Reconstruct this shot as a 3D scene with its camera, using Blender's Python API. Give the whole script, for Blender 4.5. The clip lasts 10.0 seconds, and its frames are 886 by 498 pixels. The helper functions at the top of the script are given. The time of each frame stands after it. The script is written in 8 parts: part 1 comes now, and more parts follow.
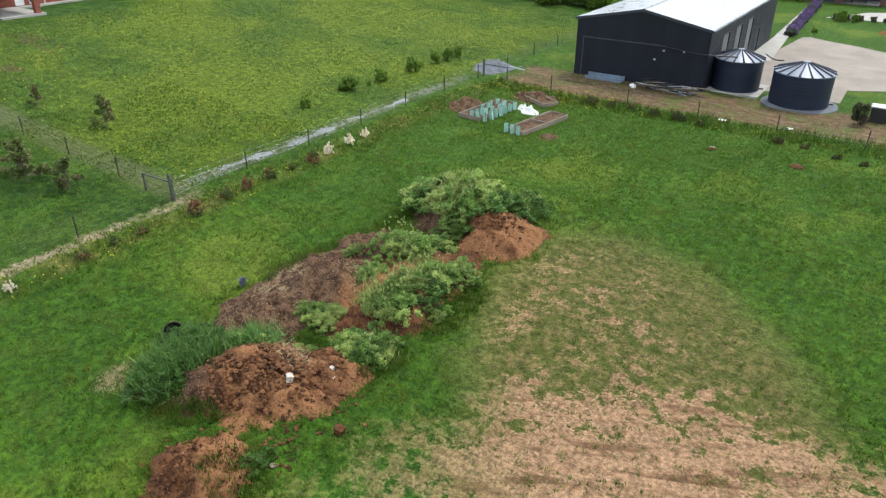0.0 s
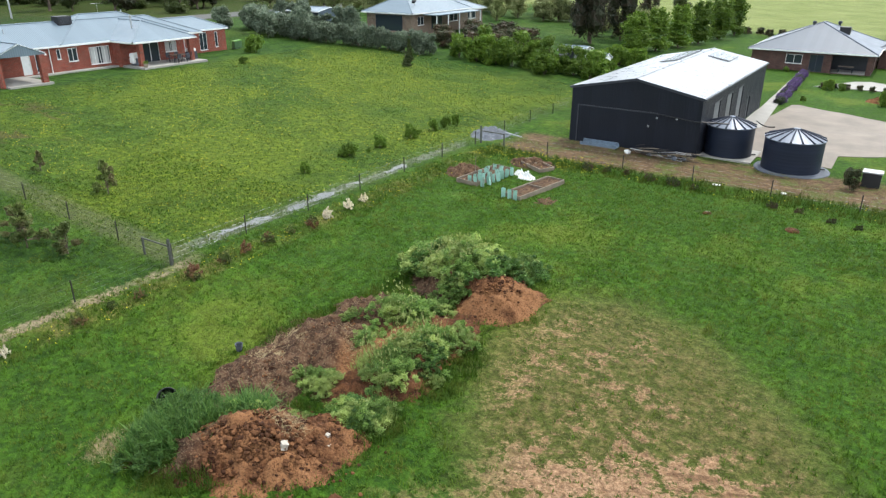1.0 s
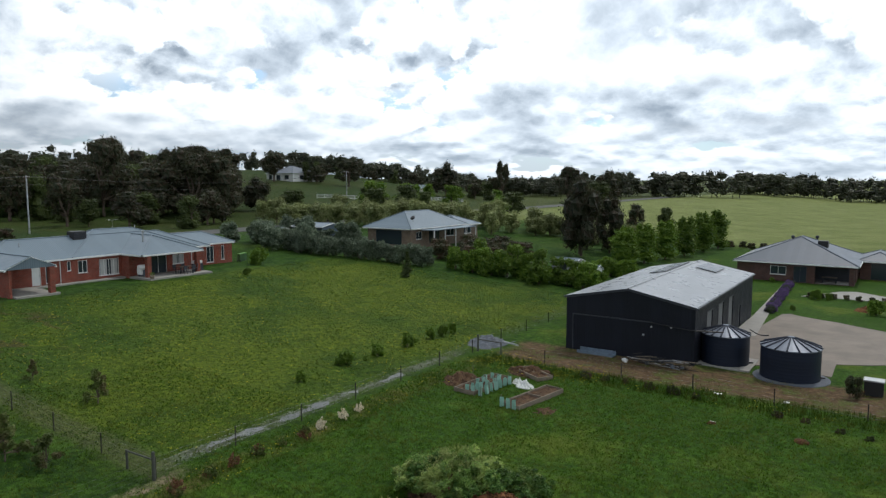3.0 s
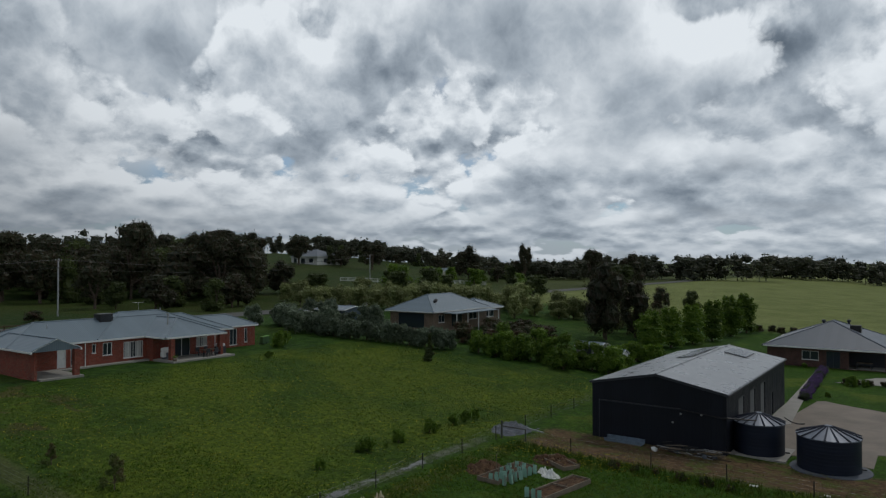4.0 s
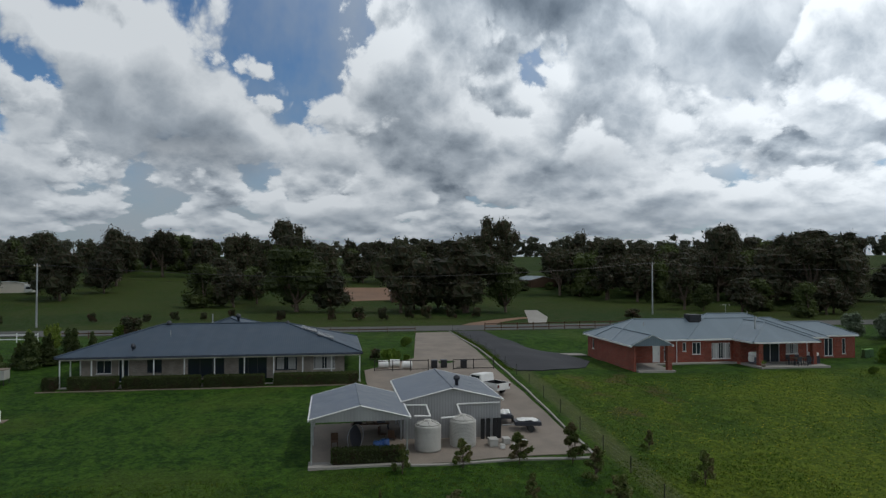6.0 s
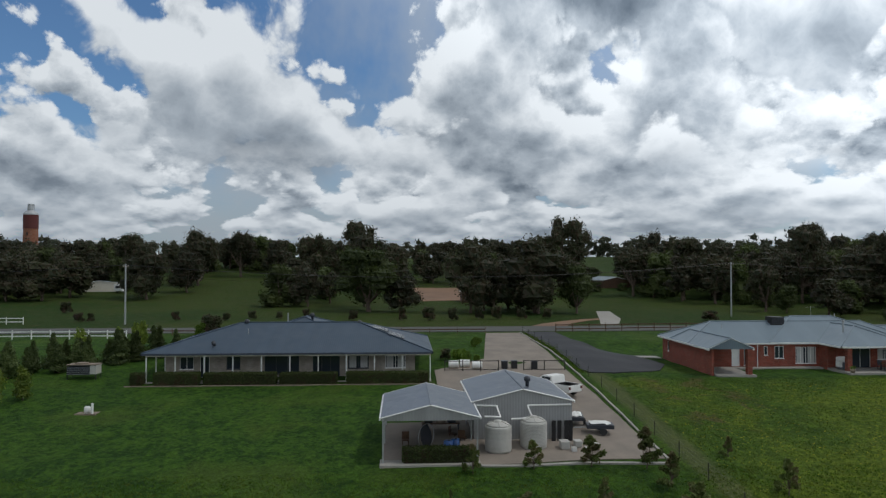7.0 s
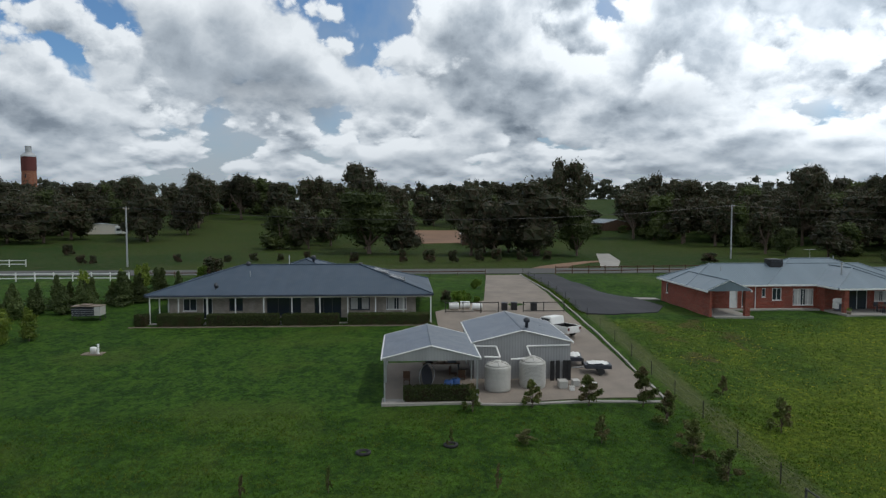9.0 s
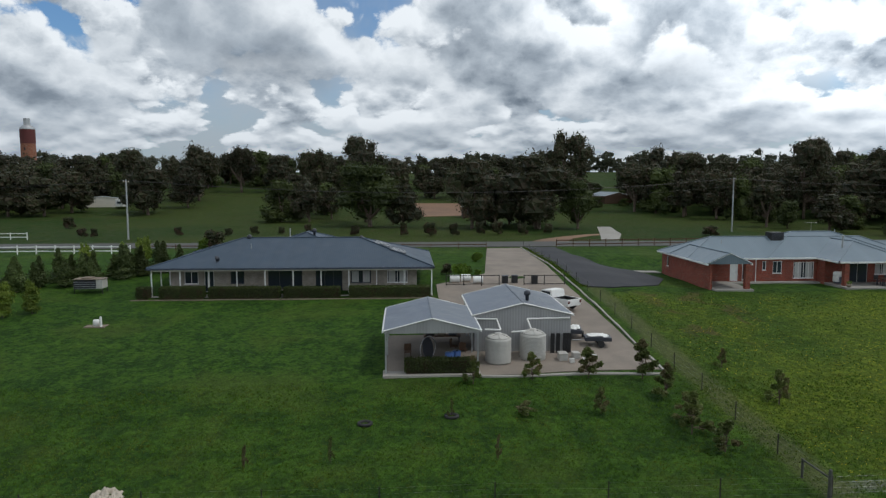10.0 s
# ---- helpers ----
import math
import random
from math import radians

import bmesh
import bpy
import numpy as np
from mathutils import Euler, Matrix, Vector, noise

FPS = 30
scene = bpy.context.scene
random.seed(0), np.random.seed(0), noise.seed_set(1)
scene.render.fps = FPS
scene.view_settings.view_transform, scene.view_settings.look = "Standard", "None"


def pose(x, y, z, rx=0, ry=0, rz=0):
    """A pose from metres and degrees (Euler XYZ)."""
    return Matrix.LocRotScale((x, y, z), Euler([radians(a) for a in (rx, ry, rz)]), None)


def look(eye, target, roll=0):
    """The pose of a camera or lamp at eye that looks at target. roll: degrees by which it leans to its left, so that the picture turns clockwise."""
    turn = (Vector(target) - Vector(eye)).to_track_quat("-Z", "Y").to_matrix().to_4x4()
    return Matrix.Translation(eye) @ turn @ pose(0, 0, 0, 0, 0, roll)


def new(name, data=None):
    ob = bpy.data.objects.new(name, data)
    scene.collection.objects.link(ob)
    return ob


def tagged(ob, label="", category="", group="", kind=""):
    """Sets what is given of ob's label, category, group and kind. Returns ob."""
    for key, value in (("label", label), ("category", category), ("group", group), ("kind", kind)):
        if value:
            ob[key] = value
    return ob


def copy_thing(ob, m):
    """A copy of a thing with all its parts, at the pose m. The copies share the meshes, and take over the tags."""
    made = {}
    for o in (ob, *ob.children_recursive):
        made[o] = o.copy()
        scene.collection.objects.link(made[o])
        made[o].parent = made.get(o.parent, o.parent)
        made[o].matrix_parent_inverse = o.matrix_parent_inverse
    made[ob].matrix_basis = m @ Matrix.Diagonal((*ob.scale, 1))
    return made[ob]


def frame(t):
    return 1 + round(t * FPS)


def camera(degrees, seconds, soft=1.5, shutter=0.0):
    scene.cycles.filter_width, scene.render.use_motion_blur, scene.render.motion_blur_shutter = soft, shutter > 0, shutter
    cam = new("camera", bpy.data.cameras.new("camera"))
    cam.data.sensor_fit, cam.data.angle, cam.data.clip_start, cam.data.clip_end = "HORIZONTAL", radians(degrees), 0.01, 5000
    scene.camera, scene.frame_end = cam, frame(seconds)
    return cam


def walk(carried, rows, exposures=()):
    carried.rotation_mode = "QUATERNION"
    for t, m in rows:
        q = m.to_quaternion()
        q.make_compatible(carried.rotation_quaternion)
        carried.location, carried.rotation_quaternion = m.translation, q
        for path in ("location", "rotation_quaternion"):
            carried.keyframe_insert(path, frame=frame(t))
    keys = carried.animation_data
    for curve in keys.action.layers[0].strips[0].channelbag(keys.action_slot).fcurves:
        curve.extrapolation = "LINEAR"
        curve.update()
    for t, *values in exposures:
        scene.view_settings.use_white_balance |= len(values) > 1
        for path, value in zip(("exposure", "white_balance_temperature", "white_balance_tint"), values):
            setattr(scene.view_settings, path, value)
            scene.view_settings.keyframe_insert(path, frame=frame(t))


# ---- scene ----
cam = camera(64.8, 10.0, soft=1.3)
EYE = (0.0, 0.0, 14.0)
# seconds, heading and tilt in degrees
TURN = [(0.0, 34.0, -27.97), (0.5, 33.92, -26.49), (1.0, 33.83, -22.73), (1.5, 33.76, -18.63), (2.0, 33.68, -14.52),
        (2.5, 33.64, -10.31), (2.7, 33.61, -8.53), (3.2, 33.62, -3.9), (3.5, 33.7, -1.35), (3.8, 34.0, 0.5), (4.0, 35.45, 1.07), (4.5, 45.99, 1.12), (5.0, 58.98, 1.16),
        (5.5, 70.67, 1.24), (6.0, 80.98, 1.31), (6.2, 83.78, 1.32), (6.5, 86.0, 1.34), (6.9, 86.7, 1.35), (7.3, 86.75, 1.15), (7.5, 86.72, 0.64),
        (8.0, 86.71, -0.71), (8.5, 86.72, -2.04), (9.0, 86.75, -3.38), (9.5, 86.8, -4.71), (10.0, 86.82, -5.59)]
walk(cam, [(t, pose(*EYE, 90 + p, 0, h)) for t, h, p in TURN],
     exposures=[(0.0, 0.38), (1.0, 0.46), (1.5, 0.46), (2.0, 0.24), (2.5, -0.18), (2.7, -0.48), (3.8, -1.82), (4.5, -2.06), (5.5, -1.76), (6.2, -1.48), (7.5, -1.32), (10.0, -1.10)])

# ---- sky and sun ----
SUN_EL, SUN_AZ = 60.0, 8.0          # degrees; azimuth clockwise from +y


def socket(nt, node, i, v):
    if isinstance(v, (int, float)):
        node.inputs[i].default_value = v
    elif isinstance(v, tuple):
        node.inputs[i].default_value = v if len(v) == len(node.inputs[i].default_value) else (*v, 1.0)
    else:
        nt.links.new(v, node.inputs[i])


def num(nt, op, a, b=0.0, clamp=False):
    n = nt.nodes.new("ShaderNodeMath")
    n.operation, n.use_clamp = op, clamp
    socket(nt, n, 0, a)
    socket(nt, n, 1, b)
    return n.outputs[0]


def vec(nt, op, a, b=(0.0, 0.0, 0.0), scale=None):
    n = nt.nodes.new("ShaderNodeVectorMath")
    n.operation = op
    socket(nt, n, 0, a)
    if scale is not None:
        socket(nt, n, 3, scale)
    else:
        socket(nt, n, 1, b)
    return n.outputs[0]


def blend(nt, f, a, b, mode="MIX"):
    n = nt.nodes.new("ShaderNodeMix")
    n.data_type, n.blend_type = "RGBA", mode
    socket(nt, n, 0, f)
    socket(nt, n, 6, a)
    socket(nt, n, 7, b)
    return n.outputs[2]


def step(nt, v, lo, hi, a=0.0, b=1.0):
    n = nt.nodes.new("ShaderNodeMapRange")
    n.interpolation_type = "SMOOTHSTEP"
    for i, x in enumerate((v, lo, hi, a, b)):
        socket(nt, n, i, x)
    return n.outputs[0]


def cloudy(nt, p, scale, detail=6.0, rough=0.55, warp=0.0):
    n = nt.nodes.new("ShaderNodeTexNoise")
    nt.links.new(p, n.inputs["Vector"])
    n.inputs["Scale"].default_value, n.inputs["Detail"].default_value = scale, detail
    n.inputs["Roughness"].default_value, n.inputs["Distortion"].default_value = rough, warp
    return n.outputs["Fac"]


def make_world():
    w = bpy.data.worlds.new("sky")
    scene.world = w
    w.use_nodes = True
    nt = w.node_tree
    nt.nodes.clear()
    out, bg = nt.nodes.new("ShaderNodeOutputWorld"), nt.nodes.new("ShaderNodeBackground")
    sky = nt.nodes.new("ShaderNodeTexSky")
    sky.sky_type, sky.sun_disc = "NISHITA", False
    sky.sun_elevation, sky.sun_rotation = radians(SUN_EL), radians(SUN_AZ)
    blue = vec(nt, "SCALE", sky.outputs[0], scale=0.14)
    blue = blend(nt, 1.0, blue, (0.95, 1.32, 1.66), "MULTIPLY")
    gen = nt.nodes.new("ShaderNodeTexCoord").outputs["Generated"]
    sep = nt.nodes.new("ShaderNodeSeparateXYZ")
    nt.links.new(gen, sep.inputs[0])
    x, y, z = sep.outputs
    up = num(nt, "MAXIMUM", z, 0.0)
    # heaped clouds in layers, low banks far off first, then larger and nearer ones above them
    flat = nt.nodes.new("ShaderNodeVectorMath")
    flat.operation = "NORMALIZE"
    level = nt.nodes.new("ShaderNodeCombineXYZ")
    nt.links.new(x, level.inputs[0])
    nt.links.new(y, level.inputs[1])
    nt.links.new(level.outputs[0], flat.inputs[0])

    def dome(lift, turn, tall):
        """Bearing and height in the sky, squeezed together towards the horizon."""
        w = num(nt, "MULTIPLY", num(nt, "LOGARITHM", num(nt, "ADD", up, 0.11), math.e), tall)
        c = nt.nodes.new("ShaderNodeCombineXYZ")
        nt.links.new(num(nt, "ADD", w, lift + turn), c.inputs[2])
        return vec(nt, "ADD", flat.outputs[0], c.outputs[0])

    def heaps(q, scale):
        """Broad body of a cloud with the round heads that bulge from it."""
        wob = nt.nodes.new("ShaderNodeTexNoise")
        nt.links.new(q, wob.inputs["Vector"])
        wob.inputs["Scale"].default_value, wob.inputs["Detail"].default_value = scale * 4.5, 6.0
        q2 = vec(nt, "ADD", q, vec(nt, "SCALE", wob.outputs["Color"], scale=0.15 / scale))
        v = nt.nodes.new("ShaderNodeTexVoronoi")
        v.feature, v.normalize = "SMOOTH_F1", True
        nt.links.new(q2, v.inputs["Vector"])
        v.inputs["Scale"].default_value, v.inputs["Detail"].default_value = scale * 2.9, 5.0
        v.inputs["Roughness"].default_value, v.inputs["Smoothness"].default_value = 0.58, 0.30
        body = cloudy(nt, q, scale, 3.0, 0.48)
        return num(nt, "ADD", body, num(nt, "MULTIPLY", num(nt, "SUBTRACT", 0.40, v.outputs["Distance"]), 0.40))

    # the cover opens high up towards the south-west
    gap = step(nt, num(nt, "ADD", num(nt, "MULTIPLY", x, -0.80), num(nt, "MULTIPLY", y, -0.60)), 0.60, 0.97)
    gap = num(nt, "MULTIPLY", num(nt, "MULTIPLY", gap, step(nt, up, 0.08, 0.28)), 0.17)
    ramp_at = ((0.0, (0.22, 0.29, 0.38)), (0.30, (0.44, 0.54, 0.66)), (0.58, (0.88, 1.01, 1.15)), (0.98, (1.76, 1.88, 1.99)))
    veil = cloudy(nt, dome(0.0, 1.0, 0.30), 3.0, 6.0, 0.6)
    thin = num(nt, "SUBTRACT", step(nt, veil, 0.38, 0.62, 0.40, 0.90), num(nt, "MULTIPLY", gap, 5.0), True)
    col = blend(nt, thin, blue, (0.84, 0.95, 1.06))
    for turn, tall, scale, thr, shade, lo, hi in ((2.3, 0.42, 7.5, 0.43, 0.31, -0.05, 0.0), (7.3, 0.40, 4.8, 0.475, 0.44, 0.035, 0.085), (4.6, 0.40, 3.0, 0.505, 0.54, 0.10, 0.19)):
        d0 = heaps(dome(0.0, turn, tall), scale)
        d1 = heaps(dome(0.15 / scale, turn, tall), scale)
        d = num(nt, "SUBTRACT", d0, gap)
        mask = num(nt, "MULTIPLY", step(nt, d, thr, thr + 0.042), step(nt, up, lo, hi))
        lit = num(nt, "ADD", num(nt, "MULTIPLY", num(nt, "SUBTRACT", d0, d1), 3.4), 0.84)
        tone = num(nt, "SUBTRACT", lit, num(nt, "MULTIPLY", step(nt, d, thr + 0.01, thr + 0.27), shade), True)
        ramp = nt.nodes.new("ShaderNodeValToRGB")
        nt.links.new(tone, ramp.inputs[0])
        e = ramp.color_ramp.elements
        e[0].position, e[0].color = ramp_at[0][0], (*ramp_at[0][1], 1)
        e[1].position, e[1].color = ramp_at[3][0], (*ramp_at[3][1], 1)
        for pos, c in ramp_at[1:3]:
            e.new(pos).color = (*c, 1)
        col = blend(nt, mask, col, ramp.outputs[0])
    haze = step(nt, up, 0.0, 0.12, 0.40, 0.0)
    col = blend(nt, haze, col, (0.66, 0.78, 0.90))
    # clouds shine more on the sun's side of the sky
    dot = nt.nodes.new("ShaderNodeVectorMath")
    dot.operation = "DOT_PRODUCT"
    nt.links.new(gen, dot.inputs[0])
    dot.inputs[1].default_value = (math.sin(radians(SUN_AZ)) * math.cos(radians(SUN_EL)), math.cos(radians(SUN_AZ)) * math.cos(radians(SUN_EL)), math.sin(radians(SUN_EL)))
    col = vec(nt, "SCALE", col, scale=step(nt, dot.outputs["Value"], 0.08, 0.48, 1.0, 1.62))
    # clouds overhead, out of view, are dimmed to cut the skylight on the land
    col = vec(nt, "SCALE", col, scale=step(nt, up, 0.38, 0.85, 1.0, 0.52))
    nt.links.new(col, bg.inputs[0])
    bg.inputs[1].default_value = 1.0
    nt.links.new(bg.outputs[0], out.inputs[0])


make_world()
sun = new("sun", bpy.data.lights.new("sun", "SUN"))
sun.data.energy, sun.data.angle, sun.data.color = 2.5, radians(0.7), (1.0, 0.965, 0.90)
sun.matrix_world = look((80 * math.sin(radians(SUN_AZ)), 80 * math.cos(radians(SUN_AZ)), 80 * math.tan(radians(SUN_EL))), (0, 0, 0))


# ---- lie of the land ----
def smooth(a, b, v):
    t = np.clip((v - a) / (b - a), 0, 1)
    return t * t * (3 - 2 * t)


def ground_z(x, y):
    """Height of the land: a rise to the west, and a hill far off in the north-west."""
    x, y = np.asarray(x, float), np.asarray(y, float)
    az = np.degrees(np.arctan2(-x, y))
    az = np.where(az < -120, az + 360, az)
    z = 4 * smooth(18, 88, -x) + 15 * smooth(150, 420, np.hypot(x, y)) * smooth(26, 48, az)
    pad = smooth(-92, -86, x) * smooth(-60, -66, x) * smooth(21, 27, y) * smooth(68, 62, y)
    z = z + pad * np.minimum(0, 3.1 - z)
    near = 1 - smooth(60, 140, np.hypot(x, y))
    return z + near * 0.035 * (np.sin(x * 0.9 + 1.3 * np.sin(y * 0.37)) + np.sin(y * 0.71 + 1.7 * np.sin(x * 0.29)))


def gz(x, y):
    return float(ground_z(x, y))


# ---- materials ----
def material(name):
    m = bpy.data.materials.new(name)
    m.use_nodes = True
    nt = m.node_tree
    b = nt.nodes["Principled BSDF"]
    return m, nt, b


def bump(nt, b, h, strength, dist):
    n = nt.nodes.new("ShaderNodeBump")
    n.inputs["Strength"].default_value, n.inputs["Distance"].default_value = strength, dist
    nt.links.new(h, n.inputs["Height"])
    nt.links.new(n.outputs[0], b.inputs["Normal"])


def position(nt):
    return nt.nodes.new("ShaderNodeNewGeometry").outputs["Position"]


def plain(name, col, rough=0.6, metal=0.0, var=0.25, scale=3.0, grain=40.0, relief=0.15, spec=0.5):
    """A worn surface: one colour with broad stains, fine grain and slight relief."""
    m, nt, b = material(name)
    p = position(nt)
    broad, small = cloudy(nt, p, scale, 4.0, 0.6), cloudy(nt, p, grain, 3.0, 0.6)
    v = num(nt, "ADD", num(nt, "MULTIPLY", broad, 0.65), num(nt, "MULTIPLY", small, 0.35))
    dark, light = tuple(c * (1 - var) for c in col), tuple(min(1, c * (1 + var)) for c in col)
    nt.links.new(blend(nt, step(nt, v, 0.32, 0.68), dark, light), b.inputs["Base Color"])
    b.inputs["Roughness"].default_value, b.inputs["Metallic"].default_value = rough, metal
    b.inputs["Specular IOR Level"].default_value = spec
    nt.links.new(num(nt, "ADD", num(nt, "MULTIPLY", broad, 0.25), rough - 0.12), b.inputs["Roughness"])
    if relief:
        bump(nt, b, small, relief, 0.01)
    return m


def ribbed(name, col, rough=0.4, axis=0, pitch=0.2, metal=0.0, var=0.1, relief=0.6, spec=0.5):
    """Profiled steel sheet with ribs that follow one another along an axis."""
    m, nt, b = material(name)
    p = position(nt)
    sep = nt.nodes.new("ShaderNodeSeparateXYZ")
    nt.links.new(p, sep.inputs[0])
    w = num(nt, "SINE", num(nt, "MULTIPLY", sep.outputs[axis], 2 * math.pi / pitch))
    broad = cloudy(nt, p, 0.8, 5.0, 0.6)
    sheet = nt.nodes.new("ShaderNodeTexWhiteNoise")
    sheet.noise_dimensions = "1D"
    nt.links.new(num(nt, "FLOOR", num(nt, "DIVIDE", sep.outputs[axis], 0.76)), sheet.inputs["W"])
    f = num(nt, "ADD", num(nt, "MULTIPLY", broad, 0.7), num(nt, "MULTIPLY", sheet.outputs[0], 0.3))
    f = num(nt, "ADD", f, num(nt, "MULTIPLY", w, 0.04))
    dark, light = tuple(c * (1 - var) for c in col), tuple(min(1, c * (1 + var)) for c in col)
    nt.links.new(blend(nt, step(nt, f, 0.25, 0.75), dark, light), b.inputs["Base Color"])
    nt.links.new(num(nt, "ADD", num(nt, "MULTIPLY", broad, 0.3), rough - 0.15), b.inputs["Roughness"])
    b.inputs["Metallic"].default_value = metal
    b.inputs["Specular IOR Level"].default_value = spec
    bump(nt, b, w, relief, 0.012)
    return m


def brickwork(name, col, mortar, var=0.3):
    m, nt, b = material(name)
    p = position(nt)
    sep = nt.nodes.new("ShaderNodeSeparateXYZ")
    nt.links.new(p, sep.inputs[0])
    cmb = nt.nodes.new("ShaderNodeCombineXYZ")
    nt.links.new(num(nt, "ADD", sep.outputs[0], sep.outputs[1]), cmb.inputs[0])
    nt.links.new(sep.outputs[2], cmb.inputs[1])
    t = nt.nodes.new("ShaderNodeTexBrick")
    nt.links.new(cmb.outputs[0], t.inputs["Vector"])
    t.inputs["Scale"].default_value = 1.0
    t.inputs["Brick Width"].default_value, t.inputs["Row Height"].default_value = 0.24, 0.086
    t.inputs["Mortar Size"].default_value = 0.006
    t.inputs["Color1"].default_value = (*[c * (1 - var) for c in col], 1)
    t.inputs["Color2"].default_value = (*[c * (1 + var) for c in col], 1)
    t.inputs["Mortar"].default_value = (*mortar, 1)
    stain = step(nt, cloudy(nt, p, 1.1, 4.0, 0.6), 0.3, 0.7, 0.82, 1.1)
    nt.links.new(vec(nt, "SCALE", t.outputs["Color"], scale=stain), b.inputs["Base Color"])
    b.inputs["Roughness"].default_value = 0.85
    bump(nt, b, t.outputs["Fac"], -0.4, 0.01)
    return m


def leafy(name, a, b_col, c_col=None, rough=0.55, sheen=0.35):
    """Foliage: colour differs from leaf to leaf and from plant to plant."""
    m, nt, b = material(name)
    g = nt.nodes.new("ShaderNodeNewGeometry")
    o = nt.nodes.new("ShaderNodeObjectInfo")
    col = blend(nt, g.outputs["Random Per Island"], a, b_col)
    if c_col:
        col = blend(nt, step(nt, cloudy(nt, g.outputs["Position"], 0.9, 3.0), 0.45, 0.62), col, c_col)
    col = vec(nt, "SCALE", col, scale=num(nt, "ADD", num(nt, "MULTIPLY", o.outputs["Random"], 0.5), 0.75))
    nt.links.new(col, b.inputs["Base Color"])
    b.inputs["Roughness"].default_value, b.inputs["Specular IOR Level"].default_value = rough, sheen
    tr = nt.nodes.new("ShaderNodeBsdfTranslucent")
    nt.links.new(col, tr.inputs[0])
    mx = nt.nodes.new("ShaderNodeMixShader")
    mx.inputs[0].default_value = 0.42
    nt.links.new(b.outputs[0], mx.inputs[1])
    nt.links.new(tr.outputs[0], mx.inputs[2])
    nt.links.new(mx.outputs[0], nt.nodes["Material Output"].inputs[0])
    return m


def glassy(name, tint=(0.03, 0.04, 0.05)):
    m, nt, b = material(name)
    b.inputs["Base Color"].default_value = (*tint, 1)
    b.inputs["Roughness"].default_value, b.inputs["Specular IOR Level"].default_value = 0.06, 0.6
    nt.links.new(step(nt, cloudy(nt, position(nt), 1.5, 2.0), 0.3, 0.7, 0.04, 0.12), b.inputs["Roughness"])
    return m


def soil_material():
    """Dug earth: orange clay, brown topsoil and straw-coloured litter."""
    m, nt, b = material("dug_soil")
    p = position(nt)
    n1, n2, n3 = cloudy(nt, p, 0.35, 4.0, 0.6), cloudy(nt, p, 2.6, 6.0, 0.65, 0.4), cloudy(nt, p, 14.0, 4.0, 0.65)
    sep = nt.nodes.new("ShaderNodeSeparateXYZ")
    nt.links.new(p, sep.inputs[0])
    # clay tones, with crevice darkness put into the colour where bumps are low
    col = blend(nt, step(nt, n2, 0.38, 0.62), (0.028, 0.011, 0.006), (0.105, 0.043, 0.019))
    col = blend(nt, step(nt, n3, 0.46, 0.70), col, (0.150, 0.070, 0.032))
    col = blend(nt, num(nt, "MULTIPLY", step(nt, n1, 0.47, 0.60), step(nt, n3, 0.30, 0.55)), col, (0.240, 0.115, 0.052))
    west = step(nt, num(nt, "ADD", sep.outputs[0], num(nt, "MULTIPLY", n1, 3.0)), -14.6, -13.2)
    brown = blend(nt, step(nt, n2, 0.40, 0.60), (0.038, 0.019, 0.012), (0.110, 0.062, 0.036))
    brown = blend(nt, step(nt, n3, 0.50, 0.72), brown, (0.21, 0.155, 0.092))
    col = blend(nt, west, brown, col)
    nt.links.new(col, b.inputs["Base Color"])
    b.inputs["Roughness"].default_value, b.inputs["Specular IOR Level"].default_value = 0.95, 0.15
    bump(nt, b, num(nt, "ADD", n2, num(nt, "MULTIPLY", n3, 0.5)), 0.9, 0.12)
    return m


def lumpy(name, a, b_col):
    """Broken clay: colour differs from lump to lump."""
    m, nt, b = material(name)
    g = nt.nodes.new("ShaderNodeNewGeometry")
    f = num(nt, "ADD", num(nt, "MULTIPLY", g.outputs["Random Per Island"], 0.7), num(nt, "MULTIPLY", cloudy(nt, g.outputs["Position"], 9.0, 4.0), 0.5))
    nt.links.new(blend(nt, step(nt, f, 0.2, 1.0), a, b_col), b.inputs["Base Color"])
    b.inputs["Roughness"].default_value, b.inputs["Specular IOR Level"].default_value = 0.95, 0.15
    bump(nt, b, cloudy(nt, g.outputs["Position"], 25.0, 3.0), 0.5, 0.02)
    return m


def between(nt, v, lo, hi, w):
    return num(nt, "MULTIPLY", step(nt, v, lo - w, lo + w), step(nt, v, hi - w, hi + w, 1.0, 0.0))


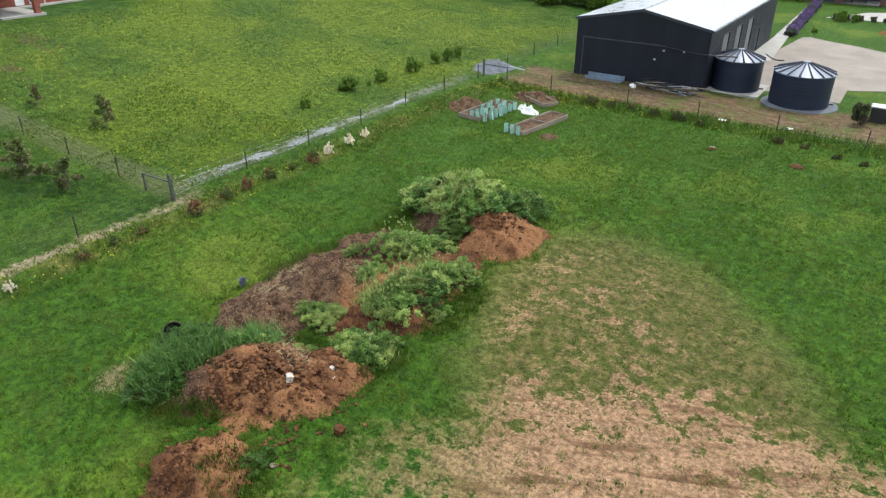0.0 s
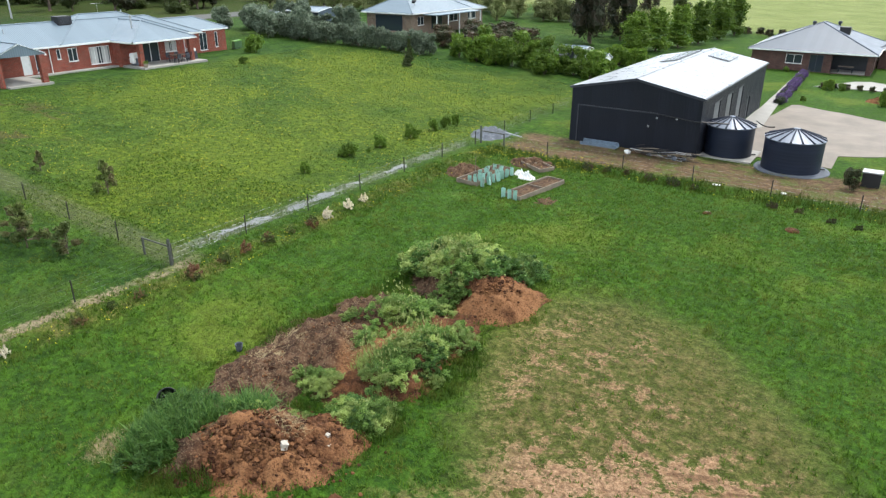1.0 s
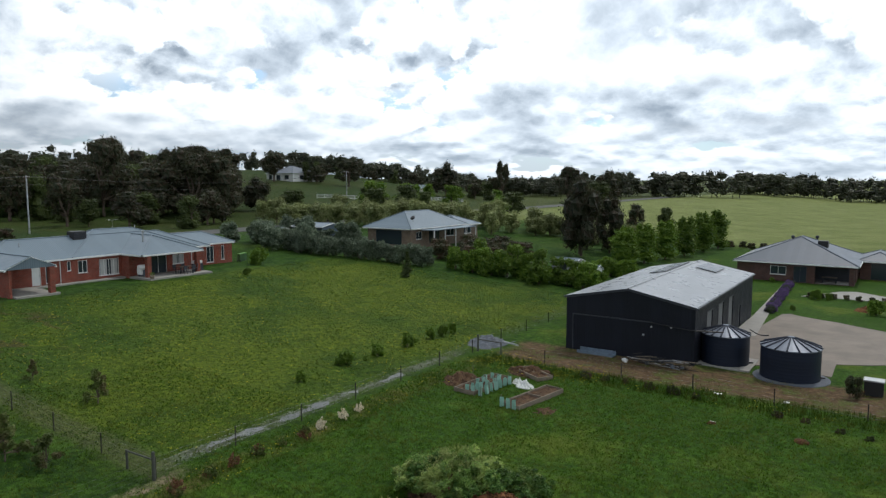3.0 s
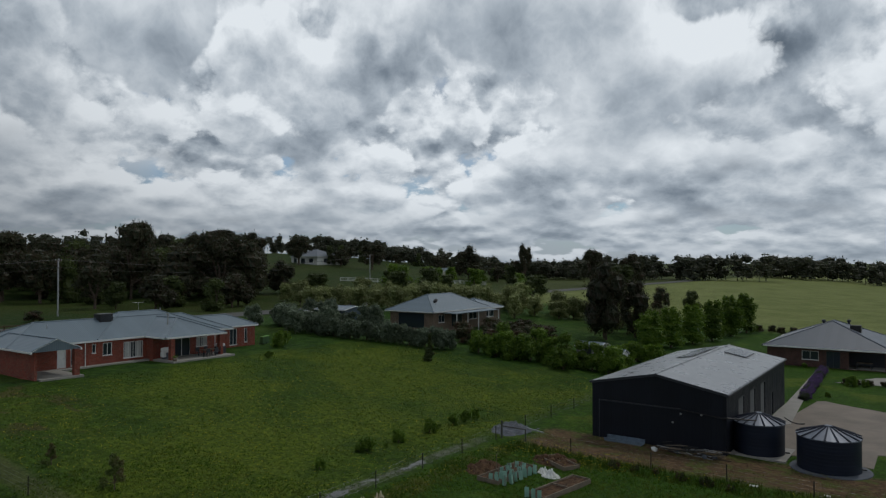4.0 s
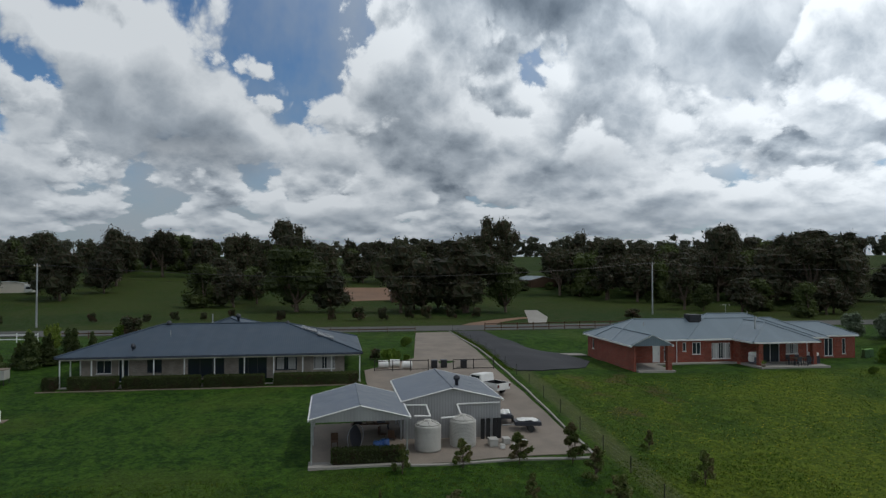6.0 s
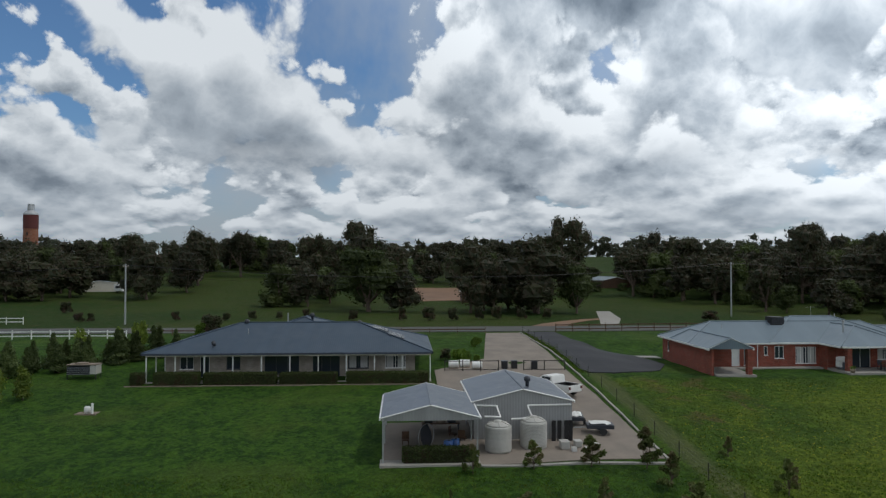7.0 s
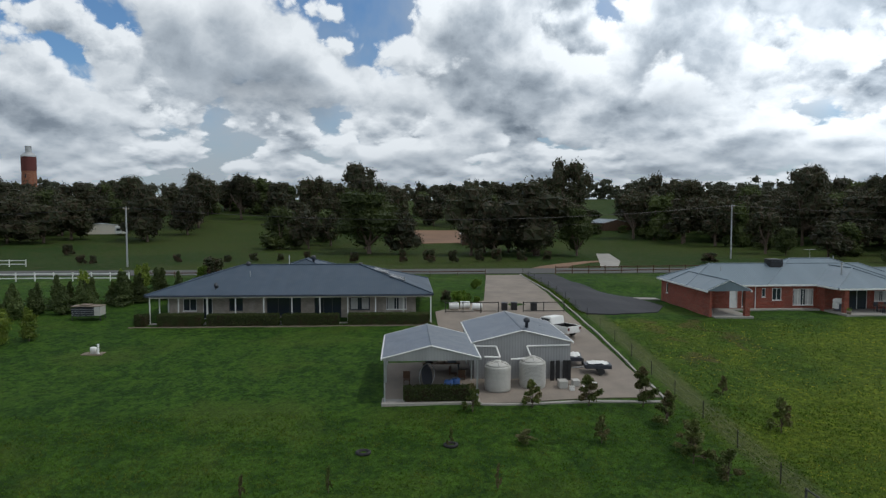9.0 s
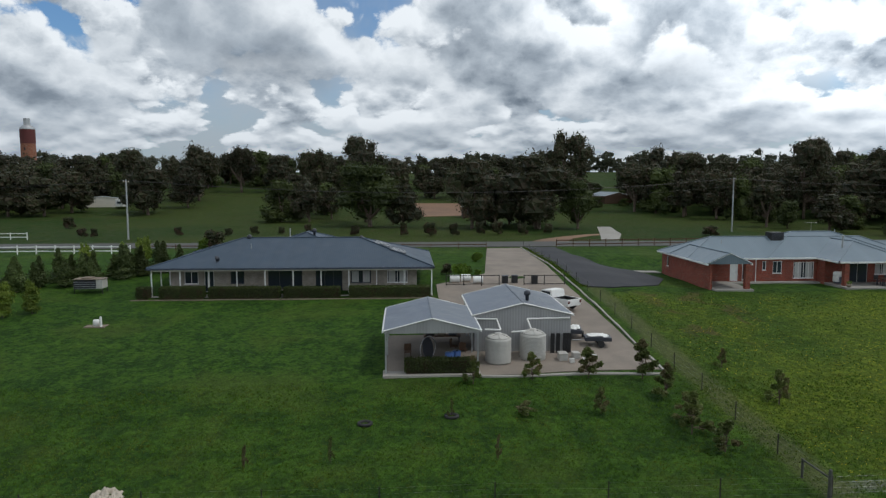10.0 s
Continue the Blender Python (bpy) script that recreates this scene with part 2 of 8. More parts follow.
def ground_material():
    m, nt, b = material("paddock_ground")
    p = position(nt)
    n_far, n_big, n_mid = cloudy(nt, p, 0.02, 4.0), cloudy(nt, p, 0.11, 5.0, 0.6), cloudy(nt, p, 0.55, 5.0, 0.62)
    n_small, n_fine = cloudy(nt, p, 2.4, 5.0, 0.65), cloudy(nt, p, 11.0, 4.0, 0.7)
    jitter = num(nt, "MULTIPLY", num(nt, "SUBTRACT", n_mid, 0.5), 5.0)
    jit2 = num(nt, "MULTIPLY", num(nt, "SUBTRACT", n_small, 0.5), 1.6)
    sep = nt.nodes.new("ShaderNodeSeparateXYZ")
    nt.links.new(p, sep.inputs[0])
    X = num(nt, "ADD", num(nt, "ADD", sep.outputs[0], jitter), jit2)
    Y = num(nt, "ADD", num(nt, "SUBTRACT", sep.outputs[1], jitter), jit2)
    xs, ys = num(nt, "ADD", sep.outputs[0], jit2), num(nt, "SUBTRACT", sep.outputs[1], jit2)
    # green sward
    lush = blend(nt, step(nt, n_small, 0.35, 0.66), (0.016, 0.048, 0.005), (0.054, 0.124, 0.009))
    lush = blend(nt, step(nt, n_fine, 0.45, 0.75), lush, (0.056, 0.120, 0.010))
    lush = blend(nt, step(nt, n_mid, 0.52, 0.72, 0.0, 0.55), lush, (0.076, 0.114, 0.017))
    lush = blend(nt, step(nt, n_big, 0.50, 0.66, 0.0, 0.65), lush, (0.100, 0.128, 0.015))
    lush = blend(nt, step(nt, n_big, 0.40, 0.62, 0.35, 0.0), lush, (0.018, 0.046, 0.005))
    lawn = blend(nt, 0.75, lush, blend(nt, step(nt, num(nt, "ADD", num(nt, "MULTIPLY", n_small, 0.5), num(nt, "MULTIPLY", n_mid, 0.5)), 0.40, 0.62), (0.011, 0.034, 0.005), (0.044, 0.096, 0.011)))
    lawn = blend(nt, step(nt, n_big, 0.50, 0.66, 0.0, 0.4), lawn, (0.053, 0.088, 0.015))
    col = blend(nt, step(nt, xs, -28.6, -27.8), lawn, lush)
    # flowering paddock between the two houses
    pad = num(nt, "MULTIPLY", between(nt, X, -66.0, -29.5, 2.0), between(nt, Y, 19.0, 72.0, 3.0))
    weed = blend(nt, step(nt, n_small, 0.38, 0.65), (0.046, 0.082, 0.007), (0.100, 0.140, 0.011))
    weed = blend(nt, step(nt, n_fine, 0.45, 0.70, 0.0, 0.6), weed, (0.140, 0.160, 0.015))
    col = blend(nt, num(nt, "MULTIPLY", pad, step(nt, n_big, 0.36, 0.58, 0.25, 1.0)), col, weed)
    # worn, half bare ground beside the heap
    # u and v run across and along the slope of the wheel tracks
    u = num(nt, "ADD", num(nt, "MULTIPLY", sep.outputs[0], 0.829), num(nt, "MULTIPLY", sep.outputs[1], 0.559))
    v = num(nt, "ADD", num(nt, "MULTIPLY", sep.outputs[0], -0.559), num(nt, "MULTIPLY", sep.outputs[1], 0.829))
    wander = num(nt, "ADD", num(nt, "MULTIPLY", num(nt, "SUBTRACT", n_mid, 0.5), 1.0), num(nt, "MULTIPLY", num(nt, "SUBTRACT", n_small, 0.5), 0.9))
    du, dv = num(nt, "DIVIDE", num(nt, "SUBTRACT", u, 6.2), 6.0), num(nt, "DIVIDE", num(nt, "SUBTRACT", v, 18.5), 10.5)
    rr = num(nt, "ADD", num(nt, "ADD", num(nt, "MULTIPLY", du, du), num(nt, "MULTIPLY", dv, dv)), wander)
    worn = step(nt, rr, 0.35, 1.25, 1.0, 0.0)
    thin = blend(nt, step(nt, n_small, 0.38, 0.62), (0.052, 0.060, 0.011), (0.118, 0.093, 0.034))
    thin = blend(nt, step(nt, n_fine, 0.50, 0.72, 0.0, 0.6), thin, (0.150, 0.106, 0.052))
    col = blend(nt, num(nt, "MULTIPLY", worn, 0.84), col, thin)
    streak = nt.nodes.new("ShaderNodeCombineXYZ")
    nt.links.new(num(nt, "MULTIPLY", u, 0.42), streak.inputs[0])
    nt.links.new(num(nt, "ADD", num(nt, "MULTIPLY", v, 2.3), num(nt, "MULTIPLY", u, 0.35)), streak.inputs[1])
    rut = step(nt, cloudy(nt, streak.outputs[0], 0.8, 4.0, 0.6, 0.3), 0.51, 0.66)
    u4 = num(nt, "SUBTRACT", u, 4.5)
    edge = num(nt, "SUBTRACT", num(nt, "SUBTRACT", 16.9, num(nt, "MULTIPLY", num(nt, "MULTIPLY", u4, u4), 0.055)), v)
    core = num(nt, "MULTIPLY", step(nt, num(nt, "ADD", edge, num(nt, "MULTIPLY", wander, 4.5)), -1.6, 2.0), step(nt, num(nt, "ADD", u, num(nt, "MULTIPLY", wander, 3.0)), -2.5, 3.5, 0.45, 1.0))
    mixn = num(nt, "ADD", num(nt, "ADD", num(nt, "MULTIPLY", n_small, 0.42), num(nt, "MULTIPLY", n_mid, 0.33)), num(nt, "MULTIPLY", n_fine, 0.25))
    left = step(nt, u, 9.5, 5.0, 0.0, 0.035)
    patch = step(nt, num(nt, "ADD", num(nt, "ADD", mixn, left), num(nt, "MULTIPLY", core, 0.12)), 0.535, 0.625)
    patch = num(nt, "MULTIPLY", patch, num(nt, "MAXIMUM", step(nt, rr, 0.45, 0.95, 1.0, 0.0), core))
    clay = blend(nt, step(nt, n_fine, 0.35, 0.7), (0.225, 0.130, 0.074), (0.345, 0.215, 0.130))
    clay = blend(nt, step(nt, n_small, 0.50, 0.66, 0.0, 0.7), clay, (0.16, 0.088, 0.046))
    clay = blend(nt, num(nt, "MULTIPLY", num(nt, "MULTIPLY", rut, core), 0.85), clay, (0.105, 0.052, 0.028))
    col = blend(nt, num(nt, "MULTIPLY", patch, 0.94), col, clay)
    # graded earth along the shed and litter under the fences
    strip = num(nt, "MULTIPLY", between(nt, xs, -26.5, 12.0, 0.8), between(nt, ys, 47.2, 53.2, 0.7))
    dirt = blend(nt, step(nt, n_small, 0.36, 0.64), (0.075, 0.042, 0.026), (0.17, 0.105, 0.062))
    dirt = blend(nt, step(nt, n_fine, 0.52, 0.70, 0.0, 0.6), dirt, (0.21, 0.15, 0.10))
    dirt = blend(nt, step(nt, num(nt, "ADD", num(nt, "MULTIPLY", n_mid, 0.6), num(nt, "MULTIPLY", n_small, 0.4)), 0.49, 0.58, 0.0, 0.85), dirt, (0.078, 0.100, 0.022))
    col = blend(nt, num(nt, "MULTIPLY", strip, 0.93), col, dirt)
    foot = num(nt, "MULTIPLY", between(nt, xs, -28.15, -27.45, 0.15), between(nt, ys, -40.0, 19.5, 1.0))
    col = blend(nt, num(nt, "MULTIPLY", foot, step(nt, n_mid, 0.36, 0.52, 0.35, 0.9)), col, blend(nt, n_small, (0.20, 0.15, 0.095), (0.30, 0.24, 0.165)))
    wash = num(nt, "MULTIPLY", between(nt, xs, -29.6, -28.75, 0.25), between(nt, ys, 20.0, 46.0, 1.5))
    col = blend(nt, num(nt, "MULTIPLY", wash, step(nt, n_mid, 0.38, 0.56, 0.15, 0.8)), col, blend(nt, n_small, (0.075, 0.095, 0.060), (0.19, 0.185, 0.16)))
    border = num(nt, "MULTIPLY", between(nt, xs, -27.4, -25.8, 0.4), between(nt, ys, 4.0, 46.0, 1.0))
    col = blend(nt, num(nt, "MULTIPLY", border, step(nt, n_mid, 0.40, 0.62, 0.05, 0.55)), col, blend(nt, n_small, (0.12, 0.13, 0.03), (0.22, 0.13, 0.06)))
    lineB = num(nt, "MULTIPLY", between(nt, ys, 18.3, 20.0, 0.4), between(nt, xs, -75.0, -28.0, 1.0))
    col = blend(nt, num(nt, "MULTIPLY", lineB, 0.65), col, blend(nt, n_small, (0.055, 0.075, 0.025), (0.12, 0.115, 0.055)))
    # ripening crop far to the north, open pasture elsewhere
    crop = num(nt, "MULTIPLY", step(nt, ys, 150.0, 158.0), step(nt, num(nt, "ADD", sep.outputs[0], num(nt, "MULTIPLY", sep.outputs[1], 0.55)), -30.0, 10.0))
    ccol = blend(nt, step(nt, n_big, 0.3, 0.7), (0.135, 0.165, 0.048), (0.19, 0.215, 0.072))
    col = blend(nt, crop, col, ccol)
    west = step(nt, X, -96.0, -112.0)
    past = blend(nt, step(nt, n_far, 0.38, 0.60), (0.017, 0.040, 0.006), (0.038, 0.055, 0.010))
    past = blend(nt, step(nt, n_mid, 0.45, 0.7), past, (0.046, 0.040, 0.016))
    col = blend(nt, num(nt, "MULTIPLY", west, 0.8), col, past)
    # worn red earth showing in the paddock beside the bitumen
    scar = num(nt, "MULTIPLY", between(nt, xs, -67.0, -50.0, 2.0), between(nt, ys, 22.5, 30.0, 1.5))
    scar = num(nt, "MULTIPLY", scar, step(nt, cloudy(nt, p, 0.33, 4.0, 0.6, 0.8), 0.50, 0.60))
    col = blend(nt, num(nt, "MULTIPLY", scar, 0.6), col, (0.085, 0.058, 0.026))
    # uneven tone: noise scales the colour darker and lighter
    mottle = num(nt, "ADD", num(nt, "MULTIPLY", cloudy(nt, p, 6.5, 4.0, 0.7, 0.4), 0.75), num(nt, "MULTIPLY", cloudy(nt, p, 1.6, 3.0, 0.6, 0.5), 0.25))
    col = vec(nt, "SCALE", col, scale=step(nt, mottle, 0.36, 0.62, 0.62, 1.28))
    nt.links.new(col, b.inputs["Base Color"])
    b.inputs["Roughness"].default_value, b.inputs["Specular IOR Level"].default_value = 0.95, 0.12
    bump(nt, b, num(nt, "ADD", n_small, num(nt, "MULTIPLY", n_fine, 0.6)), 0.8, 0.16)
    return m


GROUND = ground_material()
SOIL = soil_material()
BRICK_RED = brickwork("red_brick", (0.235, 0.048, 0.028), (0.26, 0.17, 0.13))
BRICK_BROWN = brickwork("brown_brick", (0.085, 0.038, 0.030), (0.09, 0.072, 0.062))
BRICK_TAN = brickwork("tan_brick", (0.19, 0.13, 0.092), (0.19, 0.16, 0.13))
BRICK_CREAM = brickwork("cream_brick", (0.33, 0.29, 0.245), (0.31, 0.28, 0.25), 0.14)
STEEL_DARK = ribbed("charcoal_wall_sheet", (0.009, 0.011, 0.018), 0.55, 0, 0.19, var=0.2, spec=0.25)
STEEL_DARK_Y = ribbed("charcoal_side_sheet", (0.009, 0.011, 0.018), 0.55, 1, 0.19, var=0.2, spec=0.25)
ROOF_SHED = ribbed("shed_roof_sheet", (0.19, 0.20, 0.215), 0.30, 1, 0.25, var=0.07, relief=0.2, spec=0.9)
ROOF_PALE = ribbed("pale_grey_roof_sheet", (0.145, 0.190, 0.225), 0.42, 1, 0.2, var=0.06, relief=0.3, spec=0.35)
ROOF_BLUE = ribbed("blue_grey_roof_sheet", (0.040, 0.061, 0.088), 0.5, 1, 0.2, var=0.07, relief=0.15, spec=0.3)
ROOF_GREY = ribbed("mid_grey_roof_sheet", (0.100, 0.118, 0.145), 0.45, 0, 0.2, var=0.05, relief=0.1, spec=0.3)
ROOF_SMALL = ribbed("garage_roof_sheet", (0.115, 0.135, 0.165), 0.34, 0, 0.2, var=0.07, relief=0.2, spec=0.4)
SHEET_GREY = ribbed("light_grey_wall_sheet", (0.30, 0.30, 0.30), 0.5, 1, 0.2, var=0.08, relief=0.4)
DOOR_GREY = ribbed("grey_roller_door", (0.13, 0.135, 0.14), 0.5, 2, 0.1, var=0.06, relief=0.3)
WHITE = plain("white_paint", (0.74, 0.74, 0.72), 0.5, var=0.06)
CREAM = plain("cream_paint", (0.62, 0.58, 0.50), 0.55, var=0.08)
TRIM_DARK = plain("dark_trim", (0.03, 0.034, 0.045), 0.45, var=0.2)
BLACK = plain("black_plastic", (0.012, 0.012, 0.014), 0.5, var=0.3)
GLASS = glassy("window_glass")
CURTAIN = plain("pale_curtain", (0.45, 0.45, 0.44), 0.9, var=0.12, grain=12.0)
CONCRETE = plain("pale_concrete", (0.29, 0.275, 0.25), 0.85, var=0.14, scale=0.6, grain=9.0)
GRAVEL = plain("tan_gravel", (0.215, 0.182, 0.152), 0.95, var=0.2, scale=0.4, grain=14.0, relief=0.4)
ASPHALT = plain("dark_asphalt", (0.024, 0.025, 0.030), 0.85, var=0.25, scale=0.35, grain=12.0)
ROADTOP = plain("worn_road", (0.072, 0.071, 0.068), 0.9, var=0.15, scale=0.25, grain=8.0)
CLAYPAN = plain("red_arena_sand", (0.19, 0.112, 0.070), 0.95, var=0.2, scale=0.1, grain=2.0)
BLUESTONE = plain("dark_gravel", (0.095, 0.105, 0.125), 0.9, var=0.3, scale=1.0, grain=16.0, relief=0.5)
WATER = plain("shallow_puddle", (0.085, 0.09, 0.085), 0.38, var=0.3, scale=1.5, grain=6.0, relief=0.05)
TIMBER = plain("weathered_timber", (0.20, 0.16, 0.12), 0.85, var=0.3, scale=2.0, grain=20.0)
TIMBER_GREY = plain("grey_green_post_timber", (0.070, 0.074, 0.062), 0.85, var=0.3, scale=2.0, grain=20.0)
TIMBER_BROWN = plain("brown_timber", (0.10, 0.055, 0.032), 0.8, var=0.3)
GALV = plain("galvanised_steel", (0.42, 0.43, 0.44), 0.45, 0.7, var=0.12)
POST = plain("dark_steel_post", (0.035, 0.032, 0.030), 0.6, 0.3, var=0.3)
TANK_DARK = ribbed("charcoal_tank_sheet", (0.010, 0.015, 0.030), 0.5, 2, 0.15, var=0.12, relief=0.05, spec=0.3)
TANK_ROOF = ribbed("tank_roof_sheet", (0.13, 0.15, 0.19), 0.42, 2, 0.5, var=0.1, relief=0.1, metal=0.3)
TANK_LIGHT = plain("light_grey_tank", (0.42, 0.41, 0.38), 0.5, var=0.08)
SOLAR = plain("solar_panel", (0.012, 0.014, 0.022), 0.18, var=0.2)
RUBBER = plain("tyre_rubber", (0.02, 0.02, 0.02), 0.8, var=0.3)
BLUE = plain("blue_plastic", (0.03, 0.10, 0.30), 0.4, var=0.15)
TEAL = plain("pale_green_tree_guard", (0.27, 0.47, 0.39), 0.5, var=0.15)
BARK = plain("gum_bark", (0.11, 0.08, 0.06), 0.9, var=0.4, scale=2.0, grain=14.0)
STRAW = plain("dry_straw", (0.27, 0.205, 0.11), 0.95, var=0.3, scale=3.0, grain=20.0)
STONE = plain("pale_stone", (0.45, 0.40, 0.33), 0.9, var=0.25)
CLOD = lumpy("clay_clod", (0.030, 0.012, 0.006), (0.160, 0.072, 0.032))
TOWER = brickwork("tower_brick", (0.24, 0.085, 0.045), (0.3, 0.2, 0.15), 0.12)
TOWER_TOP = plain("dark_red_paint", (0.10, 0.02, 0.018), 0.7, var=0.2)
GUM = leafy("gum_leaves", (0.024, 0.032, 0.015), (0.066, 0.074, 0.034), (0.070, 0.054, 0.032))
# gum leaves for the far belts, with distance haze put into the colour
HAZY_LEAF = leafy("haze_tinted_gum_leaves", (0.045, 0.058, 0.036), (0.095, 0.110, 0.066), (0.085, 0.078, 0.052))
GUM_GREEN = leafy("green_gum_leaves", (0.036, 0.056, 0.014), (0.090, 0.115, 0.032))
OLIVE = leafy("grey_green_leaves", (0.095, 0.130, 0.085), (0.200, 0.245, 0.165))
BRIGHT = leafy("bright_green_leaves", (0.055, 0.118, 0.009), (0.160, 0.245, 0.028))
PALE = leafy("feathery_pale_leaves", (0.13, 0.17, 0.050), (0.30, 0.32, 0.14))
DARKLEAF = leafy("dark_hedge_leaves", (0.028, 0.040, 0.014), (0.075, 0.078, 0.034), (0.080, 0.052, 0.032))
WEED = leafy("weed_leaves", (0.075, 0.150, 0.030), (0.230, 0.360, 0.080), (0.330, 0.410, 0.120))
WEED_DARK = leafy("dark_weed_leaves", (0.030, 0.090, 0.016), (0.120, 0.220, 0.045))
BLADE = leafy("grass_blades", (0.022, 0.064, 0.006), (0.084, 0.152, 0.011), (0.095, 0.125, 0.018), rough=0.7, sheen=0.2)
BLADE_DRY = leafy("seeding_grass", (0.14, 0.14, 0.05), (0.26, 0.23, 0.11), rough=0.8, sheen=0.2)
YELLOW = leafy("yellow_flowers", (0.50, 0.42, 0.02), (0.68, 0.58, 0.05), rough=0.7)
YOUNG = leafy("young_tree_leaves", (0.068, 0.105, 0.022), (0.165, 0.200, 0.060), (0.150, 0.130, 0.060))
ROSE = leafy("rose_leaves", (0.05, 0.09, 0.02), (0.15, 0.17, 0.05), (0.25, 0.125, 0.07))
SEEDHEAD = leafy("pale_seed_heads", (0.26, 0.31, 0.09), (0.42, 0.44, 0.18))
LIMELEAF = leafy("lime_green_leaves", (0.085, 0.145, 0.014), (0.215, 0.27, 0.045))
FIRLEAF = leafy("young_conifer_leaves", (0.045, 0.078, 0.020), (0.120, 0.155, 0.050))
ROSE_PALE = leafy("pale_flowers", (0.55, 0.48, 0.36), (0.72, 0.66, 0.55))
LAVENDER = leafy("lavender_flowers", (0.070, 0.040, 0.13), (0.17, 0.10, 0.26), (0.06, 0.08, 0.04))


# ---- building blocks ----
def thing(name, x, y, z, label, category, group="", kind=""):
    ob = new(name)
    ob.location = (x, y, z)
    ob.empty_display_size = 0.2
    return tagged(ob, label, category, group, kind)


def part(name, bm, mat, parent=None, label="", flat=True):
    """Links a bmesh as one mesh object; its coordinates are those of its thing."""
    me = bpy.data.meshes.new(name)
    if isinstance(bm, tuple):
        me.from_pydata(bm[0], [], bm[1])
    else:
        bm.to_mesh(me)
        bm.free()
    if not flat:
        me.shade_smooth()
    me.materials.append(mat)
    ob = new(name, me)
    ob.parent = parent
    return tagged(ob, label) if label else ob


def shared(name, ob, parent, x=0.0, y=0.0, z=0.0, turn=0.0):
    """Another object on the mesh of ob."""
    o = new(name, ob.data)
    o.parent = parent
    o.matrix_basis = pose(x, y, z, 0, 0, turn)
    return o


def box(bm, x0, x1, y0, y1, z0, z1, bev=0.0):
    r = bmesh.ops.create_cube(bm, size=1.0)
    m = Matrix.Translation(((x0 + x1) / 2, (y0 + y1) / 2, (z0 + z1) / 2)) @ Matrix.Diagonal((abs(x1 - x0), abs(y1 - y0), abs(z1 - z0), 1))
    bmesh.ops.transform(bm, matrix=m, verts=r["verts"])
    if bev:
        es = list({e for v in r["verts"] for e in v.link_edges})
        bmesh.ops.bevel(bm, geom=es, offset=bev, segments=2, affect="EDGES", profile=0.6)
    return bm


def boxes(*rows):
    bm = bmesh.new()
    for r in rows:
        box(bm, *r)
    return bm


def rod(bm, a, b, r0, r1=None, n=6):
    """A tapered round bar from a to b."""
    a, b = Vector(a), Vector(b)
    d = b - a
    r = bmesh.ops.create_cone(bm, cap_ends=True, segments=n, radius1=r0, radius2=r0 if r1 is None else r1, depth=d.length)
    bmesh.ops.transform(bm, matrix=Matrix.Translation((a + b) / 2) @ d.to_track_quat("Z", "Y").to_matrix().to_4x4(), verts=r["verts"])
    return bm


def cable(pts, r, n=4):
    """One unbroken thin tube through the points."""
    pts = [Vector(p) for p in pts]
    v, f = [], []
    for k, p in enumerate(pts):
        d = (pts[min(k + 1, len(pts) - 1)] - pts[max(k - 1, 0)]).normalized()
        s = d.cross(Vector((0, 0, 1))).normalized()
        u = s.cross(d)
        for j in range(n):
            a = 2 * math.pi * j / n
            v.append(tuple(p + s * (r * math.cos(a)) + u * (r * math.sin(a))))
    for k in range(len(pts) - 1):
        for j in range(n):
            f.append((k * n + j, k * n + (j + 1) % n, (k + 1) * n + (j + 1) % n, (k + 1) * n + j))
    return v, f


def lathe(bm, rows, n=24, x=0.0, y=0.0):
    """A turned body: rows of radius and height."""
    rings = [[bm.verts.new((x + r * math.cos(2 * math.pi * k / n), y + r * math.sin(2 * math.pi * k / n), z)) for k in range(n)] for r, z in rows]
    for lo, hi in zip(rings, rings[1:]):
        for k in range(n):
            bm.faces.new((lo[k], lo[(k + 1) % n], hi[(k + 1) % n], hi[k]))
    bm.faces.new(rings[-1])
    bm.faces.new(rings[0][::-1])
    return bm


def swap(axis, f0, f1, s0, s1, z0, z1):
    """A box row for a wall along x or y: f across the wall, s along it."""
    return (s0, s1, f0, f1, z0, z1) if axis == "x" else (f0, f1, s0, s1, z0, z1)


def wall_run(bm, axis, f, th, a0, a1, z0, z1, holes=()):
    """One wall, in one piece, with its openings cut right through."""
    S = sorted({a0, a1, *(v for h in holes for v in h[:2])})
    Z = sorted({z0, z1, *(v for h in holes for v in h[2:])})
    solid = {(i, j) for i in range(len(S) - 1) for j in range(len(Z) - 1)
             if not any(h[0] <= (S[i] + S[i + 1]) / 2 <= h[1] and h[2] <= (Z[j] + Z[j + 1]) / 2 <= h[3] for h in holes)}
    made = {}

    def v(i, j, k):
        if (i, j, k) not in made:
            d = f + th * k
            made[i, j, k] = bm.verts.new((S[i], d, Z[j]) if axis == "x" else (d, S[i], Z[j]))
        return made[i, j, k]
    for i, j in solid:
        ring = [(i, j), (i + 1, j), (i + 1, j + 1), (i, j + 1)]
        for k in (0, 1):
            bm.faces.new([v(*c, k) for c in ring])
        for n, (p, q) in (((i, j - 1), (0, 1)), ((i + 1, j), (1, 2)), ((i, j + 1), (2, 3)), ((i - 1, j), (3, 0))):
            if n not in solid:
                bm.faces.new((v(*ring[p], 0), v(*ring[q], 0), v(*ring[q], 1), v(*ring[p], 1)))
    bmesh.ops.recalc_face_normals(bm, faces=bm.faces[:])
    return bm


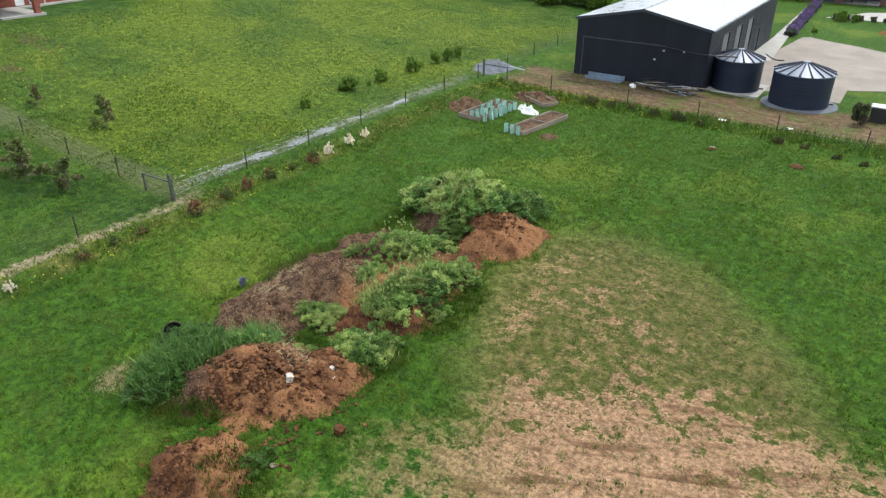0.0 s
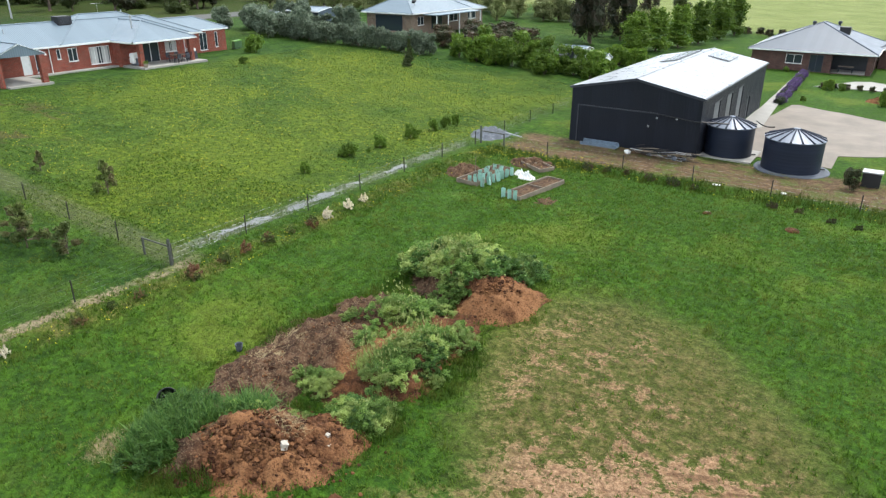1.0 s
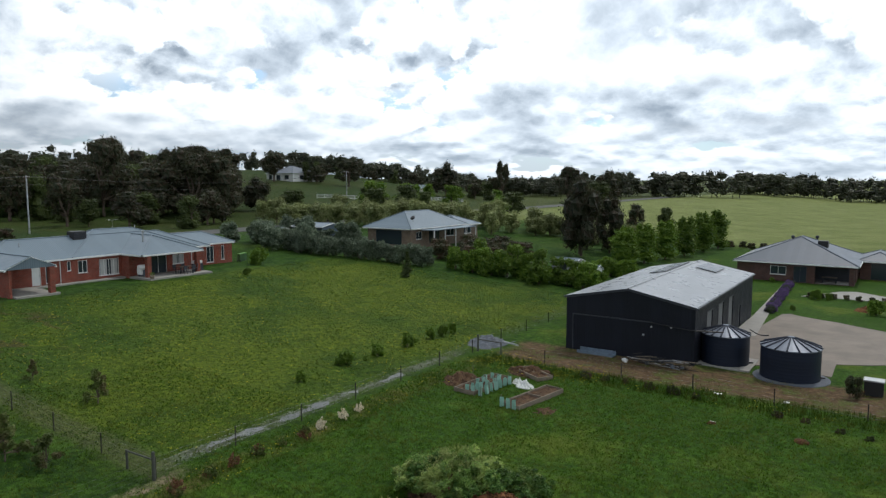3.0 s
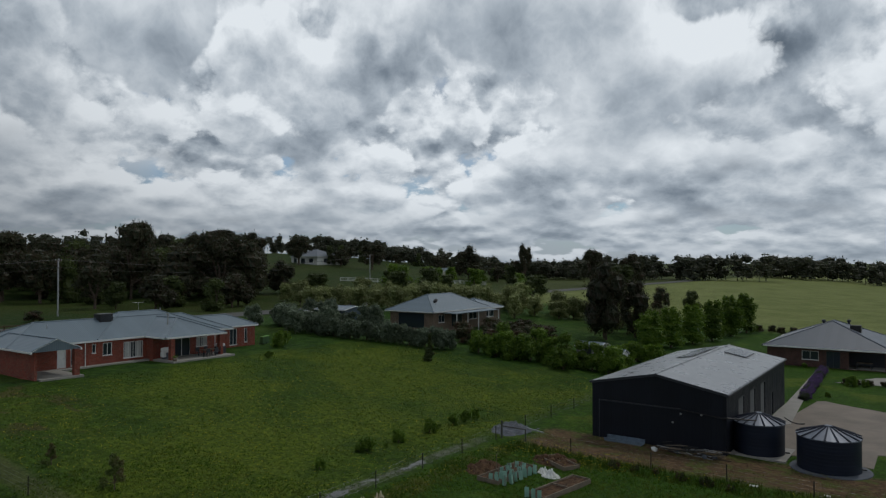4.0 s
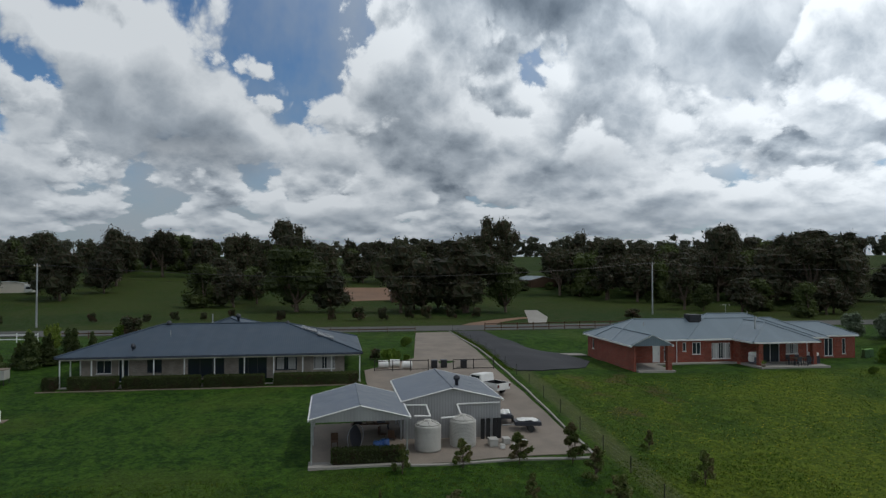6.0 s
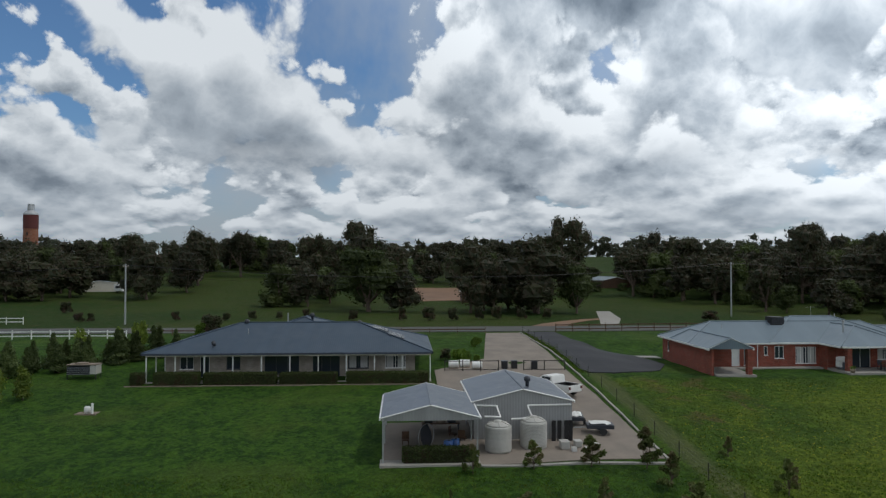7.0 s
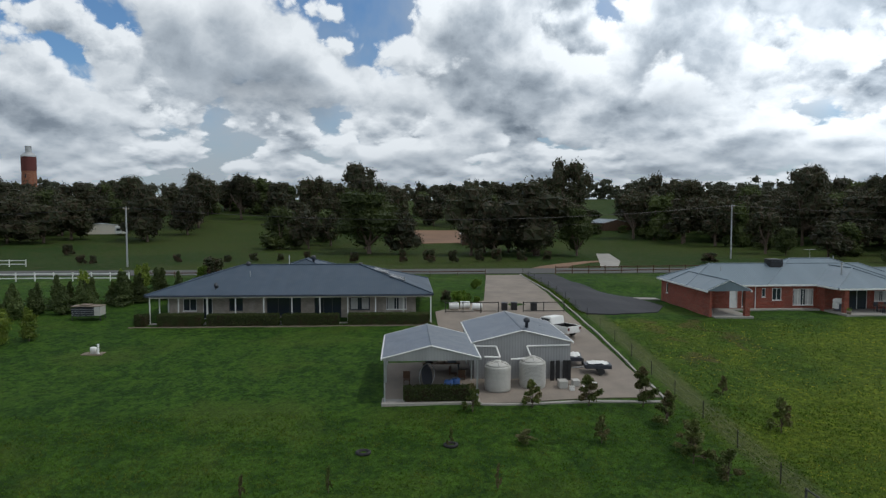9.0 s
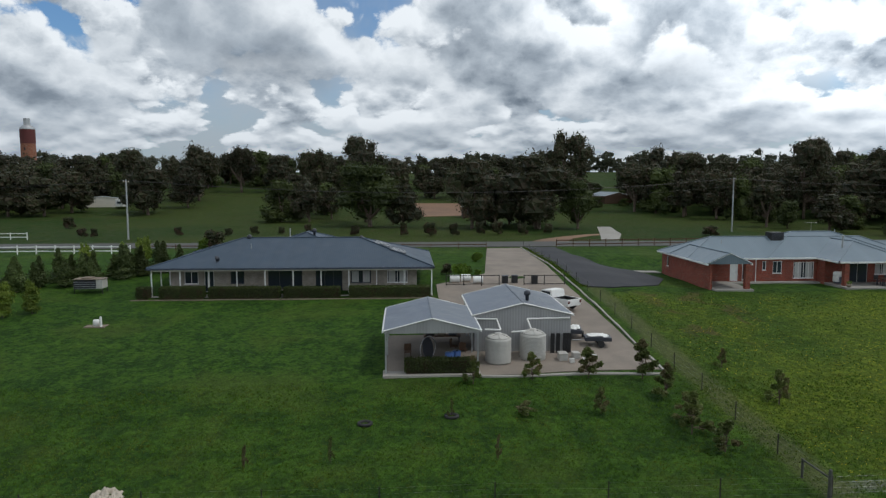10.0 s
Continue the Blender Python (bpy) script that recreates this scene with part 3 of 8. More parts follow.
def window(parent, axis, f, th, hole, out, panes=2, trim=None, curtain=False, sill=True, name="window"):
    """A window in its hole: a frame, panes, a sill and, if drawn, a curtain. f, th as the wall's; out: +1 or -1, the outer side."""
    s0, s1, h0, h1 = hole
    trim = trim or WHITE
    o = f + th if out > 0 else f
    bm, t = bmesh.new(), 0.05
    i0, i1 = sorted((o - out * 0.09, o - out * 0.02))
    box(bm, *swap(axis, i0, i1, s0, s1, h0, h0 + t))
    box(bm, *swap(axis, i0, i1, s0, s1, h1 - t, h1))
    step_w = (s1 - s0) / panes
    for k in range(panes + 1):
        c = min(max(s0 + k * step_w, s0 + t / 2), s1 - t / 2)
        box(bm, *swap(axis, i0, i1, c - t / 2, c + t / 2, h0 + t, h1 - t))
    w = part(name, bm, trim, parent)
    for k in range(panes):
        q0, q1 = sorted((o - out * 0.064, o - out * 0.056))
        part("pane", boxes(swap(axis, q0, q1, s0 + k * step_w + t / 2, s0 + (k + 1) * step_w - t / 2, h0 + t, h1 - t)), GLASS, w)
    if curtain:
        q0, q1 = sorted((o - out * 0.052, o - out * 0.050))
        for a, b in ((0.06, 0.40), (0.60, 0.94)):
            q = boxes(swap(axis, *sorted((o - out * 0.055 + out * 0.002, o - out * 0.047)), s0 + a * (s1 - s0), s0 + b * (s1 - s0), h0 + t, h1 - t))
            part("curtain", q, CURTAIN, w, "pale curtain behind the glass")
    if sill:
        part("sill", boxes(swap(axis, *sorted((o - out * 0.02, o + out * 0.05)), s0 - 0.04, s1 + 0.04, h0 - 0.06, h0)), trim, w)
    return w


def roof_planes(x0, x1, y0, y1, z, pitch, axis="y", hip0=True, hip1=True):
    """Corners of a hip or gable roof: four eaves and two ridge ends."""
    if axis == "y":
        half, length = (x1 - x0) / 2, y1 - y0
    else:
        half, length = (y1 - y0) / 2, x1 - x0
    zr = z + half * pitch
    a, b = (half if hip0 else 0.0), (length - half if hip1 else length)
    if a > b:
        a = b = length / 2
    c = (x0 + x1) / 2 if axis == "y" else (y0 + y1) / 2
    ridge = [(c, y0 + a, zr), (c, y0 + b, zr)] if axis == "y" else [(x0 + a, c, zr), (x0 + b, c, zr)]
    return [(x0, y0, z), (x1, y0, z), (x1, y1, z), (x0, y1, z)], ridge


def roof(parent, mat, spec, trim=None, gable_mat=None, caps=True, name="roof", cap_mat=None, fascia=0.18):
    """One roof body with thickness, its gutter and its ridge capping."""
    x0, x1, y0, y1, z, pitch, axis, h0, h1 = spec
    eave, ridge = roof_planes(*spec)
    bm = bmesh.new()
    e = [bm.verts.new(p) for p in eave]
    lo = [bm.verts.new((p[0], p[1], p[2] - 0.06)) for p in eave]
    r = [bm.verts.new(p) for p in ridge]
    point = (Vector(ridge[0]) - Vector(ridge[1])).length < 0.01
    if axis == "y":
        planes = [(e[0], e[1], r[0]), (e[1], e[2], r[1], r[0]), (e[2], e[3], r[1]), (e[3], e[0], r[0], r[1])]
    else:
        planes = [(e[0], e[1], r[1], r[0]), (e[1], e[2], r[1]), (e[2], e[3], r[0], r[1]), (e[3], e[0], r[0])]
    for f in planes:
        f = list(dict.fromkeys(r[0] if point and v is r[1] else v for v in f))
        bm.faces.new(f)
    if point:
        bm.verts.remove(r[1])
    for k in range(4):
        bm.faces.new((lo[k], lo[(k + 1) % 4], e[(k + 1) % 4], e[k]))
    bm.faces.new(lo[::-1])
    ob = part(name, bm, mat, parent)
    g = bmesh.new()
    for k in range(4):
        p, q = eave[k], eave[(k + 1) % 4]
        isend = (axis == "y" and k in (0, 2)) or (axis == "x" and k in (1, 3))
        first = k in (0, 3)
        if isend and not (h0 if first else h1):
            continue
        w = 0.07
        box(g, min(p[0], q[0]) - w, max(p[0], q[0]) + w if p[0] != q[0] else p[0] + w, min(p[1], q[1]) - w, max(p[1], q[1]) + w if p[1] != q[1] else p[1] + w, z - fascia, z - 0.012)
    part("gutter", g, trim or WHITE, ob)
    if caps:
        c = bmesh.new()
        pairs = [(ridge[0], ridge[1])] if not point else []
        if axis == "y":
            pairs += [(eave[0], ridge[0]), (eave[1], ridge[0]), (eave[2], ridge[1]), (eave[3], ridge[1])]
        else:
            pairs += [(eave[0], ridge[0]), (eave[3], ridge[0]), (eave[1], ridge[1]), (eave[2], ridge[1])]
        for p, q in pairs:
            rod(c, Vector(p) + Vector((0, 0, 0.02)), Vector(q) + Vector((0, 0, 0.02)), 0.075, n=6)
        part("ridge_capping", c, cap_mat or mat, ob)
    return ob


def sheet(name, corners, mat, label, category, dz=0.03, cell=3.0, kind="structure", thick=0.25):
    """A thin slab that follows the land inside a polygon."""
    bm = bmesh.new()
    bm.faces.new([bm.verts.new((x, y, 0)) for x, y in corners])
    xs, ys = [c[0] for c in corners], [c[1] for c in corners]
    for lo, hi, n in ((min(xs), max(xs), (1, 0, 0)), (min(ys), max(ys), (0, 1, 0))):
        k = lo + cell
        while k < hi:
            bmesh.ops.bisect_plane(bm, geom=bm.verts[:] + bm.edges[:] + bm.faces[:], plane_co=(k * n[0], k * n[1], 0), plane_no=n)
            k += cell
    bmesh.ops.triangulate(bm, faces=bm.faces[:])
    for v in bm.verts:
        v.co.z = gz(v.co.x, v.co.y) + dz
    for f in bm.faces:
        if f.normal.z < 0:
            f.normal_flip()
    top = bm.faces[:]
    r = bmesh.ops.extrude_face_region(bm, geom=top)
    for v in (g for g in r["geom"] if isinstance(g, bmesh.types.BMVert)):
        v.co.z += 0.0
    low = {v for f in top for v in f.verts}
    for v in low:
        v.co.z -= thick
    bmesh.ops.recalc_face_normals(bm, faces=bm.faces[:])
    return tagged(part(name, bm, mat), label, category, kind=kind)


# ---- foliage ----
def leaf_quads(rng, pts, size, aspect=0.5, droop=0.0):
    """Small pointed leaves at the points, turned every way."""
    n = len(pts)
    d = rng.normal(size=(n, 3))
    d[:, 2] -= droop
    d /= np.linalg.norm(d, axis=1)[:, None]
    s = np.cross(d, rng.normal(size=(n, 3)))
    s /= np.linalg.norm(s, axis=1)[:, None] + 1e-9
    L = (size * rng.uniform(0.6, 1.4, n))[:, None]
    v = np.stack([pts - d * L * 0.5, pts + s * L * aspect * 0.5, pts + d * L * 0.5, pts - s * L * aspect * 0.5], 1).reshape(-1, 3)
    return v, np.arange(4 * n).reshape(-1, 4)


def blob_points(rng, blobs, n, hollow=0.55):
    """Points in lumpy balls, most of them near the outside."""
    out = []
    for cx, cy, cz, rx, ry, rz in blobs:
        d = rng.normal(size=(n, 3))
        d /= np.linalg.norm(d, axis=1)[:, None]
        r = hollow + (1 - hollow) * rng.uniform(0, 1, n) ** 0.7
        bulge = 1 + 0.22 * np.sin(5 * d[:, 0] + cx * 9) * np.cos(4 * d[:, 1] + cy * 7) + 0.12 * np.sin(9 * d[:, 2] + cz * 5)
        out.append(np.array([cx, cy, cz]) + d * (r * bulge)[:, None] * np.array([rx, ry, rz]))
    return np.concatenate(out)


def core_mesh(rng, blobs, shrink=0.72):
    """Dark inner masses that keep a crown from being see-through."""
    vs, fs = [], []
    for cx, cy, cz, rx, ry, rz in blobs:
        base = len(vs)
        n, rows = 6, 3
        for i in range(rows + 1):
            a = math.pi * i / rows
            for k in range(n):
                b = 2 * math.pi * k / n + i * 0.4
                q = shrink * rng.uniform(0.8, 1.1)
                vs.append((cx + rx * q * math.sin(a) * math.cos(b), cy + ry * q * math.sin(a) * math.sin(b), cz + rz * q * math.cos(a)))
        for i in range(rows):
            for k in range(n):
                fs.append((base + i * n + k, base + i * n + (k + 1) % n, base + (i + 1) * n + (k + 1) % n, base + (i + 1) * n + k))
    return vs, fs


def crown_tuple(rng, blobs, n, size, aspect=0.5, droop=0.0, hollow=0.55, core=True):
    v, f = leaf_quads(rng, blob_points(rng, blobs, n, hollow), size, aspect, droop)
    v, f = [tuple(map(float, p)) for p in v], [tuple(map(int, p)) for p in f]
    if core:
        cv, cf = core_mesh(rng, blobs)
        k = len(v)
        v += cv
        f += [tuple(i + k for i in q) for q in cf]
    return v, f


class Plant:
    """A kind of plant of unit size, built once and set out as often as wanted."""

    def __init__(self, name, label, category, style, leaf, seed, n=200, size=0.05, group="", tri=False):
        rng = np.random.default_rng(seed)
        self.used = False
        self.ob = thing(name, 0, 0, 0, label, category, group)
        blobs, stems = [], []
        if style == "gum":
            for k in range(22):
                a, z = rng.uniform(0, 6.28), rng.uniform(0.32, 0.91)
                r = rng.uniform(0.06, 0.38) * (1.15 - abs(z - 0.6))
                s = rng.uniform(0.085, 0.16)
                blobs.append((r * math.cos(a), r * math.sin(a), z, s * 1.15, s * 1.15, s * 1.0))
            stems = [(b, 0.024) for b in blobs[::2]]
            fork = 0.22
        elif style == "shade":
            for k in range(21):
                a, z = rng.uniform(0, 6.28), rng.uniform(0.13, 0.85)
                r = rng.uniform(0.05, 0.38) * (1.2 - z * 0.6)
                s = rng.uniform(0.13, 0.20)
                blobs.append((r * math.cos(a), r * math.sin(a), z, s * 1.1, s * 1.1, s * 1.0))
            stems = [(b, 0.02) for b in blobs[::3]]
            fork = 0.14
        elif style == "column":
            for k in range(11):
                z = 0.16 + 0.76 * k / 10
                w = 0.34 * math.sin(math.pi * min(1, (z + 0.12) * 0.92)) ** 0.6
                for j in range(2):
                    a = rng.uniform(0, 6.28)
                    blobs.append((0.14 * math.cos(a), 0.14 * math.sin(a), z, w * 0.95, w * 0.95, 0.12))
            stems = [((0, 0, 0.85, 0, 0, 0), 0.02)]
            fork = 0.1
        elif style == "cone":
            for k in range(10):
                z = 0.10 + 0.82 * k / 9
                w = 0.46 * (1.02 - z) + 0.03
                for j in range(2):
                    a = rng.uniform(0, 6.28)
                    blobs.append((0.3 * w * math.cos(a), 0.3 * w * math.sin(a), z, w * 0.8, w * 0.8, 0.08))
            stems = [((0, 0, 0.9, 0, 0, 0), 0.02)]
            fork = 0.08
        elif style == "young":
            for k in range(17):
                a, z = rng.uniform(0, 6.28), 0.16 + 0.78 * (k + rng.uniform(0, 1)) / 17
                r = rng.uniform(0.10, 0.42) * (1.12 - z)
                blobs.append((r * math.cos(a), r * math.sin(a), z, 0.09, 0.09, 0.08))
            stems = [(b, 0.011) for b in blobs]
            fork = 0.2
        elif style == "weed":
            for k in range(30):
                a, r = rng.uniform(0, 6.28), 0.50 * rng.uniform(0, 1) ** 0.55
                z = rng.uniform(0.06, 0.92 - 1.0 * r)
                q = rng.uniform(0.05, 0.13)
                blobs.append((r * math.cos(a), r * math.sin(a), z, q, q, q * 1.15))
            stems = [(b, 0.006) for b in blobs[::3]]
            fork = 0.03
        else:  # bush
            for k in range(13):
                a, r, z = rng.uniform(0, 6.28), 0.36 * rng.uniform(0, 1) ** 0.6, rng.uniform(0.14, 0.74)
                q = rng.uniform(0.13, 0.24)
                r *= 1.15 - 0.55 * z
                blobs.append((r * math.cos(a), r * math.sin(a), z, q, q, q * 1.05))
            stems = [(b, 0.014) for b in blobs[::3]]
            fork = 0.06
        if style in ("gum", "shade"):
            # fill the unit height and width
            up1, wide = 1.0 / max(b[2] + b[5] for b in blobs), 0.5 / max(math.hypot(b[0], b[1]) + b[3] * 0.9 for b in blobs)
            blobs = [(b[0] * wide, b[1] * wide, b[2] * up1, b[3] * wide, b[4] * wide, b[5] * up1) for b in blobs]
            stems = [(b, stems[0][1]) for b in blobs[::3]]
        bm = bmesh.new()
        knee = Vector((rng.uniform(-0.02, 0.02), rng.uniform(-0.02, 0.02), fork))
        r0 = max((s for _, s in stems), default=0.015)
        rod(bm, (0, 0, -0.02), knee, r0 * 1.5, r0 * 1.1, 7)
        for b, s in stems:
            mid = knee.lerp(Vector(b[:3]), 0.5) + Vector((rng.uniform(-0.03, 0.03), rng.uniform(-0.03, 0.03), -0.02))
            rod(bm, knee, mid, s * 0.9, s * 0.55, 5)
            rod(bm, mid, b[:3], s * 0.55, s * 0.2, 5)
        part("trunk", bm, BARK, self.ob)
        sparse = style in ("young", "weed")
        tri = tri or style == "weed"
        up = -0.5 if style == "weed" else 0.2
        v, f = crown_tuple(rng, blobs, n, size, 0.9 if tri else 0.5, up, 0.1 if sparse else 0.5, not sparse)
        if tri:
            f = [q[:3] if k < n * len(blobs) else q for k, q in enumerate(f)]
        part("crown", (v, f), leaf, self.ob)

    def put(self, x, y, h, w, turn=None, z=None, label="", group=""):
        turn = (x * 37.7 + y * 91.3) % 360 if turn is None else turn
        m = Matrix.LocRotScale((x, y, (gz(x, y) if z is None else z) - 0.02 * h), Euler((0, 0, radians(turn))), (w, w, h))
        if not self.used:
            self.used = True
            self.ob.matrix_basis = m
            o = self.ob
        else:
            s = self.ob.scale
            o = copy_thing(self.ob, m @ Matrix.Diagonal((1 / s[0], 1 / s[1], 1 / s[2], 1)))
        return tagged(o, label, "", group)


def tufts(name, pts, height, spread, rng, mat, label, category, blades=4, width=0.03):
    """Tufts of grass blades at ground points, as one thing that nobody could count."""
    n = len(pts) * blades
    p = np.repeat(pts, blades, axis=0) + np.c_[rng.normal(0, spread * 0.35, (n, 2)), np.zeros(n)]
    a = rng.uniform(0, 2 * math.pi, n)
    h = height * rng.uniform(0.5, 1.3, n)
    lean = spread * rng.uniform(0.2, 1.0, n)
    side = np.c_[-np.sin(a), np.cos(a), np.zeros(n)] * width * 0.5
    tip = p + np.c_[np.cos(a) * lean, np.sin(a) * lean, h]
    v = np.stack([p - side, p + side, tip], 1).reshape(-1, 3)
    me = bpy.data.meshes.new(name)
    me.from_pydata(v.tolist(), [], np.arange(3 * n).reshape(-1, 3).tolist())
    me.materials.append(mat)
    return tagged(new(name, me), label, category, kind="stuff")


# ---- the land ----
def build_ground():
    def marks(lo, hi, far):
        a = list(np.arange(lo, hi + 0.1, 2.0))
        s, k = 2.0, hi
        while k < far:
            s *= 1.22
            k += s
            a.append(k)
        s, k = 2.0, lo
        while k > -far:
            s *= 1.22
            k -= s
            a.insert(0, k)
        return np.array(a)
    xs, ys = marks(-130, 20, 4200), marks(-60, 160, 4200)
    X, Y = np.meshgrid(xs, ys)
    v = np.c_[X.ravel(), Y.ravel(), ground_z(X, Y).ravel()]
    w, h = len(xs), len(ys)
    f = [(j * w + i, j * w + i + 1, (j + 1) * w + i + 1, (j + 1) * w + i) for j in range(h - 1) for i in range(w - 1)]
    ob = part("ground", (v.tolist(), f), GROUND, flat=False)
    tagged(ob, "green paddocks with bare clay patches and yellow flowers", "ground", kind="structure")


build_ground()
sheet("driveway", [(-102.5, 12.2), (-102.5, 17.4), (-70, 16.6), (-45.2, 17.2), (-44.3, -1.3), (-53.3, -1.4), (-53.3, 3.2), (-70.5, 3.2), (-76.5, 8.9)], GRAVEL,
      "pale gravel driveway and yard beside the garage", "driveway", 0.04)
sheet("red_house_driveway", [(-103.5, 18.1), (-103.5, 22.6), (-92.0, 22.6), (-86.5, 24.6), (-82.6, 27.4), (-77.6, 28.4), (-74.8, 28.5), (-71.2, 26.6), (-69.2, 23.8), (-68.4, 21.0), (-69.0, 18.6), (-70.5, 18.1)], ASPHALT,
      "dark bitumen driveway leading to the brick house", "driveway", 0.09, 1.5)
sheet("road", [(-105.0, -400), (-113.5, -400), (-113.5, 400), (-105.0, 400)], ROADTOP, "grey country road behind the houses", "road", 0.05, 8.0)
sheet("shed_yard", [(-12.6, 56.0), (-11.3, 55.0), (-8.2, 56.0), (-3.8, 55.5), (-3.8, 59.4), (6.0, 66.0), (14.0, 67.0), (14.0, 75.0), (-0.8, 74.6), (-5.1, 77.0), (-9.5, 79.6), (-10.2, 79.0)], GRAVEL,
      "pale gravel yard beside the dark shed", "yard", 0.04)
sheet("garden_path", [(-12.55, 64.0), (-10.6, 66.2), (-11.4, 79.0), (-12.2, 103.6), (-13.2, 103.6), (-12.55, 77.0)], CONCRETE, "concrete path from the shed to the house", "path", 0.07)
sheet("house_terrace", [(-10.0, 92.6), (-1.0, 92.9), (6.0, 93.0), (6.0, 97.2), (-1.5, 97.4), (-4.6, 99.6), (-6.4, 99.0)], CONCRETE, "pale concrete terrace in the lawn", "terrace", 0.05)
sheet("far_driveway", [(-115.0, 33.0), (-128.5, 36.6), (-149.0, 41.7), (-148.9, 44.6), (-128.4, 40.6), (-115.0, 36.0)], CONCRETE, "pale concrete driveway across the road", "driveway", 0.06)
sheet("riding_arena", [(-181.0, -2.0), (-186.0, 24.0), (-222.0, 26.0), (-224.0, 2.0)], CLAYPAN, "red sand riding arena among the gums", "arena", 0.08, 6.0)
for w0, w1, dx in ((22.2, 26.6, 0.0), (27.0, 31.2, 0.12), (32.4, 34.0, 0.1), (36.2, 38.6, 0.15)):
    n = 9
    wob = lambda t, k: 0.14 * math.sin(t * 2.3 + k) + 0.08 * math.sin(t * 5.1 + 2 * k)
    ts = [w0 + (w1 - w0) * k / n for k in range(n + 1)]
    wide = lambda t: 0.27 * math.sin(math.pi * (t - w0) / (w1 - w0)) ** 0.5 + 0.03
    edge = [(-29.25 + dx + wide(t) + wob(t, 1), t) for t in ts] + [(-29.25 + dx - wide(t) + wob(t, 4), t) for t in ts[::-1]]
    sheet("puddle", edge, WATER, "shallow muddy puddle along the fence", "puddle", 0.02, 1.0)


# ---- fences ----
def wire_fence(pts, label, spacing=4.7, height=1.0, wires=4, net=False, mat=None, gap=()):
    x0, y0 = pts[0]
    f = thing("wire_fence", x0, y0, gz(x0, y0), label, "fence")
    bx, by, bz = x0, y0, gz(x0, y0)
    proto = None
    posts = []
    for (ax, ay), (cx, cy) in zip(pts, pts[1:]):
        n = max(1, round(math.hypot(cx - ax, cy - ay) / spacing))
        posts += [(ax + (cx - ax) * k / n, ay + (cy - ay) * k / n) for k in range(n)]
    posts.append(pts[-1])
    for x, y in posts:
        if proto is None:
            bm = boxes((-0.022, 0.022, -0.022, 0.022, -0.3, height + 0.06), (-0.045, -0.022, -0.006, 0.006, -0.3, height + 0.06))
            proto = part("post", bm, mat or POST, f)
            proto.location = (x - bx, y - by, gz(x, y) - bz)
        else:
            shared("post", proto, f, x - bx, y - by, gz(x, y) - bz)
    for k in range(wires):
        h = height * (k + 1) / wires
        part("wire", cable([(x - bx, y - by, gz(x, y) - bz + h) for x, y in posts], 0.002, 3), GALV, f)
    if net:
        v, q = [], []
        for (ax, ay), (cx, cy) in zip(posts, posts[1:]):
            L = math.hypot(cx - ax, cy - ay)
            ex, ey = (cx - ax) / L, (cy - ay) / L
            za, zc = gz(ax, ay) - bz, gz(cx, cy) - bz
            rows = [(s, 0.0, s, height) for s in np.arange(0, L, 0.10)] + [(0.0, h, L, h) for h in np.arange(0.05, height, 0.10)]
            for s0, h0, s1, h1 in rows:
                k = len(v)
                t = 0.0010
                w = (t * ex, t * ey, 0) if s0 == s1 else (0, 0, t)
                for s, h, g in ((s0, h0, -1), (s0, h0, 1), (s1, h1, 1), (s1, h1, -1)):
                    v.append((ax + ex * s - bx + w[0] * g, ay + ey * s - by + w[1] * g, za + (zc - za) * s / L + h + w[2] * g))
                q.append((k, k + 1, k + 2, k + 3))
        part("netting", (v, q), POST, f, "fine galvanised wire netting")
    return f


wire_fence([(-28.2, 18.4), (-28.2, 75.0)], "wire paddock fence with dark steel posts", net=True)
wire_fence([(-28.2, 18.4), (-28.2, -45.0)], "wire boundary fence with dark steel posts in long grass", net=True)
wire_fence([(-28.2, 18.5), (-102.0, 17.6)], "wire fence with dark steel posts beside a gravel strip", spacing=4.3, net=True)
wire_fence([(-28.2, 47.5), (-16.2, 47.2), (-1.2, 46.2), (14.0, 45.6)], "wire fence with dark steel posts along the weedy verge", spacing=5.2)


def strainer(x, y, a, label):
    """A stout timber corner post with a diagonal rail."""
    s = thing("strainer_post", x, y, gz(x, y), label, "fence post")
    part("post", rod(rod(bmesh.new(), (0, 0, -0.4), (0, 0, 1.34), 0.085, 0.075, 10), (0, 0, 1.34), (0, 0, 1.37), 0.075, 0.05, 10), TIMBER_GREY, s)
    dx, dy = 2.1 * math.cos(a), 2.1 * math.sin(a)
    part("rail", rod(bmesh.new(), (0.07 * math.cos(a), 0.07 * math.sin(a), 0.98), (dx, dy, 0.95), 0.045, n=8), TIMBER_GREY, s)
    part("stay_post", rod(bmesh.new(), (dx, dy, -0.3), (dx, dy, 1.0), 0.06, n=8), TIMBER_GREY, s)
    return s


strainer(-28.12, 18.35, math.pi, "weathered timber corner post with a rail")
strainer(-28.1, 47.4, 0, "weathered timber corner post at the fence junction")


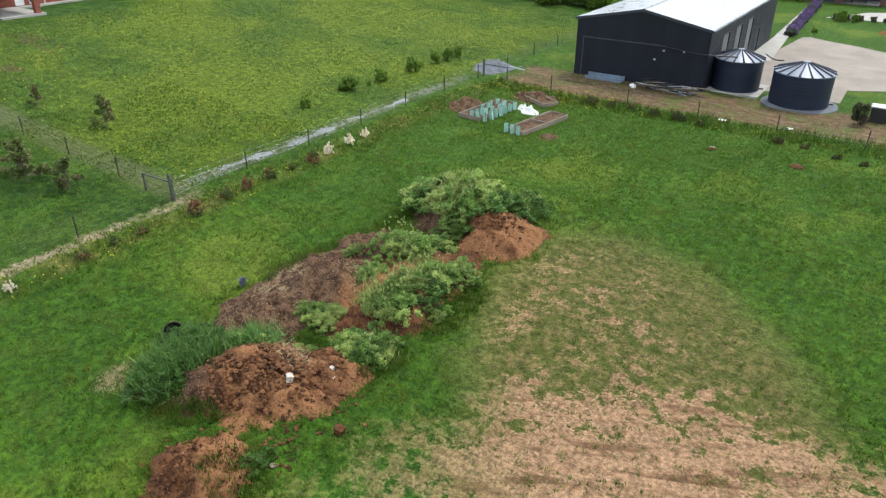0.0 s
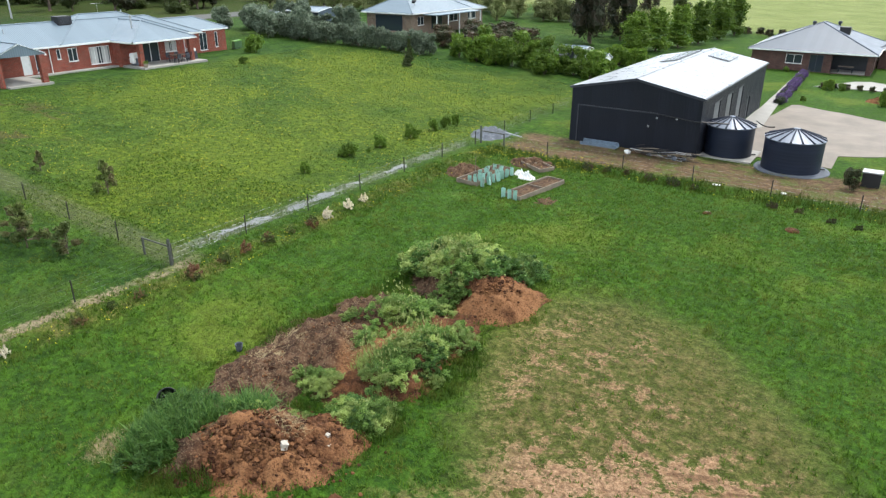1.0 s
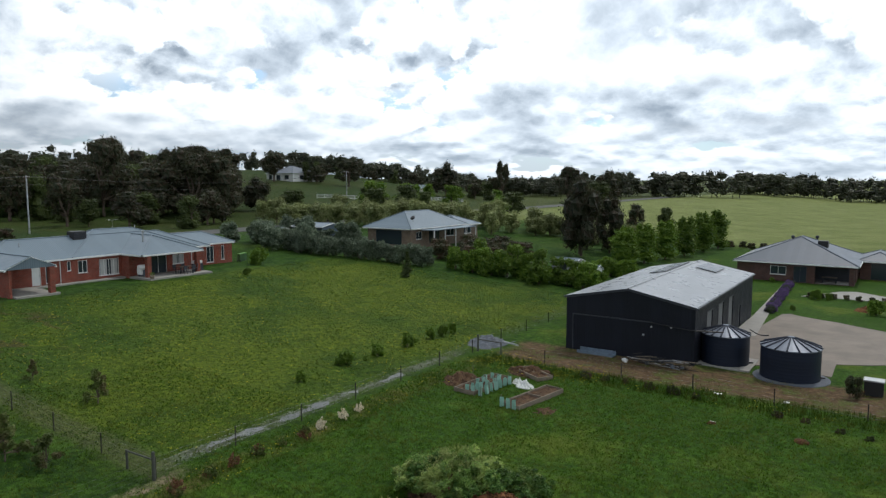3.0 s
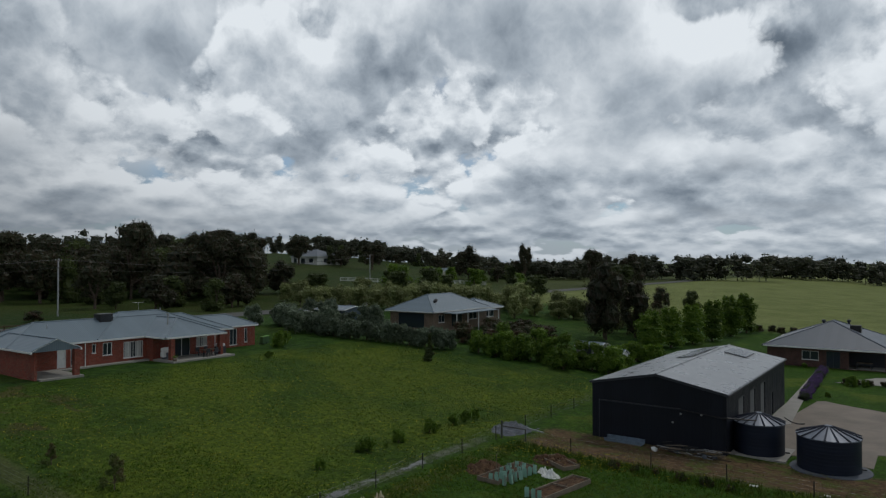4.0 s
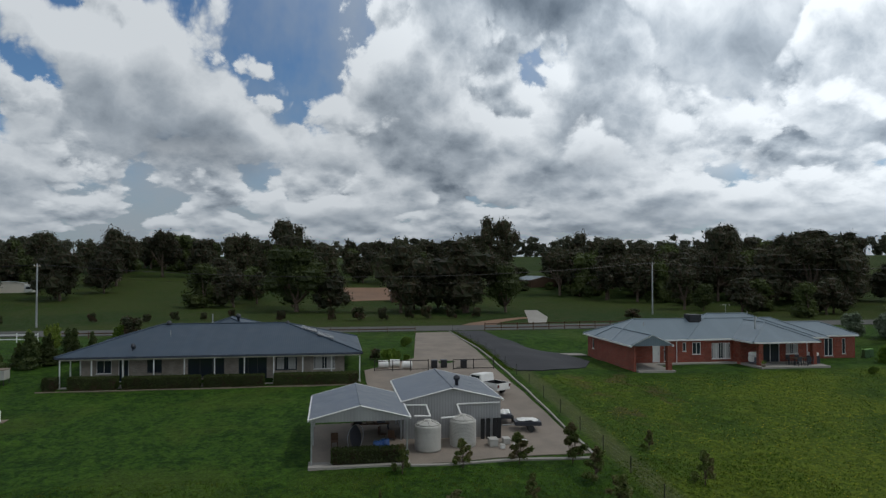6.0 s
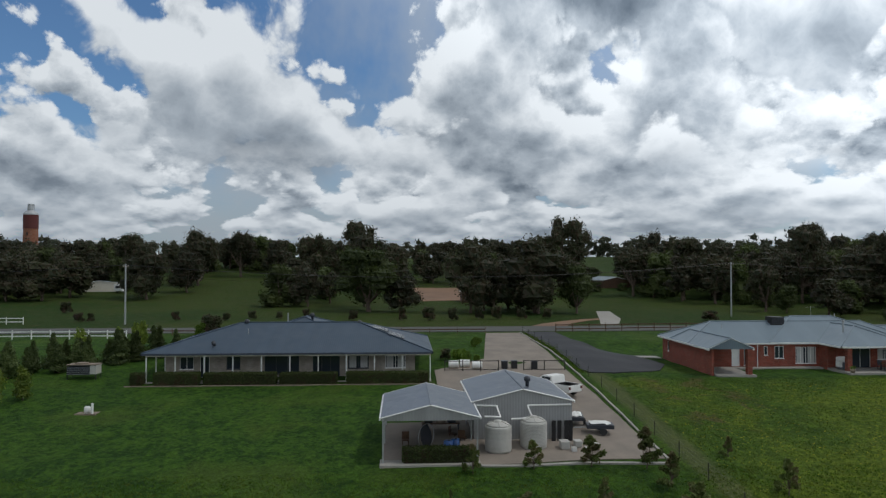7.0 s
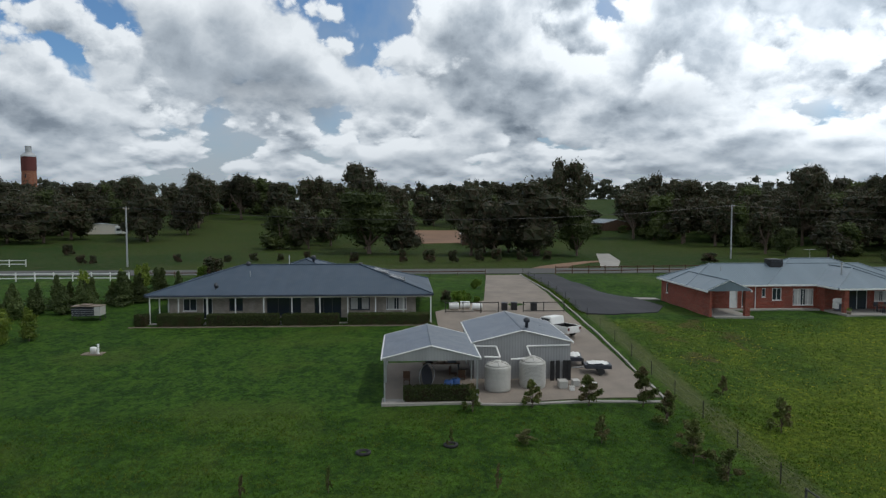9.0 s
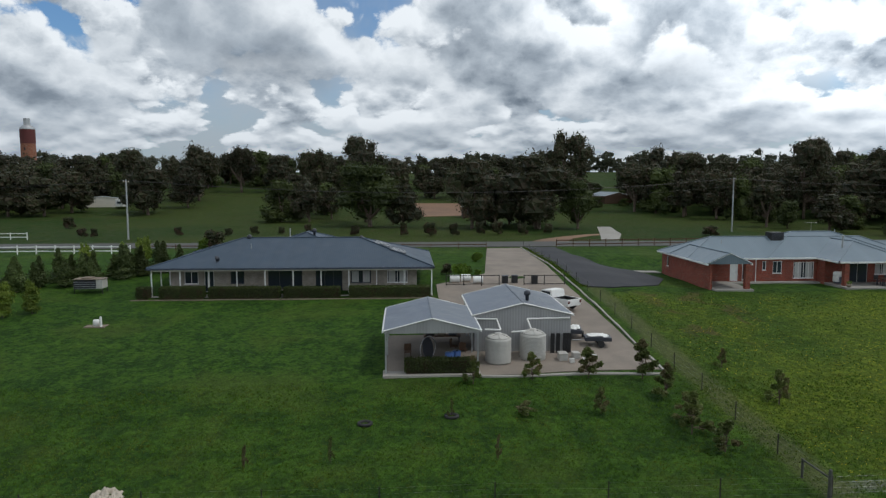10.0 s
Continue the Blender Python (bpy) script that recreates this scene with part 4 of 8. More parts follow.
def rail_fence(x0, y0, x1, y1, mat, label, rails=2, height=1.1, spacing=2.6, thick=0.06):
    f = thing("rail_fence", x0, y0, gz(x0, y0), label, "fence")
    bz, n = gz(x0, y0), max(1, round(math.hypot(x1 - x0, y1 - y0) / spacing))
    pts = [(x0 + (x1 - x0) * k / n, y0 + (y1 - y0) * k / n) for k in range(n + 1)]
    proto = part("post", boxes((-thick, thick, -thick, thick, -0.3, height + 0.08)), mat, f)
    for x, y in pts[1:]:
        shared("post", proto, f, x - x0, y - y0, gz(x, y) - bz)
    for k in range(rails):
        h = height * (k + 0.75) / rails
        for (ax, ay), (cx, cy) in zip(pts, pts[1:]):
            a, c = Vector((ax - x0, ay - y0, gz(ax, ay) - bz + h)), Vector((cx - x0, cy - y0, gz(cx, cy) - bz + h))
            bm = bmesh.new()
            r = bmesh.ops.create_cube(bm, size=1.0)
            d = c - a
            m = Matrix.Translation((a + c) / 2) @ d.to_track_quat("X", "Z").to_matrix().to_4x4() @ Matrix.Diagonal((d.length, 0.05, 0.14, 1))
            bmesh.ops.transform(bm, matrix=m, verts=r["verts"])
            part("rail", bm, mat, f)
    return f


rail_fence(-104.2, 23.0, -107.6, 62.0, TIMBER_BROWN, "brown timber rail fence along the road", 2, 1.15)
rail_fence(-101.6, -36.8, -101.6, 12.0, TIMBER_BROWN, "thin dark rail fence along the road verge", 1, 0.9, 4.0, 0.04)
rail_fence(-97.4, -60.0, -97.4, -37.5, WHITE, "white painted rail fence beside the road", 2, 1.15)
rail_fence(-122.0, -75.0, -122.0, -64.0, WHITE, "white painted rail fence in the far paddock", 2, 1.2)
rail_fence(-165.6, 172.7, -154.0, 186.0, WHITE, "white rail fence on the far hillside", 3, 1.4)
rail_fence(-150.0, 214.0, -141.0, 226.0, WHITE, "white rail fence beside the hill road", 3, 1.4)


# ---- dark steel shed ----
def build_shed():
    s = thing("machinery_shed", -17.8, 53.0, 0, "long charcoal steel shed with a pale grey roof", "shed")
    W, L, he, hr = 5.15, 22.9, 4.42, 5.42
    for y, th in ((0.0, 0.12), (L - 0.12, 0.12)):
        bm = bmesh.new()
        vs = [(-W, y, -0.3), (W, y, -0.3), (W, y, he), (0, y, hr - 0.05), (-W, y, he)]
        a = [bm.verts.new(v) for v in vs]
        b = [bm.verts.new((v[0], v[1] + th, v[2])) for v in vs]
        bm.faces.new(a)
        bm.faces.new(b[::-1])
        for k in range(5):
            bm.faces.new((a[k], b[k], b[(k + 1) % 5], a[(k + 1) % 5]))
        bmesh.ops.recalc_face_normals(bm, faces=bm.faces[:])
        part("end_wall", bm, STEEL_DARK, s)
    doors = [(3.6, 5.5, 0.05, 3.5), (7.6, 9.5, 0.05, 3.5), (11.6, 13.5, 0.05, 3.5), (16.0, 17.0, 0.05, 2.1)]
    part("side_wall", wall_run(bmesh.new(), "y", W - 0.12, 0.12, 0.12, L - 0.12, -0.3, he, doors), STEEL_DARK_Y, s)
    part("side_wall", wall_run(bmesh.new(), "y", -W, 0.12, 0.12, L - 0.12, -0.3, he), STEEL_DARK_Y, s)
    for k, (a, b, c, d) in enumerate(doors):
        bm = bmesh.new()
        n = 12
        for j in range(n):
            box(bm, W - 0.09, W - 0.05, a + 0.03, b - 0.03, c + (d - c) * j / n + 0.01, c + (d - c) * (j + 1) / n - 0.01, 0.0)
        door = part("roller_door" if k < 3 else "door", bm, DOOR_GREY if k < 3 else TRIM_DARK, s, "grey roller door" if k < 3 else "")
        part("door_frame", boxes((W - 0.03, W + 0.02, a - 0.08, a, c, d + 0.08), (W - 0.03, W + 0.02, b, b + 0.08, c, d + 0.08), (W - 0.03, W + 0.02, a, b, d, d + 0.08)), TRIM_DARK, door)
    for side in (-1, 1):
        bm = bmesh.new()
        o = 0.10
        ex, ez = side * (W + o), he - o * (hr - he) / W
        vs = [(0, -0.08, hr), (ex, -0.08, ez), (ex, L + 0.08, ez), (0, L + 0.08, hr)]
        a = [bm.verts.new(v) for v in vs]
        b = [bm.verts.new((v[0], v[1], v[2] + 0.05)) for v in vs]
        bm.faces.new(a)
        bm.faces.new(b[::-1])
        for k in range(4):
            bm.faces.new((a[k], b[k], b[(k + 1) % 4], a[(k + 1) % 4]))
        bmesh.ops.recalc_face_normals(bm, faces=bm.faces[:])
        r = part("roof", bm, ROOF_SHED, s)
        part("gutter", boxes(tuple(sorted((ex, ex + side * 0.12))) + (-0.08, L + 0.08, ez - 0.10, ez + 0.01)), TRIM_DARK, r)
        for y in (-0.10, L + 0.06):
            bm = bmesh.new()
            vs = [(0, y, hr + 0.06), (ex, y, ez + 0.06), (ex, y, ez - 0.14), (0, y, hr - 0.14)]
            a = [bm.verts.new(v) for v in vs]
            b = [bm.verts.new((v[0], v[1] + 0.04, v[2])) for v in vs]
            bm.faces.new(a), bm.faces.new(b[::-1])
            for k in range(4):
                bm.faces.new((a[k], b[k], b[(k + 1) % 4], a[(k + 1) % 4]))
            bmesh.ops.recalc_face_normals(bm, faces=bm.faces[:])
            part("barge_board", bm, TRIM_DARK, r)
    part("ridge_capping", rod(bmesh.new(), (0, -0.08, hr + 0.05), (0, L + 0.08, hr + 0.05), 0.07), ROOF_SHED, s)
    # solar panels on both slopes
    tilt = math.atan((hr - he) / W)
    for cx, cy, w, l in ((1.75, 19.4, 2.0, 4.0), (-1.5, 17.0, 1.6, 9.0)):
        sg = 1 if cx > 0 else -1
        for k in range(int(l)):
            bm = bmesh.new()
            box(bm, -w / 2, w / 2, -0.485, 0.485, 0.06, 0.10)
            bmesh.ops.transform(bm, matrix=Matrix.Translation((cx, cy - l / 2 + k + 0.5, hr + 0.04 - abs(cx) * (hr - he) / W)) @ Matrix.Rotation(sg * tilt, 4, "Y"), verts=bm.verts[:])
            part("solar_panel", bm, SOLAR, s)
    # outline of a closed-off doorway, wall lamps and downpipes on the end wall
    part("door_track", boxes((-4.6, 1.9, -0.05, 0.0, 2.95, 3.05), (-4.6, -4.52, -0.05, 0.0, 0.0, 2.95)), TRIM_DARK, s)
    for x, z in ((1.9, 2.6), (3.4, 2.7), (1.3, 1.9)):
        part("wall_lamp", boxes((x - 0.07, x + 0.07, -0.12, 0.0, z, z + 0.12, 0.02)), GALV, s)
    bm = bmesh.new()
    rod(bm, (W - 0.3, -0.2, 2.75), (W + 1.9, 0.6, 2.72), 0.05)
    rod(bm, (1.9, -0.12, 3.0), (W - 0.3, -0.2, 2.75), 0.045)
    part("overflow_pipe", bm, BLACK, s)


build_shed()


def dark_tank(x, y, r, h, rise, label):
    t = thing("water_tank", x, y, gz(x, y), label, "water tank", "charcoal water tanks")
    rows, n = [(r, -0.1), (r, 0.02)], 9
    for k in range(n):
        z = h * (k + 0.5) / n
        rows += [(r + 0.0, z - 0.03), (r + 0.006, z), (r + 0.0, z + 0.03)]
    rows += [(r, h)]
    part("tank_wall", lathe(bmesh.new(), rows, 40), TANK_DARK, t, flat=False)
    part("tank_roof", lathe(bmesh.new(), [(r + 0.06, h), (r + 0.06, h + 0.05), (0.25, h + rise), (0.22, h + rise + 0.06), (0.02, h + rise + 0.08)], 32), TANK_ROOF, t)
    for k in range(16):
        a = 2 * math.pi * k / 16
        bm = bmesh.new()
        rod(bm, (0.25 * math.cos(a), 0.25 * math.sin(a), h + rise + 0.01), ((r + 0.06) * math.cos(a), (r + 0.06) * math.sin(a), h + 0.07), 0.045, 0.07, 5)
        part("roof_rib", bm, TANK_DARK, t)
    part("outlet", rod(bmesh.new(), (r - 0.05, 0.3, 0.15), (r + 0.25, 0.4, 0.15), 0.05, n=8), BLACK, t)
    return t


def tank_pad(x, y, r, mat, name, label):
    bm = bmesh.new()
    lathe(bm, [(r, -0.3), (r, 0.05), (r - 0.12, 0.09)], 28)
    o = part(name, bm, mat)
    o.location = (x, y, gz(x, y) - 0.05)
    tagged(o, label, "tank base", kind="structure")


dark_tank(-11.0, 55.6, 1.72, 2.25, 0.62, "large charcoal corrugated water tank with a ribbed roof by the shed")
dark_tank(-6.3, 54.0, 1.95, 2.2, 0.65, "large charcoal corrugated water tank on dark gravel")
tank_pad(-6.2, 53.95, 2.5, BLUESTONE, "gravel_pad", "round dark gravel pad under the tank")
pad = part("slab", boxes((-13.2, -8.9, 53.6, 57.6, -0.2, 0.09, 0.02)), CONCRETE)
tagged(pad, "pale concrete slab under the tank", "slab", kind="structure")
bm = bmesh.new()
for k in range(10):
    a, b = k / 10, (k + 1) / 10
    f = lambda t: (-9.4 + 1.5 * t, 56.3 - 1.4 * t, 2.62 - 0.55 * math.sin(math.pi * t) * 0.3)
    rod(bm, f(a), f(b), 0.045)
tagged(part("pipe", bm, BLACK), "black pipe joining the two charcoal tanks", "pipe")


def clutter_by_shed():
    t = thing("trailer_tray", -20.0, 52.2, gz(-20, 52.2), "blue-grey metal tray lying against the shed wall", "metal tray")
    part("tray", boxes((-1.5, 1.5, -0.35, 0.35, 0.06, 0.12), (-1.5, 1.5, 0.31, 0.35, 0.12, 0.42), (-1.5, 1.5, -0.35, -0.31, 0.12, 0.30)), plain("faded_blue_steel", (0.16, 0.21, 0.27), 0.5, 0.3), t)
    part("bearer", boxes((-1.4, 1.4, -0.3, -0.2, -0.02, 0.06), (-1.4, 1.4, 0.2, 0.3, -0.02, 0.06)), TIMBER, t)
    rng = random.Random(4)
    f = thing("scrap_pile", -15.2, 51.6, gz(-15.2, 51.6), "pile of scrap pipe, frames and bagged rubbish", "scrap pile")
    for k in range(64):
        x, y = rng.uniform(-2.1, 2.1), rng.uniform(-0.5, 0.5)
        z = rng.uniform(0.05, 0.6)
        a, L = rng.uniform(-0.5, 0.5), rng.uniform(0.6, 1.8)
        part("pipe", rod(bmesh.new(), (x, y, z), (x + L * math.cos(a), y + L * math.sin(a) * 0.4, max(0.03, z + rng.uniform(-0.25, 0.2))), 0.028, n=5), rng.choice((GALV, POST, BLACK, TIMBER)), f)
    for x, y, s in ((-2.2, -0.1, 0.32), (-0.6, 0.1, 0.25), (1.4, -0.1, 0.28), (2.0, 0.2, 0.25)):
        bm = bmesh.new()
        bmesh.ops.create_icosphere(bm, subdivisions=2, radius=s)
        for v in bm.verts:
            v.co *= 0.75 + 0.5 * noise.noise(v.co * 4)
            v.co.z = max(v.co.z * 0.8, -0.12) + 0.12
            v.co.x += x
            v.co.y += y
        part("bag", bm, WHITE if x < -1 else BLUESTONE, f, flat=False)
    b = thing("storage_box", -1.15, 52.5, gz(-1.15, 52.5), "black storage box with a pale grey lid", "storage box")
    part("body", boxes((-0.55, 0.55, -0.4, 0.4, -0.02, 0.95, 0.03)), BLACK, b)
    part("lid", boxes((-0.6, 0.6, -0.45, 0.45, 0.95, 1.05, 0.02)), GALV, b)
    for x, y, l in ((-9.6, 46.8, 0.5), (-5.6, 47.4, 0.35), (-8.7, 41.2, 0.3)):
        o = part("plank", boxes((-l / 2, l / 2, -0.12, 0.12, 0.0, 0.05, 0.01)), WHITE)
        o.location = (x, y, gz(x, y) + 0.01)
        tagged(o, "offcut of white board lying on the ground", "board")
    for x, y, r in ((-4.0, 40.6, 0.45), (-8.7, 41.0, 0.3), (-1.5, 29.0, 0.0)):
        if r:
            bm = bmesh.new()
            lathe(bm, [(r, -0.05), (r * 0.8, 0.06), (r * 0.4, 0.11), (0.05, 0.12)], 12)
            for v in bm.verts:
                v.co += Vector((noise.noise(v.co * 3 + Vector((x, 0, 0))) * 0.12, noise.noise(v.co * 4) * 0.12, 0))
            o = part("dirt_mound", bm, SOIL, flat=False)
            o.location = (x, y, gz(x, y))
            tagged(o, "small heap of bare dirt in the grass", "dirt heap")


clutter_by_shed()


# ---- red brick house ----
def build_red_house():
    zf, ze = 3.1, 5.8
    h = thing("brick_house", -76.0, 45.0, gz(-76, 45), "single-storey red brick house with a pale grey hip roof", "house")
    ox, oy, oz = -76.0, 45.0, gz(-76, 45)

    def add(name, bm, mat, parent=h, label=""):
        bmesh.ops.translate(bm, vec=(-ox, -oy, -oz), verts=bm.verts[:])
        return part(name, bm, mat, parent, label)

    lo = 2.4
    th = 0.23
    # garage end, main range, verandah wing and east end
    holes = [(-78.9, -78.4, 4.2, 5.3)]
    add("wall", wall_run(bmesh.new(), "x", 30.4, th, -80.4, -67.4, lo, ze, holes), BRICK_RED)
    door, win = (34.8, 35.65, 3.28, 5.4), (36.15, 36.95, 3.4, 5.3)
    front = [(38.35, 38.75, 4.45, 5.4), (39.5, 40.5, 4.1, 5.4), (41.8, 44.05, 3.55, 5.3)]
    add("wall", wall_run(bmesh.new(), "y", -72.6, th, 30.63, 44.6, lo, ze, [door, win] + front), BRICK_RED)
    slide, w2 = (46.9, 49.1, 3.2, 5.3), (49.9, 51.4, 4.1, 5.2)
    add("wall", wall_run(bmesh.new(), "y", -71.2, th, 44.6, 52.6, lo, ze, [slide, w2]), BRICK_RED)
    add("wall", wall_run(bmesh.new(), "x", 44.4, th, -72.37, -70.97, lo, ze), BRICK_RED)
    east = [(56.8, 57.9, 3.4, 5.45), (59.1, 59.55, 3.6, 5.4)]
    add("wall", wall_run(bmesh.new(), "y", -74.0, th, 52.6, 60.8, lo, ze, east), BRICK_RED)
    add("wall", wall_run(bmesh.new(), "x", 52.6, -th, -74.0, -71.2, lo, ze), BRICK_RED)
    add("wall", wall_run(bmesh.new(), "x", 60.8, -th, -79.2, -74.0, lo, ze), BRICK_RED)
    add("wall", wall_run(bmesh.new(), "y", -80.4, th, 30.63, 39.4, lo, ze), BRICK_RED)

    def shift(hole):
        return (hole[0] - oy, hole[1] - oy, hole[2] - oz, hole[3] - oz)
    for hole, f, n in ((win, -72.6, 2), (front[0], -72.6, 1), (front[1], -72.6, 2), (front[2], -72.6, 4), (slide, -71.2, 2), (w2, -71.2, 2), (east[0], -74.0, 2), (east[1], -74.0, 1)):
        window(h, "y", f - ox, th, shift(hole), 1, n, WHITE, curtain=hole[1] - hole[0] > 1.2 and hole is not slide)
    hs = holes[0]
    window(h, "x", 30.4 - oy, th, (hs[0] - ox, hs[1] - ox, hs[2] - oz, hs[3] - oz), -1, 1, WHITE)
    d = add("door", boxes((-72.5, -72.44, door[0] + 0.05, door[1] - 0.05, door[2], door[3] - 0.05)), WHITE, label="white painted side door")
    bm = boxes((-72.6, -72.35, door[0], door[0] + 0.05, door[2], door[3]), (-72.6, -72.35, door[1] - 0.05, door[1], door[2], door[3]), (-72.6, -72.35, door[0] + 0.05, door[1] - 0.05, door[3] - 0.05, door[3]))
    bmesh.ops.translate(bm, vec=(-ox, -oy, -oz), verts=bm.verts[:])
    part("door_frame", bm, WHITE, d)
    bm = rod(bmesh.new(), (-72.44, door[1] - 0.14, 4.25), (-72.38, door[1] - 0.14, 4.25), 0.035, n=8)
    bmesh.ops.translate(bm, vec=(-ox, -oy, -oz), verts=bm.verts[:])
    part("door_knob", bm, GALV, d)
    # porch and verandah pillars
    for x, y in ((-67.15, 34.05), (-68.5, 45.1), (-68.5, 51.4)):
        add("pillar", boxes((x - 0.24, x + 0.24, y - 0.24, y + 0.24, lo, ze - 0.06)), BRICK_RED)
    pitch = 0.44

    def cover(spec, **kw):
        x0, x1, y0, y1, z, *rest = spec
        return roof(h, ROOF_PALE, (x0 - ox, x1 - ox, y0 - oy, y1 - oy, z - oz, *rest), **kw)
    cover((-80.8, -72.1, 29.98, 56.0, ze, pitch, "y", True, True))
    cover((-82.9, -72.12, 38.8, 54.4, ze + 0.02, pitch, "y", True, True), name="upper_roof")
    add("wall", wall_run(bmesh.new(), "y", -82.5, th, 39.4, 57.0, lo, ze), BRICK_RED)
    add("wall", wall_run(bmesh.new(), "x", 39.17, th, -82.5, -80.4, lo, ze), BRICK_RED)
    add("wall", wall_run(bmesh.new(), "x", 57.0, -th, -82.5, -79.2, lo, ze), BRICK_RED)
    add("wall", wall_run(bmesh.new(), "y", -79.2, th, 57.0, 60.57, lo, ze), BRICK_RED)
    cover((-79.0, -68.1, 44.1, 52.0, ze + 0.01, pitch, "x", False, True))
    cover((-79.6, -73.6, 50.0, 61.2, ze + 0.015, pitch, "y", False, True))
    g = cover((-77.0, -67.1, 29.97, 34.5, ze + 0.012, pitch, "x", False, False))
    bm = bmesh.new()
    vs = [(-67.25, 30.15, ze), (-67.25, 34.35, ze), (-67.25, 32.24, ze + 0.92)]
    a, b = [bm.verts.new(v) for v in vs], [bm.verts.new((v[0] - 0.06, v[1], v[2])) for v in vs]
    bm.faces.new(a), bm.faces.new(b[::-1])
    for k in range(3):
        bm.faces.new((a[k], b[k], b[(k + 1) % 3], a[(k + 1) % 3]))
    bmesh.ops.translate(bm, vec=(-ox, -oy, -oz), verts=bm.verts[:])
    part("gable_board", bm, TANK_LIGHT, g)
    for sy in (-1, 1):
        bm = rod(bmesh.new(), (-67.08, 32.24, ze + 1.02), (-67.08, 32.24 + sy * 2.28, ze + 0.02), 0.06, n=4)
        bmesh.ops.translate(bm, vec=(-ox, -oy, -oz), verts=bm.verts[:])
        part("barge_board", bm, WHITE, g)
    # roof fittings
    cool = add("evaporative_cooler", boxes((-76.9, -75.6, 40.9, 42.4, 7.25, 8.25, 0.05)), BLACK, label="black evaporative cooler on the roof")
    bm = bmesh.new()
    for k in range(7):
        box(bm, -75.6, -75.57, 41.0, 42.3, 7.5 + k * 0.1, 7.55 + k * 0.1)
    bmesh.ops.translate(bm, vec=(-ox, -oy, -oz), verts=bm.verts[:])
    part("louvre", bm, TRIM_DARK, cool)
    add("flue", rod(rod(bmesh.new(), (-71.6, 46.6, 6.6), (-71.6, 46.6, 8.0), 0.09, n=10), (-71.6, 46.6, 8.0), (-71.6, 46.6, 8.2), 0.16, n=10), GALV)
    add("vent_pipe", rod(bmesh.new(), (-75.0, 35.0, 6.6), (-75.0, 35.0, 7.5), 0.05, n=8), GALV)
    add("vent_pipe", rod(bmesh.new(), (-80.0, 51.0, 6.9), (-80.0, 51.0, 8.3), 0.05, n=8), GALV)
    bm = bmesh.new()
    rod(bm, (-79.0, 47.5, 7.8), (-79.0, 47.5, 9.2), 0.016)
    for k in range(6):
        rod(bm, (-79.0 - 0.4 + 0.05 * k, 46.9 + 0.24 * k, 9.12), (-79.0 + 0.4 - 0.05 * k, 46.9 + 0.24 * k, 9.12), 0.007, n=4)
    rod(bm, (-79.0, 46.8, 9.12), (-79.0, 48.2, 9.12), 0.009, n=4)
    add("aerial", bm, GALV)
    for x, y in ((-72.3, 37.6), (-70.9, 52.45)):
        add("downpipe", rod(bmesh.new(), (x, y, lo), (x, y, ze - 0.1), 0.045, n=8), WHITE)
    # paving
    for n, row in (("porch_slab", (-72.35, -66.7, 30.64, 34.6, 2.5, 3.27)), ("verandah_slab", (-70.95, -67.1, 44.4, 52.4, 2.5, 3.29)), ("wall_path", (-72.35, -71.5, 34.65, 44.35, 2.5, 3.24))):
        o = part(n, boxes((*row, 0.02)), CONCRETE)
        tagged(o, "pale concrete paving against the brick house", "paving", kind="structure")


build_red_house()


